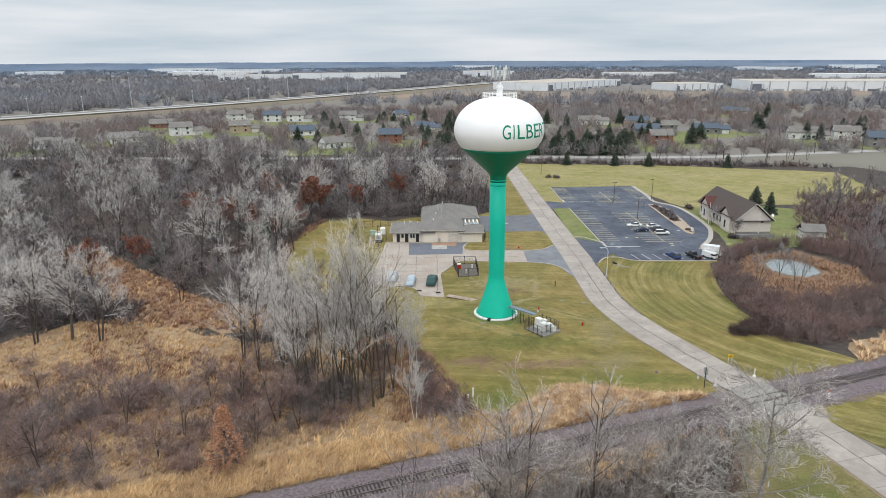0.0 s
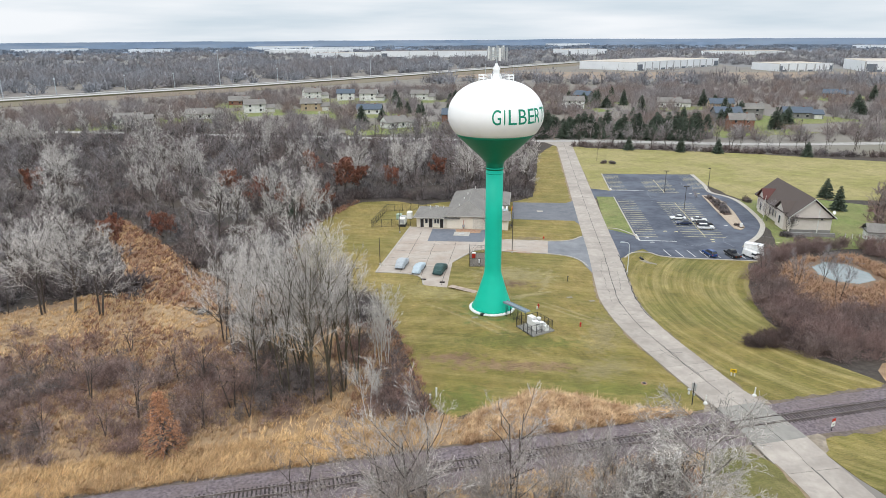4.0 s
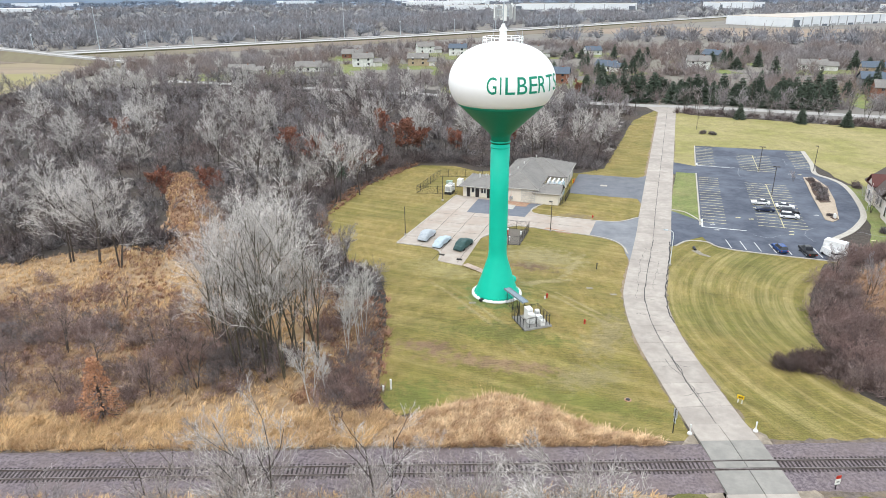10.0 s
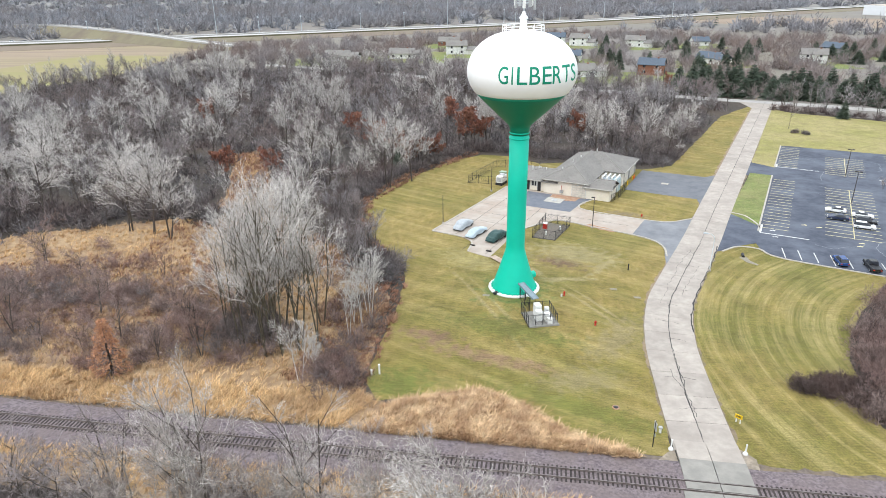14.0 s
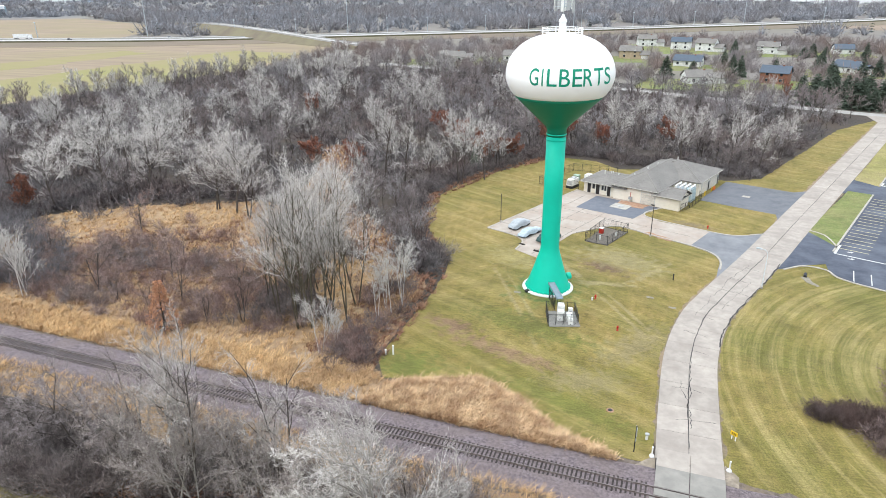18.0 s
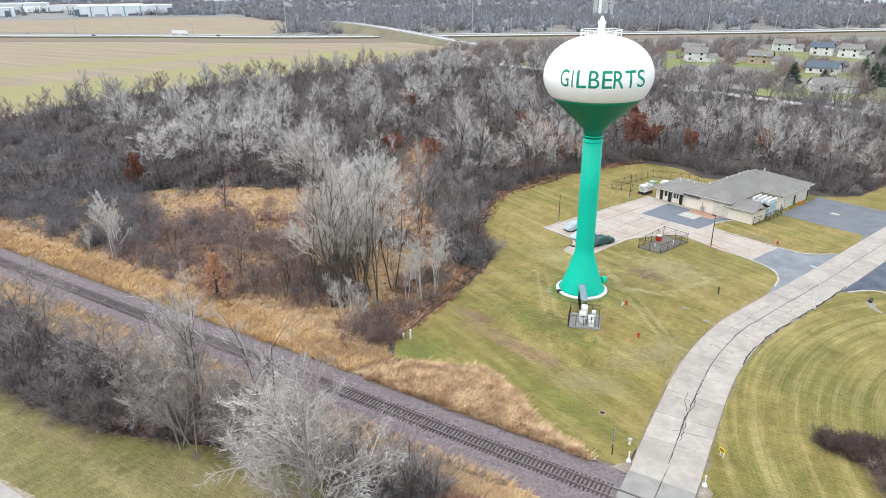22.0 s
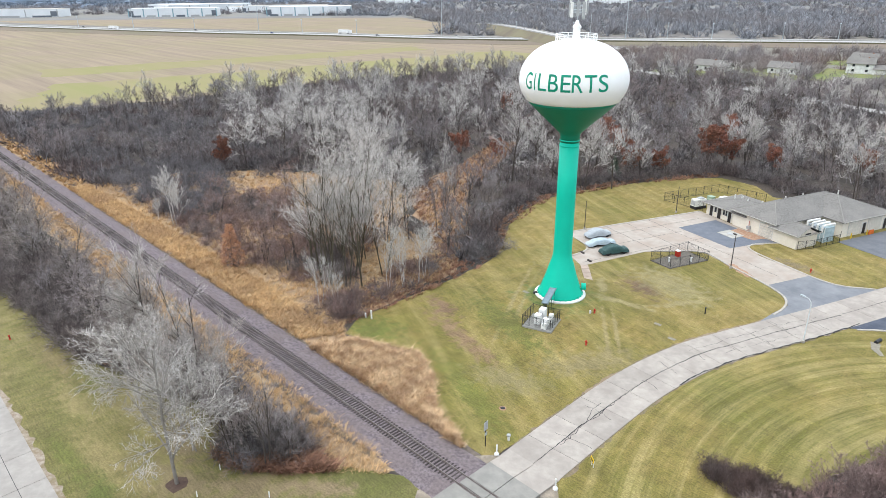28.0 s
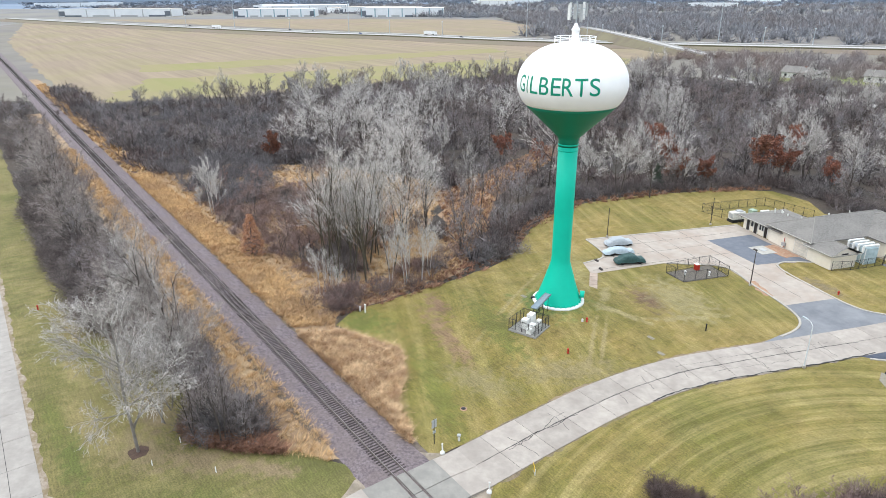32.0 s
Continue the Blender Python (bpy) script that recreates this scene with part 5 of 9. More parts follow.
for zz in (41.5, 42.3):
    part("antenna_ring", hoop(1.2, zz, 0.04, 24), M_GALV, tower)
part("whip_aerial", R((2.6, -0.6, 37.6), (2.6, -0.6, 41.3), 0.03, n=4), M_GALV, tower)
part("whip_aerial", R((-1.2, 2.0, 37.6), (-1.2, 2.0, 40.3), 0.03, n=4), M_GALV, tower)


def chain_fence(name, corners, h, label, closed=True, post_step=2.4, mesh_step=0.25, topbar=True, material=None):
    """A fence of posts, rails and woven wire along world points."""
    material = material or M_BLACK
    x0, y0 = corners[0]
    f = thing(name, x0, y0, label=label, category="fence")
    ends = list(zip(corners, corners[1:] + corners[:1])) if closed else list(zip(corners, corners[1:]))
    for (ax, ay), (bx, by) in ends:
        ln = math.hypot(bx - ax, by - ay)
        k = max(1, round(ln / post_step))
        for i in range(k + (0 if closed else 1)):
            x, y = ax + (bx - ax) * i / k - x0, ay + (by - ay) * i / k - y0
            part("post", R((x, y, -0.1), (x, y, h + 0.1), 0.045), material, f)
        a, b = (ax - x0, ay - y0), (bx - x0, by - y0)
        for z in ((0.12, h) if topbar else (h,)):
            part("rail", R((*a, z), (*b, z), 0.03, n=5), material, f)
        S = []
        n2 = int(ln / mesh_step)
        for i in range(-int(h / mesh_step), n2):
            for d in (1, -1):
                s0, s1 = i * mesh_step, i * mesh_step + h
                z0, z1 = 0.08, h
                c0, c1 = max(0, s0), min(ln, s1)
                if c1 <= c0:
                    continue
                za, zb = z0 + (c0 - s0), z0 + (c1 - s0)
                if d < 0:
                    za, zb = h - (c0 - s0), h - (c1 - s0)
                za, zb = min(h, max(0.08, za)), min(h, max(0.08, zb))
                S.append((a[0] + (b[0] - a[0]) * c0 / ln, a[1] + (b[1] - a[1]) * c0 / ln, za, a[0] + (b[0] - a[0]) * c1 / ln, a[1] + (b[1] - a[1]) * c1 / ln, zb, 0.008, 0.008))
        V, T = tubes(S, 3)
        part("wire_mesh", tri_mesh("wire_mesh", V, T, material), None, f)
    return f


# cabinet cage with its cable bridge
cg = math.degrees(math.atan2(1.3, 3.9))
slab_o = thing("equipment_slab", 51.6, 91.1, rz=cg, label="grey concrete equipment slab", category="slab")
part("top", B(-2.15, 2.15, -2.25, 2.2, -0.1, 0.12, taper=0.02), mat("damp_concrete", (0.2, 0.195, 0.18), (0.27, 0.26, 0.24), 1.5), slab_o)
chain_fence("cage_fence", [(50.05, 88.55), (54.0, 89.85), (52.85, 93.55), (48.9, 92.4)], 1.75, "black iron cage fence round radio cabinets", post_step=1.0, mesh_step=0.35)
for dx, dy, sx, sy, h, lb in ((-0.4, 0.6, 0.45, 0.6, 1.8, "tall white radio equipment cabinet"), (-0.2, -0.7, 0.45, 0.45, 1.5, "white radio equipment cabinet"), (1.0, -0.5, 0.4, 0.5, 1.1, "low grey-white equipment cabinet"), (1.35, -1.3, 0.35, 0.3, 0.9, "small white power box"), (0.9, 0.9, 0.3, 0.3, 1.3, "narrow white power box")):
    ob = thing("radio_cabinet", 51.6 + dx, 91.1 + dy, 0.12, cg, lb, "cabinet", "radio cabinets in the cage")
    part("body", B(-sx, sx, -sy, sy, 0.08, h, taper=0.02), M_CABINET, ob)
    part("plinth", B(-sx * 0.9, sx * 0.9, -sy * 0.9, sy * 0.9, 0, 0.08), M_GREYMETAL, ob)
    part("door", B(-sx * 0.85, sx * 0.85, -sy - 0.03, -sy, 0.2, h - 0.12), M_CABINET, ob)
    part("louvre", B(-sx * 0.5, sx * 0.5, -sy - 0.05, -sy - 0.03, h * 0.65, h * 0.8), M_GREYMETAL, ob)
br = thing("cable_bridge", 48.6, 97.4, rz=math.degrees(math.atan2(92.4 - 97.4, 50.9 - 48.6)), label="blue-grey steel cable bridge from the tower to the cage", category="cable bridge")
part("deck", B(-0.1, 5.4, -0.42, 0.42, 2.3, 2.4), mat("steel_blue_tray", (0.22, 0.27, 0.31), (0.17, 0.21, 0.245), 2, rough=0.5, bump=0), br)
part("side_rail", B(-0.1, 5.4, 0.42, 0.47, 2.2, 2.5), mat("steel_blue_tray", (0.22, 0.27, 0.31), (0.17, 0.21, 0.245), 2, rough=0.5, bump=0), br)
part("side_rail", B(-0.1, 5.4, -0.47, -0.42, 2.2, 2.5), mat("steel_blue_tray", (0.22, 0.27, 0.31), (0.17, 0.21, 0.245), 2, rough=0.5, bump=0), br)
for x in (0.9, 2.6, 4.4):
    for y in (-0.42, 0.42):
        part("leg", R((x, y, -0.1), (x, y, 2.3), 0.04), M_BLACK, br)
for x in np.arange(0.6, 4.6, 0.22):
    part("bar", R((float(x), -0.46, 0.1), (float(x), -0.46, 2.0), 0.018, n=4), M_BLACK, br)

# red utility enclosure on the lawn
chain_fence("well_fence", [W(5.7, 134.0), W(10.0, 134.5), W(10.0, 143.2), W(4.9, 143.2)], 1.8, "black chain-link fence round a gravel enclosure", mesh_step=0.3)
sheet("well_gravel", [W(5.7, 134.0), W(10.0, 134.5), W(10.0, 143.2), W(4.9, 143.2)], 0.035, mat("grey_gravel", (0.17, 0.15, 0.125), (0.11, 0.095, 0.08), 2.5, bump=0.6), "grey gravel inside the fence", "gravel")
rb = thing("red_valve_cabinet", *W(6.1, 139.8), rz=GRID, label="red box with white lid in the fenced enclosure", category="cabinet")
part("body", B(-0.5, 0.5, -0.45, 0.45, 0.05, 1.4, taper=0.02), M_RED, rb)
part("lid", B(-0.55, 0.55, -0.5, 0.5, 1.4, 1.55, taper=0.03), M_CABINET, rb, "white lid")
part("door", B(-0.4, 0.4, -0.49, -0.45, 0.2, 1.25), M_RED, rb)
rb.matrix_basis = rb.matrix_basis @ Matrix.Scale(0.75, 4)
for u, v in ((7.5, 136.5), (9.0, 140.2)):
    wc = thing("white_well_cap", *W(u, v), label="small white capped well pipe", category="pipe")
    part("pipe", R((0, 0, 0), (0, 0, 0.7), 0.14, n=10), M_CABINET, wc)
    part("cap", lathe([(0.2, 0.7), (0.2, 0.78), (0.08, 0.86)], 10), M_CABINET, wc)


# ---- buildings ----
def roof_block(x0, x1, y0, y1, ze, zr, axis="y", hips=(True, True), fascia=0.22):
    """A hipped or gabled roof over a rectangle, with a fascia edge and a closed underside."""
    bm = bmesh.new()
    if axis == "y":
        w = (x1 - x0) / 2
        a = (x0 + w, y0 + (w if hips[0] else 0), zr)
        b = (x0 + w, y1 - (w if hips[1] else 0), zr)
        if b[1] < a[1]:
            a = b = (x0 + w, (y0 + y1) / 2, zr)
        q = [(x0, y0), (x1, y0), (x1, y1), (x0, y1)]
    else:
        w = (y1 - y0) / 2
        a = (x0 + (w if hips[0] else 0), y0 + w, zr)
        b = (x1 - (w if hips[1] else 0), y0 + w, zr)
        if b[0] < a[0]:
            a = b = ((x0 + x1) / 2, y0 + w, zr)
        q = [(x0, y1), (x0, y0), (x1, y0), (x1, y1)]
    lo = [bm.verts.new((*p, ze - fascia)) for p in q]
    hi = [bm.verts.new((*p, ze)) for p in q]
    va = bm.verts.new(a)
    vb = bm.verts.new((b[0] + 1e-4, b[1] + 1e-4, b[2]))
    bm.faces.new(lo[::-1])
    for i in range(4):
        bm.faces.new((lo[i], lo[(i + 1) % 4], hi[(i + 1) % 4], hi[i]))
    if hips[0]:
        bm.faces.new((hi[0], hi[1], va))
    bm.faces.new((hi[1], hi[2], vb, va))
    if hips[1]:
        bm.faces.new((hi[2], hi[3], vb))
    bm.faces.new((hi[3], hi[0], va, vb))
    bmesh.ops.recalc_face_normals(bm, faces=bm.faces)
    return bm


def opening(parent, name, x0, x1, z0, z1, y, face, glass, frame_m, depth=0.08):
    """A window or door on a wall that faces -y (face 's'), +x ('e'), -x ('w') or +y ('n'), with its frame."""
    w = (x1 - x0)
    if face in "sn":
        s = -1 if face == "s" else 1
        ya, yb = sorted((y, y + s * depth))
        yc, yd = sorted((y, y + s * (depth + 0.04)))
        ob = part(name, B(x0, x1, ya, yb, z0, z1), glass, parent)
        for a, b, c, d in ((x0 - 0.1, x0, z0, z1), (x1, x1 + 0.1, z0, z1), (x0 - 0.1, x1 + 0.1, z1, z1 + 0.1)):
            part("frame", B(a, b, yc, yd, c, d), frame_m, ob)
    else:
        s = 1 if face == "e" else -1
        xa, xb = sorted((y, y + s * depth))
        xc, xd = sorted((y, y + s * (depth + 0.04)))
        ob = part(name, B(xa, xb, x0, x1, z0, z1), glass, parent)
        for a, b, c, d in ((x0 - 0.1, x0, z0, z1), (x1, x1 + 0.1, z0, z1), (x0 - 0.1, x1 + 0.1, z1, z1 + 0.1)):
            part("frame", B(xc, xd, a, b, c, d), frame_m, ob)
    return ob


def ridge_caps(parent, x0, x1, y0, y1, ze, zr, axis, hips, m):
    """Rounded cap tiles along the ridge and the hips of a roof."""
    if axis == "y":
        w = (x1 - x0) / 2
        a, b = (x0 + w, y0 + (w if hips[0] else 0), zr), (x0 + w, y1 - (w if hips[1] else 0), zr)
        ends = ((a, ((x0, y0), (x1, y0)), hips[0]), (b, ((x0, y1), (x1, y1)), hips[1]))
    else:
        w = (y1 - y0) / 2
        a, b = (x0 + (w if hips[0] else 0), y0 + w, zr), (x1 - (w if hips[1] else 0), y0 + w, zr)
        ends = ((a, ((x0, y0), (x0, y1)), hips[0]), (b, ((x1, y0), (x1, y1)), hips[1]))
    if (Vector(b) - Vector(a)).length > 0.4:
        part("ridge_cap", R(a, b, 0.1, n=5), m, parent)
    for top, feet, hip in ends:
        if hip:
            for f in feet:
                part("ridge_cap", R((*f, ze), top, 0.1, n=5), m, parent)


wb = thing("works_building", *W(0, 162), rz=GRID, label="low beige block utility building with grey hipped roofs", category="building")
part("wall_wing", B(-9.9, -2.2, 0.5, 10.5, -0.1, 2.6), M_SIDING, wb)
part("wall_main", B(-2.2, 7.7, 0.0, 12.6, -0.1, 3.1), M_SIDING, wb)
part("wall_back", B(-2.1, 12.3, 12.6, 26.2, -0.1, 3.12), M_SIDING, wb)
part("wall_annex", B(7.7, 12.9, -0.4, 5.0, -0.1, 2.6), M_SIDING, wb)
part("roof", roof_block(-10.6, 1.0, -0.4, 11.1, 2.7, 4.1, "x", (True, False)), M_SHINGLE, wb)
part("roof", roof_block(-2.8, 8.3, -0.6, 25, 3.3, 5.9, "y", (True, True)), M_SHINGLE, wb)
part("roof", roof_block(-2.7, 12.9, 12.0, 26.8, 3.32, 5.93, "x", (True, True)), M_SHINGLE, wb)
part("roof", roof_block(6.9, 13.4, -0.95, 5.55, 2.72, 4.1, "x", (True, False)), M_SHINGLE, wb)
for x0, x1, y0, y1, z in ((-10.66, -2.9, -0.47, -0.4, 2.7), (-2.85, 8.3, -0.67, -0.6, 3.3), (13.4, 13.47, -0.95, 5.55, 2.72), (12.9, 12.97, 12.0, 26.8, 3.32), (-10.67, -10.6, -0.4, 11.1, 2.7), (6.9, 13.4, -1.02, -0.95, 2.72)):
    part("gutter", B(x0, x1, y0, y1, z - 0.14, z + 0.02), mat("clay_gutter", (0.5, 0.475, 0.43), None, 1.0, bump=0), wb)
M_CAP = mat("pale_ridge_shingles", (0.27, 0.255, 0.235), (0.21, 0.2, 0.185), 4)
ridge_caps(wb, -10.6, 1.0, -0.4, 11.1, 2.7, 4.1, "x", (True, False), M_CAP)
ridge_caps(wb, -2.8, 8.3, -0.6, 25, 3.3, 5.9, "y", (True, True), M_CAP)
ridge_caps(wb, -2.7, 12.9, 12.0, 26.8, 3.32, 5.93, "x", (True, True), M_CAP)
ridge_caps(wb, 6.9, 13.4, -0.95, 5.55, 2.72, 4.1, "x", (True, False), M_CAP)
gb = bmesh.new()
gv = [gb.verts.new(p) for p in ((12.92, -0.4, 2.55), (12.92, 5.0, 2.55), (12.92, 2.3, 3.75))]
gb.faces.new(gv)
gb.faces.new([gb.verts.new((v.co.x - 0.2, v.co.y, v.co.z)) for v in gv][::-1])
part("gable_wall", gb, M_SIDING, wb)
part("gable_sign", B(12.93, 12.98, 1.6, 3.0, 2.55, 2.8), M_DOOR, wb)
for x0, x1, z0, z1, nm, g in ((-8.9, -8.1, 0, 2.2, "door", M_DOOR), (-6.8, -5.9, 0, 2.2, "door", M_DOOR), (-4.0, -3.2, 0, 2.2, "door", M_DOOR), (-7.7, -7.1, 1.1, 2.2, "window", M_GLASS), (-5.4, -4.9, 1.1, 2.2, "window", M_GLASS), (-4.7, -4.3, 1.1, 2.2, "window", M_GLASS)):
    opening(wb, nm, x0, x1, z0, z1, 0.5, "s", g, M_TRIM)
opening(wb, "garage_door", 4.3, 7.4, 0.0, 2.6, 0.0, "s", M_GARAGE, M_TRIM)
for i in range(1, 5):
    part("door_groove", B(4.35, 7.35, -0.1, -0.078, i * 0.52 - 0.02, i * 0.52 + 0.02), M_GREYMETAL, wb)
for y0, y1 in ((14.5, 18.2), (20.2, 24.0)):
    opening(wb, "garage_door", y0, y1, 0.0, 2.8, 12.3, "e", M_GARAGE, M_TRIM)
opening(wb, "door", 24.9, 25.8, 0.0, 2.2, 12.3, "e", M_DOOR, M_TRIM)
opening(wb, "door", 18.6, 19.5, 0.0, 2.2, 12.3, "e", M_DOOR, M_TRIM)
for x, y, z in ((-7, 5, 4.15), (-5.6, 5.4, 4.15), (-5.1, 5.2, 4.15), (-3.6, 5, 4.1), (0.5, 4.2, 4.9), (1.2, 9.8, 5.3), (3.2, 22.8, 5.4), (1.8, 14, 5.6)):
    part("roof_vent", R((x, y, z - 0.6), (x, y, z + 0.35), 0.13, n=8), M_TRIM, wb)
part("gas_meter", B(1.6, 2.3, -0.5, -0.05, 0.5, 1.1), M_GREYMETAL, wb)
part("gas_pipe", R((1.9, -0.2, 0), (1.9, -0.2, 2.2), 0.05), M_RED, wb)
part("wall_lamp", B(-2.0, -1.7, -0.2, 0, 2.3, 2.6), M_LAMP, wb)
part("wall_lamp", B(-2.5, -2.25, 0.2, 0.5, 2.3, 2.6), M_LAMP, wb)
ch = thing("filter_plant", *W(11.3, 170.6), rz=GRID, label="white pipe loops over pale blue-grey filter tanks", category="pipework")
for i in range(4):
    x = -2.2 + i * 1.05
    bm = bmesh.new()
    rod(bm, (x, -1.6, 3.3), (x, 1.6, 3.3), 0.2, n=10)
    rod(bm, (x, -1.6, 3.3), (x, -1.6, 2.2), 0.2, n=10)
    rod(bm, (x, 1.6, 3.3), (x, 1.6, 2.2), 0.2, n=10)
    part("pipe_loop", bm, M_CABINET, ch)
part("tank", B(-2.7, -0.3, -1.3, 1.3, 0, 2.6, taper=0.05), M_GALV, ch)
part("tank", B(-0.1, 1.4, -1.4, 1.4, 0, 2.9, taper=0.05), mat("pale_blue_panel", (0.42, 0.52, 0.55), None, 1), ch)
for x in (-0.1, 0.65, 1.4):
    part("strut", R((x, -1.5, 0), (x, -1.5, 3.0), 0.06), M_CABINET, ch)
chain_fence("court_fence", [W(13.3, 161.6), W(14.0, 165), W(14.0, 172.0), W(13.0, 173.6)], 1.7, "black mesh fence enclosing the filter court", closed=False, post_step=1.7, mesh_step=0.3)
for v in (176.3, 180.9):
    bo = thing("bollard", *W(13.3, v), label="yellow steel bollard beside the garage doors", category="bollard", group="bollards at the garage doors")
    part("post", R((0, 0, 0), (0, 0, 1.0), 0.1, n=10), M_YELLOW, bo)
ob = thing("orange_barrier", *W(13.5, 181.8), rz=GRID, label="orange traffic barrier leaning by the wall", category="barrier")
part("board", B(-0.1, 0.1, -0.7, 0.7, 0.1, 0.9, taper=0.02), mat("orange_plastic", (0.7, 0.16, 0.03), None, 2), ob)
dk = thing("manhole_frame", *W(21, 181), rz=GRID, label="pale square utility lid in the drive", category="manhole")
part("lid", B(-0.8, 0.8, -0.6, 0.6, 0.05, 0.09, taper=0.01), M_KERB, dk)

gen = thing("generator", *W(-13.6, 163.8), rz=GRID + 0, label="white standby generator on a dark base tank", category="generator")
part("base_tank", B(-1.0, 1.0, -2.2, 2.2, 0.0, 0.75, taper=0.05), M_BLACK, gen, "black fuel tank base")
part("housing", B(-0.95, 0.95, -2.1, 2.1, 0.75, 2.5, taper=0.06), mat("cream_housing", (0.74, 0.73, 0.68), None, 1), gen, "cream steel housing")
part("exhaust", B(-0.7, 0.7, -0.3, 1.5, 2.5, 2.8, taper=0.12), M_GREYMETAL, gen)
part("louvre", B(-0.7, 0.7, -2.16, -2.08, 1.0, 2.2), M_GREYMETAL, gen)
gen.matrix_basis = gen.matrix_basis @ Matrix.Diagonal((0.85, 0.72, 0.85, 1))
tr = thing("transformer", *W(-15.6, 169.5), rz=GRID, label="pale green pad transformer inside the chain-link fence", category="transformer")
part("body", B(-0.7, 0.7, -0.6, 0.6, 0, 1.3, taper=0.05), mat("pale_green_metal", (0.35, 0.45, 0.36), None, 1), tr)
part("lid", B(-0.74, 0.74, -0.64, 0.64, 1.3, 1.38), mat("pale_green_metal", (0.35, 0.45, 0.36)), tr)
tk = thing("white_tank", *W(-13.0, 170.5), rz=GRID, label="small white storage unit beside the generator", category="tank")
part("body", B(-0.7, 0.7, -1.0, 1.0, 0.1, 1.8, taper=0.1), M_CABINET, tk)
part("skid", B(-0.75, 0.75, -1.05, 1.05, 0.0, 0.1), M_BLACK, tk)
chain_fence("yard_fence", [W(-11.6, 163.2), W(-16.2, 162.2), W(-21.0, 160.9), W(-20.6, 177.0), W(-10.0, 180.2)], 1.9, "dark chain-link fence round the generator yard", closed=False, mesh_step=0.35)


def lamp_post(name, x, y, h, rz, label, head="arm", m=None):
    m = m or M_BRONZE
    o = thing(name, x, y, 0, rz, label, "lamp post", "lamp posts")
    part("base", R((0, 0, -0.1), (0, 0, 0.35), 0.22, n=12), M_KERB, o)
    part("pole", R((0, 0, 0.3), (0, 0, h), 0.09, 0.06, n=8), m, o)
    if head == "arm":
        part("head", B(-0.1, 0.6, -0.17, 0.17, h - 0.05, h + 0.12, taper=0.03), M_GALV if m is not M_BRONZE else m, o)
        part("lens", B(0.05, 0.5, -0.12, 0.12, h - 0.08, h - 0.05), M_LAMP, o)
    elif head == "twin":
        for s in (-1, 1):
            part("head", B(0.15, 0.75, -0.18, 0.18, h - 0.1, h + 0.1, taper=0.03), m, o).matrix_basis = pose(0, 0, 0, 0, 0, 90 + 90 * s)
        part("cross_arm", R((-0.3, 0, h), (0.3, 0, h), 0.04), m, o)
    elif head == "gooseneck":
        bm = bmesh.new()
        pts = [(0, 0, h), (0.1, 0, h + 0.5), (0.5, 0, h + 0.85), (1.1, 0, h + 0.9)]
        for a, b in zip(pts, pts[1:]):
            rod(bm, a, b, 0.055, n=6)
        part("arm", bm, m, o)
        part("head", B(1.0, 1.8, -0.16, 0.16, h + 0.8, h + 0.98, taper=0.04), M_GALV, o)
    return o


lamp_post("lamp_post", 31.7, 130.0, 6.0, 0, "dark slim lamp post at the yard corner", "none")
lamp_post("lamp_post", 61.0, 131.4, 6.2, 160, "dark slim lamp post beside the drive")
lamp_post("lamp_post", 39.4, 152.8, 5.8, -20, "dark slim lamp post by the generator yard", "none")
lamp_post("street_lamp", 79.2, 113.3, 5.6, 160, "white gooseneck street lamp beside the road", "gooseneck", mat("white_pole_paint", (0.66, 0.68, 0.7), None, 2))
lamp_post("lamp_post", *W(58.7, 206.4), 6.8, GRID, "tall dark twin-headed car park lamp", "twin")
lamp_post("lamp_post", *W(59.3, 183.3), 7.2, GRID, "tall dark twin-headed car park lamp", "twin")
lamp_post("lamp_post", *W(72.6, 211.5), 6.8, GRID + 180, "dark car park lamp at the kerb")

# ---- church house ----
cc = thing("church_house", *W(84.7, 166.5), rz=GRID, label="cream sided building with steep dark brown roof", category="house")
cc.matrix_basis = cc.matrix_basis @ Matrix.Diagonal((0.77, 0.88, 0.97, 1))
part("wall", B(-6.0, 6.0, 0, 27, -0.1, 4.1), M_CHURCH, cc)
for y in (0.0, 26.8):
    bm = bmesh.new()
    for yy, flip in ((y, False), (y + 0.2, True)):
        vs = [bm.verts.new(p) for p in ((-6.0, yy, 4.1), (6.0, yy, 4.1), (0, yy, 8.2))]
        bm.faces.new(vs[::-1] if flip else vs)
    part("gable_wall", bm, M_CHURCH, cc)
part("roof", roof_block(-6.9, 6.9, -0.8, 27.8, 4.05, 8.75, "y", (False, False), 0.25), M_SHINGLE2, cc)
for s in (-1, 1):
    bm = bmesh.new()
    for a, b in (((s * 7.0, 4.0), (0, 8.75)),):
        vs = [bm.verts.new(p) for p in ((a[0], -0.84, a[1] - 0.25), (b[0], -0.84, b[1] - 0.25), (b[0], -0.84, b[1]), (a[0], -0.84, a[1]))]
        bm.faces.new(vs)
        vs2 = [bm.verts.new((v.co.x, -0.9, v.co.z)) for v in vs]
        bm.faces.new(vs2[::-1])
        for i in range(4):
            bm.faces.new((vs[i], vs[(i + 1) % 4], vs2[(i + 1) % 4], vs2[i]))
    part("bargeboard", bm, M_TRIM, cc)
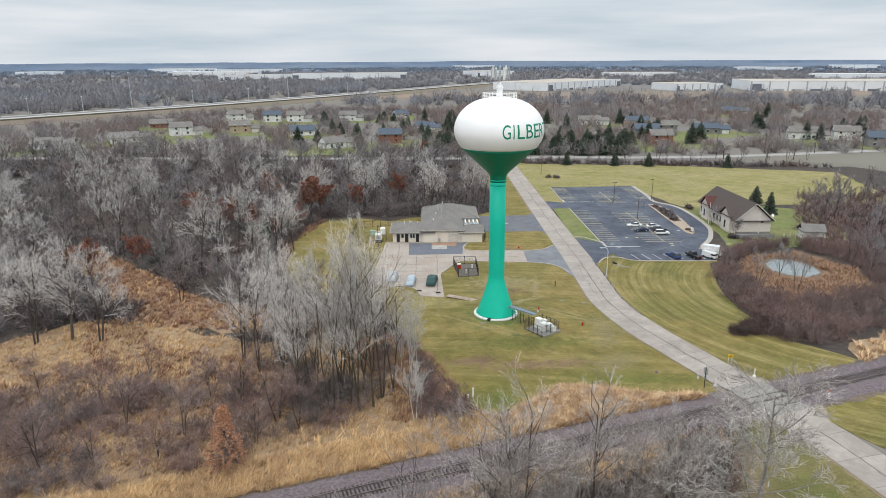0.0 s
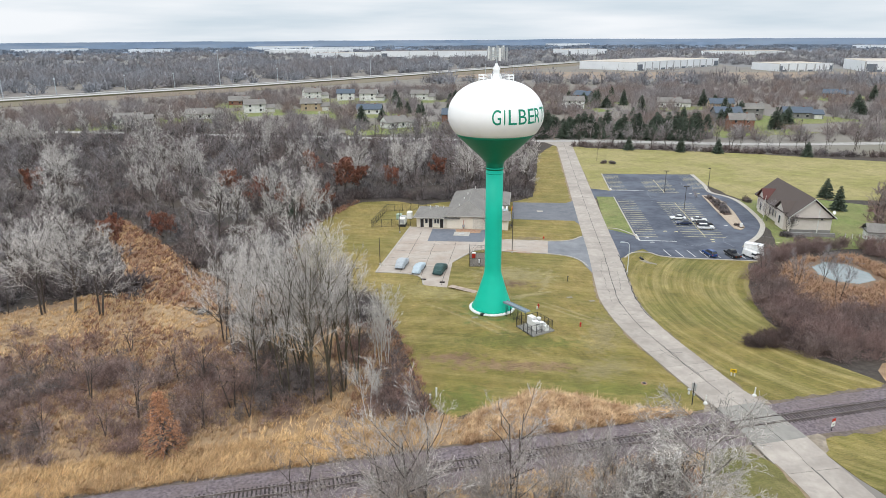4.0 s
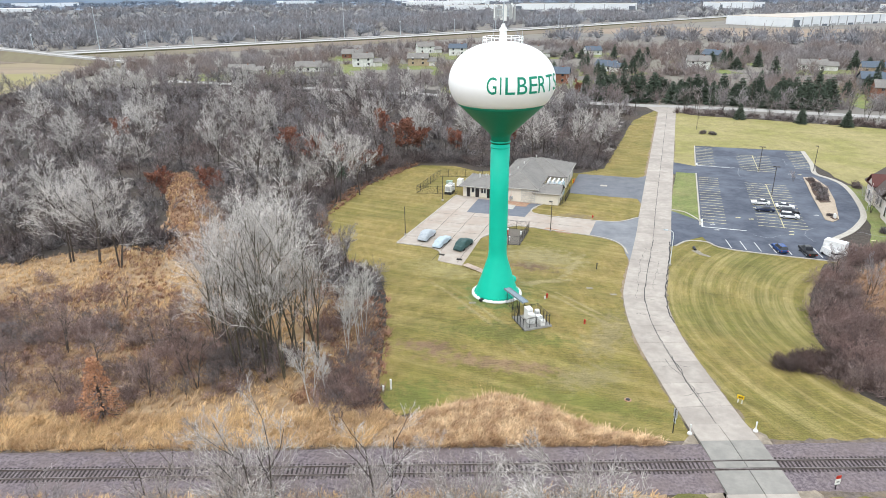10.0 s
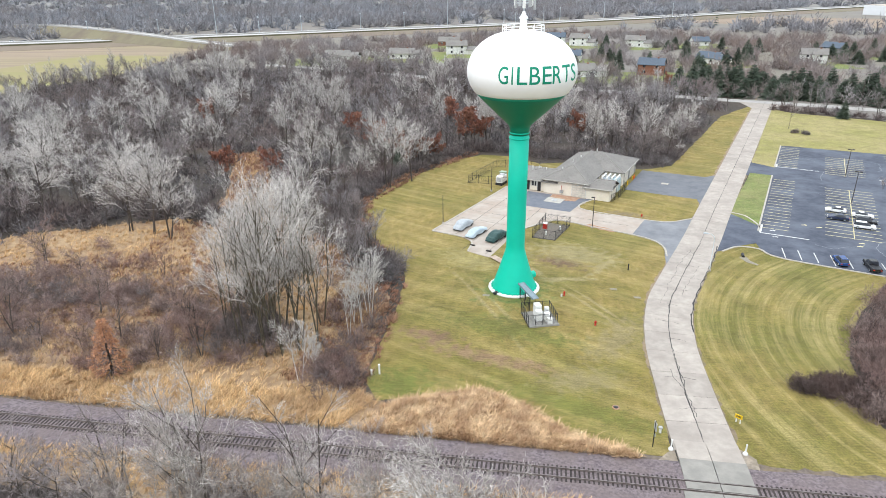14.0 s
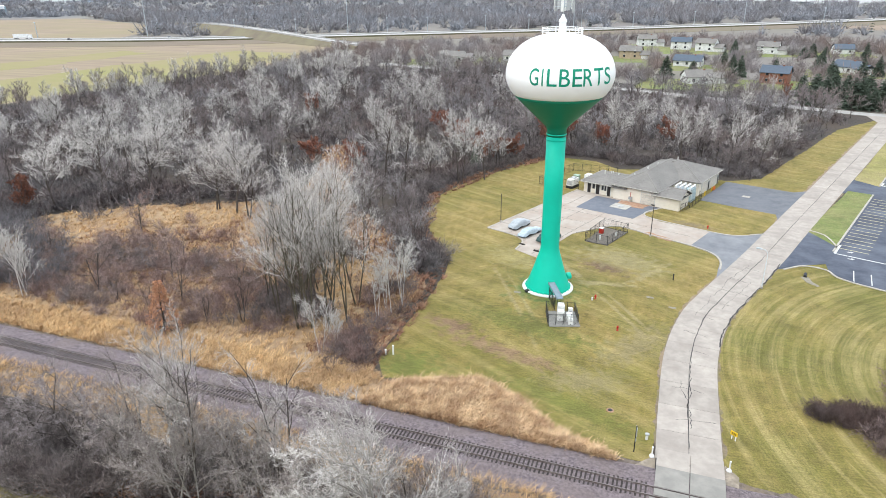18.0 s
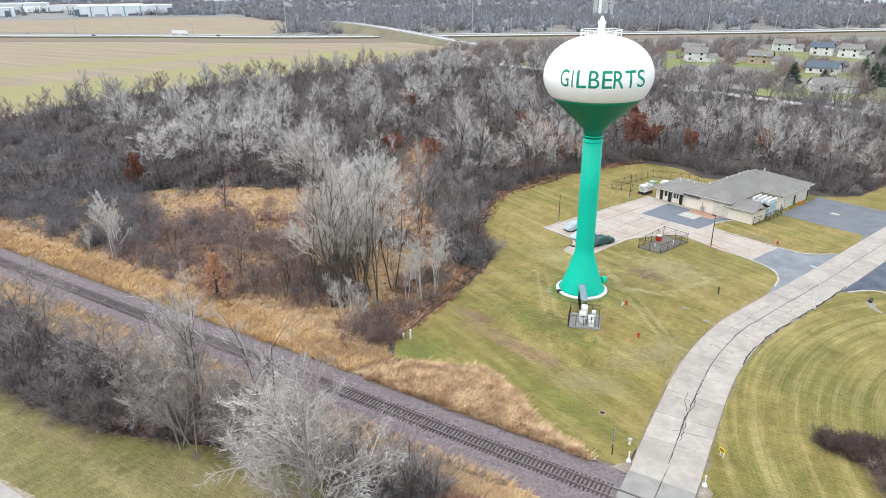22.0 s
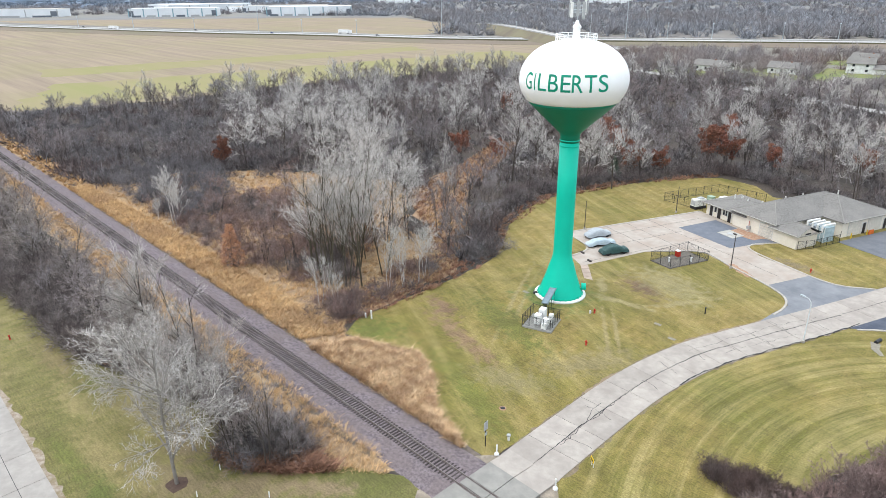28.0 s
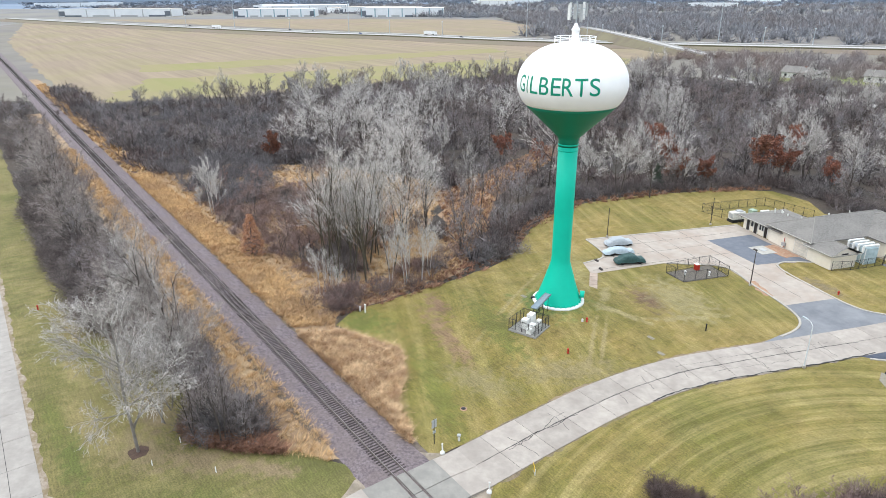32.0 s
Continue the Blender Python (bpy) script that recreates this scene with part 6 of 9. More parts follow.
for y0, w in ((2.5, 6.0), (18.5, 5.0)):
    part("bay_wall", B(-7.0, -6.0, y0, y0 + w, -0.1, 4.6), M_CHURCH, cc)
    part("bay_roof", roof_block(-7.6, -1.5, y0 - 0.5, y0 + w + 0.5, 4.6, 6.9, "x", (False, False)), M_REDROOF if y0 > 5 else M_SHINGLE2, cc)
    bm = bmesh.new()
    bm.faces.new([bm.verts.new(p) for p in ((-7.02, y0 + w, 4.4), (-7.02, y0, 4.4), (-7.02, y0 + w / 2, 6.6))])
    part("gable_wall", bm, M_CHURCH, cc)
    opening(cc, "window", y0 + w / 2 - 0.6, y0 + w / 2 + 0.6, 1.0, 3.0, -7.0, "w", M_GLASS, M_TRIM)
for y in (10, 12.5, 15, 24.8):
    opening(cc, "window", y, y + 1.1, 1.2, 2.9, -6.0, "w", M_GLASS, M_TRIM)
opening(cc, "window", 2.6, 3.3, 3.3, 3.9, 0.0, "s", M_GLASS, M_TRIM)
part("chimney_chase", B(1.9, 2.2, -0.12, 0.0, 0, 6.6), M_TRIM, cc)
part("dish", lathe([(0.02, 0), (0.35, 0.08), (0.5, 0.22)], 14), M_CABINET, cc).matrix_basis = pose(6.2, 0, 5.2, 60, 0, 0)
part("pole", R((-9.0, 13, 0), (-9.0, 13, 6.5), 0.08), M_TRIM, cc)
part("brick_base", B(-6.05, 6.05, -0.04, 0, -0.1, 0.8), M_HOUSE_G, cc)
part("porch_post", R((-7.4, 16.5, 0), (-7.4, 16.5, 3.0), 0.12), M_TRIM, cc)
wallc = thing("retaining_wall", *W(83, 163.2), rz=GRID, label="low dark retaining wall below the house", category="retaining wall")
part("block_course", B(-6, 6, -0.3, 0.3, -0.1, 0.5, taper=0.02), M_HOUSE_G, wallc)
part("block_course", B(-5.9, 5.9, -0.25, 0.25, 0.5, 0.95, taper=0.02), M_HOUSE_G, wallc)
for i in range(9):
    o = thing("fence_picket", *W(91 + i * 1.5, 162.5 - i * 0.1), label="white fence post by the pond", category="fence post", group="white posts by the pond")
    part("post", B(-0.08, 0.08, -0.08, 0.08, -0.1, 1.2, taper=0.01), M_TRIM, o)
sh = thing("garden_shed", 145.5, 120.5, rz=-30, label="grey shed with pale gable among the trees", category="shed")
part("wall", B(-2.5, 2.5, -2, 2, -0.1, 2.4), M_HOUSE_W, sh)
part("roof", roof_block(-2.9, 2.9, -2.4, 2.4, 2.4, 4.0, "x", (False, False)), M_SHINGLE, sh)
part("door", B(-0.6, 0.6, -2.06, -2.0, 0, 1.9), M_GREYMETAL, sh)

# ---- car park ----
LOT = [W(43.2, 150), W(43.2, 234.5), W(73.6, 236.2), W(73.4, 219), W(72.6, 209), W(75.5, 204), W(77.2, 198), W(77.4, 186), W(76.2, 174), W(74, 167), W(70.8, 161.3), W(67.5, 156), W(66.2, 150), W(65.6, 143.6), W(48, 144.4), W(44.5, 146.2)]
lot = sheet("car_park", LOT, 0.04, M_ASPH, "dark blue-grey asphalt car park with faded stalls", "car park")
sheet("car_park_entry", [W(36.9, 165.4), W(40, 164.5), W(43.2, 160.4), W(43.2, 150), W(40.5, 147), W(38, 143.2), W(36.9, 142)], 0.043, M_ASPH, "dark asphalt entry to the car park", "pavement")
sheet("car_park_entry_north", [W(36.9, 197.5), W(43.3, 200), W(43.3, 208), W(36.9, 211.2)], 0.043, M_ASPH, "dark asphalt entry to the car park", "pavement")
kerb([W(37.3, 166), W(40, 165), W(42.6, 160.8), W(43.3, 158.4)], smooth=True)
kerb([W(43.0, 157), W(43.0, 200)])
kerb([W(43.0, 209), W(43.2, 234.6)])
kerb([W(38.2, 143), W(40.5, 146.6), W(44, 147), W(48, 144.2), W(65.6, 143.4)])
kerb([W(73.6, 236), W(73.4, 219), W(72.6, 209), W(75.6, 204), W(77.4, 198), W(77.5, 186), W(76.3, 174), W(73.5, 166), W(70.9, 161), W(67, 155), W(66, 149)], w=0.6, h=0.09)
rngL = random.Random(2)


def line(u0, v0, u1, v1, m=None, w=0.17):
    a, b = Vector((*W(u0, v0), 0)), Vector((*W(u1, v1), 0))
    d = (b - a).normalized()
    n2 = Vector((-d.y, d.x, 0)) * w / 2
    bm = bmesh.new()
    vs = [bm.verts.new((p.x, p.y, z)) for z in (0.041, 0.05) for p in (a - n2, b - n2, b + n2, a + n2)]
    for f in ((4, 5, 6, 7), (0, 1, 5, 4), (1, 2, 6, 5), (2, 3, 7, 6), (3, 0, 4, 7)):
        bm.faces.new([vs[k] for k in f])
    part("painted_line", bm, m or M_LINE, lot)


for i in range(19):
    if not 16 < i < 16:
        line(43.5, 159.5 + i * 2.05, 48.2, 159.5 + i * 2.05, M_LINEY)
for i in range(12):
    line(43.5, 210.5 + i * 2.0, 48.2, 210.5 + i * 2.0, M_LINEY)
for i in range(17):
    line(54.4, 160.5 + i * 2.1, 63.8, 160.5 + i * 2.1, M_LINEY)
for i in range(10):
    line(54.4, 207.5 + i * 2.0, 63.2, 207.5 + i * 2.0, M_LINEY)
line(59.2, 160.2, 59.2, 194.5, M_LINEY)
line(58.9, 207.3, 58.9, 226, M_LINEY)
for i in range(11):
    line(68.4, 213.5 + i * 2.0, 73.0, 213.5 + i * 2.0, M_LINEY)
for i in range(8):
    line(47.5 + i * 2.55, 149.5, 48.3 + i * 2.55, 144.9)
for v0 in (156.2, 209.2):
    line(43.4, v0, 51.8, v0, w=0.35)
    line(43.4, v0, 43.4, v0 + 5 if v0 < 160 else v0 + 3, w=0.4)
for u, v in ((45.5, 158.4), (46.2, 155), (50.8, 164.5), (53.4, 164.3), (66.8, 171.2), (68.4, 170.6), (66.3, 206.5), (68.6, 206.6), (50.3, 209), (52.6, 209), (74.5, 157.5), (60, 156.6), (60.3, 158.4), (66, 154)):
    bm = bmesh.new()
    x, y = W(u, v)
    s = 0.55
    pts = [(x - s, y - 0.18), (x + 0.1, y - 0.18), (x + 0.1, y - 0.45), (x + s, y), (x + 0.1, y + 0.45), (x + 0.1, y + 0.18), (x - s, y + 0.18)]
    bm.faces.new([bm.verts.new((*p, 0.052)) for p in pts])
    part("painted_arrow", bm, M_LINEY if rngL.random() < 0.6 else M_LINE, lot)
for k in range(9):
    u, v = rngL.uniform(49, 70), rngL.uniform(150, 225)
    bm = bmesh.new()
    prev = None
    a = rngL.uniform(0, 6.28)
    for i in range(14):
        a += rngL.uniform(-0.5, 0.5)
        u += math.cos(a) * 0.8
        v += math.sin(a) * 0.8
        x, y = W(u, v)
        row = [bm.verts.new((x - math.sin(a) * e, y + math.cos(a) * e, 0.046)) for e in (-0.05, 0.05)]
        if prev:
            bm.faces.new((prev[0], prev[1], row[1], row[0]))
        prev = row
    part("sealed_crack", bm, mat("pale_seam", (0.26, 0.27, 0.29), None, 2), lot)
pl = sheet("planter_island", [W(69.0, 204), W(71.5, 204.3), W(73.2, 196), W(72.6, 184), W(70.8, 169.5), W(69.2, 167.2), W(68.0, 168.5), W(68.3, 186)], 0.16, mat("tan_planter_gravel", (0.42, 0.34, 0.26), None, 1.5), "raised tan planter island in the car park", "planter")
sheet("planter_mulch", [W(69.4, 203), W(71.0, 203.3), W(72.2, 195), W(71.4, 182), W(69.2, 181), W(69.0, 188)], 0.18, M_MULCH, "dark mulch bed with shrubs", "planter", 2, 0.2)
pm = thing("planter_marker", *W(69.9, 169.6), label="small white monument sign on the planter island", category="sign")
part("board", B(-0.12, 0.12, -0.4, 0.4, 0.1, 1.2, taper=0.02), M_CABINET, pm)
part("base", B(-0.5, 0.5, -0.7, 0.7, 0.1, 0.25), M_MULCH, pm)


def car(x, y, rz, paint, label, kind="sedan", group="parked cars"):
    o = thing("car" if kind != "pickup" else "pickup_truck", x, y, 0.05, rz, label, "car", group)
    L, Wd = (4.7, 1.82) if kind != "pickup" else (5.6, 2.0)
    bm = bmesh.new()
    # side outline, front towards +x
    if kind == "pickup":
        low = [(-2.8, 0.45), (-2.8, 1.05), (2.75, 1.05), (2.8, 0.5)]
        cab = [(-0.6, 1.05), (-0.45, 1.8), (0.9, 1.82), (1.55, 1.08)]
    elif kind == "suv":
        low = [(-2.3, 0.35), (-2.35, 0.95), (2.1, 0.98), (2.35, 0.7), (2.3, 0.35)]
        cab = [(-2.25, 0.95), (-1.95, 1.6), (0.3, 1.66), (1.2, 0.98)]
    else:
        low = [(-2.3, 0.32), (-2.35, 0.88), (-1.7, 0.95), (1.0, 0.95), (2.1, 0.78), (2.35, 0.6), (2.32, 0.32)]
        cab = [(-1.75, 0.93), (-1.05, 1.4), (0.15, 1.44), (1.05, 0.93)]
    def hull(prof, half, inset):
        b2 = bmesh.new()
        zs = [p[1] for p in prof]
        z0, z1 = min(zs), max(zs)
        sides = []
        for s in (-1, 1):
            sides.append([b2.verts.new((px, s * (half - inset * (pz - z0) / (z1 - z0)), pz)) for px, pz in prof])
        k = len(prof)
        for i in range(k):
            b2.faces.new((sides[0][i], sides[0][(i + 1) % k], sides[1][(i + 1) % k], sides[1][i]))
        b2.faces.new(sides[0][::-1])
        b2.faces.new(sides[1])
        bmesh.ops.recalc_face_normals(b2, faces=b2.faces)
        bmesh.ops.bevel(b2, geom=list(b2.edges), offset=0.06, segments=1, affect="EDGES")
        return b2
    body = part("body", hull(low, Wd / 2, 0.06), paint, o)
    part("glasshouse", hull(cab, Wd / 2 - 0.06, 0.22), M_GLASS, o, "dark tinted windows")
    x0, x1 = cab[1][0] + 0.05, cab[2][0] - 0.02
    part("roof_panel", B(x0, x1, -Wd / 2 + 0.3, Wd / 2 - 0.3, cab[2][1] - 0.03, cab[2][1] + 0.03, taper=0.02), paint, o)
    if kind == "pickup":
        part("bed_liner", B(-2.7, -0.75, -0.8, 0.8, 1.03, 1.07), M_BLACK, o)
    for wx in (-1.4, 1.42) if kind != "pickup" else (-1.75, 1.85):
        for s in (-1, 1):
            w = part("wheel", R((wx, s * (Wd / 2 - 0.2), 0.33), (wx, s * (Wd / 2 + 0.01), 0.33), 0.33, n=14), M_TYRE, o)
            part("rim", R((wx, s * (Wd / 2 + 0.0), 0.33), (wx, s * (Wd / 2 + 0.025), 0.33), 0.2, n=10), M_GALV, w)
    for s in (-1, 1):
        part("headlight", B(low[-1][0] - 0.12, low[-1][0] + 0.03, s * 0.62 - 0.2, s * 0.62 + 0.2, 0.6, 0.75), M_LAMP, o)
        part("tail_light", B(low[0][0] - 0.05, low[0][0] + 0.06, s * 0.68 - 0.16, s * 0.68 + 0.16, 0.68, 0.86), M_RED, o)
    o.matrix_basis = o.matrix_basis @ Matrix.Scale(0.82, 4)
    return o


car(*W(56.2, 176.0), GRID + 180, M_CARW, "white sedan parked in the car park")
car(*W(56.6, 171.0), GRID + 180, M_CARN, "navy blue sedan parked in the car park")
car(*W(61.0, 174.6), GRID, M_CARW, "white sedan parked in the car park")
car(*W(61.4, 170.6), GRID, M_CARK, "dark grey sedan between two white cars", "suv")
car(*W(61.0, 167.4), GRID, M_CARW, "white sports utility car in the car park", "suv")
car(*W(56.6, 146.4), GRID + 108, M_CARB, "bright blue hatchback parked at the kerb", "suv")
car(*W(61.2, 146.2), GRID + 105, M_CARK, "black pickup truck parked at the kerb", "pickup")
bt = thing("box_truck", *W(66.6, 147.2), 0.05, GRID - 30, "white box truck parked at the kerb", "truck")
part("cargo_box", B(-3.4, 1.2, -1.15, 1.15, 0.9, 3.2, taper=0.05), M_CARW, bt, "white cargo box")
part("cab", B(1.3, 3.3, -1.0, 1.0, 0.5, 2.1, taper=0.2), M_CARW, bt)
part("windscreen", B(3.0, 3.16, -0.8, 0.8, 1.3, 1.9), M_GLASS, bt)
part("chassis", B(-3.3, 3.2, -0.5, 0.5, 0.45, 0.9), M_BLACK, bt)
for wx in (-2.2, 2.3):
    for s in (-1, 1):
        part("wheel", R((wx, s * 0.75, 0.45), (wx, s * 1.05, 0.45), 0.45, n=14), M_TYRE, bt)
bt.matrix_basis = bt.matrix_basis @ Matrix.Scale(0.8, 4)
vn = thing("white_van", *W(64.9, 146.0), 0.05, GRID - 60, "white cargo van beside the box truck", "van")
part("body", B(-2.5, 2.5, -0.95, 0.95, 0.4, 2.0, taper=0.15), M_CARW, vn)
part("window_band", B(1.0, 2.42, -0.9, 0.9, 1.2, 1.7), M_GLASS, vn)
for wx in (-1.6, 1.6):
    for s in (-1, 1):
        part("wheel", R((wx, s * 0.75, 0.35), (wx, s * 0.97, 0.35), 0.35, n=14), M_TYRE, vn)
vn.matrix_basis = vn.matrix_basis @ Matrix.Scale(0.72, 4)


def covered(u, v, rz, material, label, L=5.3, Wd=2.0, H=1.55, seed=1):
    """A car under a tarpaulin: a draped, creased shell to the ground, with tyres peeping out."""
    rng = random.Random(seed)
    o = thing("covered_car", *W(u, v), 0.05, rz, label, "covered car", "covered cars in the yard")
    bm = bmesh.new()
    nx, ny = 22, 11
    rows = []
    for i in range(nx + 1):
        t = i / nx * 2 - 1
        prof = H * (0.62 + 0.38 * max(0.0, 1 - abs(t * 1.5 + 0.1) ** 3)) if abs(t) < 0.98 else H * 0.3
        row = []
        for j in range(ny + 1):
            s = j / ny * 2 - 1
            ww = Wd / 2 * (1 - 0.08 * abs(t) ** 4)
            if abs(s) > 0.62:
                z = prof * (1 - (abs(s) - 0.62) / 0.38 * 0.78) - 0.02
                y = math.copysign(ww * (0.86 + 0.14 * (abs(s) - 0.62) / 0.38), s)
            else:
                z = prof
                y = s / 0.62 * ww * 0.86
            row.append(bm.verts.new((t * L / 2, y + rng.uniform(-0.04, 0.04), z + rng.uniform(-0.05, 0.05))))
        rows.append(row)
    for a, b in zip(rows, rows[1:]):
        for j in range(ny):
            f = bm.faces.new((a[j], b[j], b[j + 1], a[j + 1]))
            f.smooth = True
    for end in (rows[0][::-1], rows[-1]):
        bm.faces.new(end)
    for v in bm.verts:
        v.co.z = max(v.co.z, 0.38 + 0.12 * math.sin(v.co.x * 2.3 + seed))
    part("tarpaulin", bm, material, o)
    part("car_body", B(-L / 2 + 0.2, L / 2 - 0.2, -Wd / 2 + 0.12, Wd / 2 - 0.12, 0.18, 0.6, taper=0.06), M_CARK, o, "dark lower body under the cover")
    for wx in (-1.6, 1.6):
        for s in (-1, 1):
            part("wheel", R((wx, s * (Wd / 2 - 0.3), 0.32), (wx, s * (Wd / 2 - 0.08), 0.32), 0.32, n=12), M_TYRE, o)
    return o


covered(-8.3, 132.9, GRID + 86, M_TARP_S, "car under a crumpled silver-grey tarpaulin", seed=3, H=1.6)
covered(-4.4, 130.6, GRID + 84, M_TARP_W, "boat under a pale blue-grey cover", Wd=1.8, H=1.3, L=5.8, seed=4)
covered(0.0, 130.3, GRID + 82, M_TARP_G, "car under a dark green tarpaulin", Wd=2.05, H=1.6, L=5.4, seed=5)
for u, v in ((-2.6, 125.2), (1.2, 124.0)):
    o = thing("wheel_chock", *W(u, v), 0.05, GRID, "dark timber block on the yard", "block")
    part("block", B(-0.5, 0.5, -0.2, 0.2, 0, 0.2, taper=0.02), M_SLEEPER, o)

# ---- small things on the lawns ----
def hydrant(x, y, label):
    o = thing("fire_hydrant", x, y, 0, 0, label, "fire hydrant", "red hydrants")
    part("barrel", lathe([(0.16, 0), (0.16, 0.08), (0.11, 0.1), (0.11, 0.5), (0.15, 0.52), (0.15, 0.58), (0.12, 0.66), (0.03, 0.76)], 12), M_RED, o)
    part("nozzle", R((-0.22, 0, 0.42), (0.22, 0, 0.42), 0.06, n=8), M_RED, o)
    return o


hydrant(55.1, 99.0, "red fire hydrant on the lawn by the tower")
hydrant(59.3, 90.9, "red fire hydrant on the open lawn")
hydrant(71.3, 139.2, "red fire hydrant on the drive lawn")
hydrant(1.5, 35.2, "red fire hydrant on the south verge")
o = thing("short_post", 54.7, 98.5, label="short pale post beside the hydrant", category="post")
part("post", B(-0.12, 0.12, -0.12, 0.12, -0.1, 0.45, taper=0.02), M_TRIM, o)
o = thing("black_standpipe", 65.9, 111.9, label="black standpipe on the lawn", category="pipe")
part("pipe", R((0, 0, -0.1), (0, 0, 1.0), 0.09, n=8), M_BLACK, o)
part("cap", R((0, 0, 1.0), (0, 0, 1.08), 0.13, n=8), M_BLACK, o)


def vent_post(x, y, label):
    """White vent post with a bell foot."""
    o = thing("white_marker_post", x, y, 0, 0, label, "marker post", "white posts at the crossing")
    part("foot", lathe([(0.27, -0.05), (0.27, 0.14), (0.18, 0.28), (0.09, 0.36)], 14), M_CABINET, o)
    part("stem", R((0, 0, 0.36), (0, 0, 1.15), 0.075, n=10), M_CABINET, o)
    part("cap", lathe([(0.1, 1.15), (0.1, 1.24), (0.04, 1.3)], 10), M_CABINET, o)


vent_post(65.6, 65.9, "white bell-footed post at the crossing")
vent_post(73.0, 66.2, "white bell-footed post at the crossing")
for x, y, h in ((32.2, 75.4, 1.3), (31.3, 75.0, 0.7)):
    o = thing("white_pipe_marker", x, y, label="white pipe marker at the wood's edge", category="marker post", group="pipe markers")
    part("pipe", R((0, 0, -0.1), (0, 0, h), 0.12, n=8), M_CABINET, o)
    part("cap", R((0, 0, h), (0, 0, h + 0.06), 0.15, n=8), M_CABINET, o)
o = thing("white_pipe_marker", 64.9, 68.6, label="short white valve marker by the crossing", category="marker post", group="pipe markers")
part("pipe", R((0, 0, -0.1), (0, 0, 0.6), 0.14, n=8), M_CABINET, o)
part("cap", lathe([(0.24, 0.6), (0.24, 0.72), (0.08, 0.8)], 10), M_GREYMETAL, o)
for x, y in ((47.5, 44.0), (54.5, 45.6), (49.6, 40.6)):
    o = thing("white_stake", x, y, label="short white survey stake in the grass", category="stake", group="survey stakes")
    part("stake", B(-0.05, 0.05, -0.05, 0.05, -0.1, 0.7, taper=0.01), M_CABINET, o)
o = thing("lawn_drain", 60.6, 72.5, label="dark round drain cover in the lawn", category="drain")
part("cover", lathe([(0.42, -0.05), (0.42, 0.05), (0.3, 0.06)], 18), M_RUSTDIRT, o)
part("grate", lathe([(0.28, 0.0), (0.28, 0.075), (0.02, 0.08)], 14), M_BLACK, o)
for x, y in ((43.4, 97.4), (62.8, 103.6), (66.2, 101.4)):
    o = thing("utility_manhole", x, y, label="flat grey concrete lid set in the lawn", category="manhole")
    part("lid", B(-0.55, 0.55, -0.3, 0.3, -0.05, 0.04, taper=0.02), mat("mossy_concrete", (0.33, 0.32, 0.28), (0.25, 0.25, 0.2), 2), o)
ys = thing("yellow_sign", 73.6, 71.6, rz=-35, label="small yellow warning sign on two white posts", category="sign")
for x in (-0.22, 0.22):
    part("post", R((x, 0, -0.1), (x, 0, 0.75), 0.06, n=8), M_CABINET, ys)
part("panel", B(-0.4, 0.4, -0.12, -0.06, 0.6, 1.1, taper=0.01), M_YELLOW, ys)
for z in (0.76, 0.88):
    part("marking", B(-0.25, 0.25, -0.135, -0.12, z, z + 0.06), M_BLACK, ys)
cs1 = thing("crossing_sign", 63.8, 66.1, rz=100, label="dark-backed crossing sign on a black post", category="sign")
part("post", R((0, 0, -0.1), (0, 0, 3.2), 0.06), M_BLACK, cs1)
part("panel", B(-0.35, 0.35, -0.05, 0.0, 2.1, 3.1), M_GREYMETAL, cs1)
part("plate", B(-0.2, 0.2, -0.06, -0.0, 1.4, 1.75), M_GALV, cs1)
cs2 = thing("crossing_sign", 76.6, 57.0, rz=10, label="white and red crossing sign on a dark post", category="sign")
part("post", R((0, 0, -0.1), (0, 0, 1.3), 0.05), M_BLACK, cs2)
part("panel", B(-0.28, 0.28, -0.1, -0.05, 0.75, 1.4), M_CABINET, cs2)
part("red_plate", B(-0.28, 0.28, -0.1, -0.05, 1.43, 1.8, taper=0.01), M_RED, cs2)
part("marking", B(-0.15, 0.15, -0.115, -0.1, 1.0, 1.12), M_BLACK, cs2)

# ---- distance: highway, bridge, warehouses, houses ----
HWY = smooth_path([(-1400, 140), (-1056, 236), (-660, 368), (-517, 432), (-362, 490), (-210, 585), (-120, 645), (-20, 710), (140, 835), (260, 940), (420, 1080), (620, 1250)], 20)
hw = part("highway", ribbon(HWY, -16, 16, -0.3, 1.2), mat("median_grass", (0.15, 0.14, 0.085), None, 0.05, bump=0))
tagged(hw, "broad pale highway with grassy median", "highway", kind="structure")
part("verge", ribbon(HWY, -60, -16.1, -0.3, 0.1), mat("highway_verge", (0.16, 0.125, 0.092), (0.19, 0.145, 0.11), 0.02, big=(0.14, 0.135, 0.075), big_scale=0.01, big_amt=0.6, bump=0), hw, "dry brown and green grass slope")
part("carriageway", ribbon(HWY, -15.5, -2.5, 0, 1.3), M_HWY, hw)
part("carriageway", ribbon(HWY, 2.5, 15.5, 0, 1.3), M_HWY, hw)
part("barrier", ribbon(HWY, -0.4, 0.4, 1.0, 2.0), M_HWY, hw)
OVER = smooth_path([(-900, 880), (-790, 815), (-515, 671), (-400, 590), (-330, 545), (-262, 508), (-205, 478), (-165, 460)], 10)
bm = bmesh.new()
prev = None
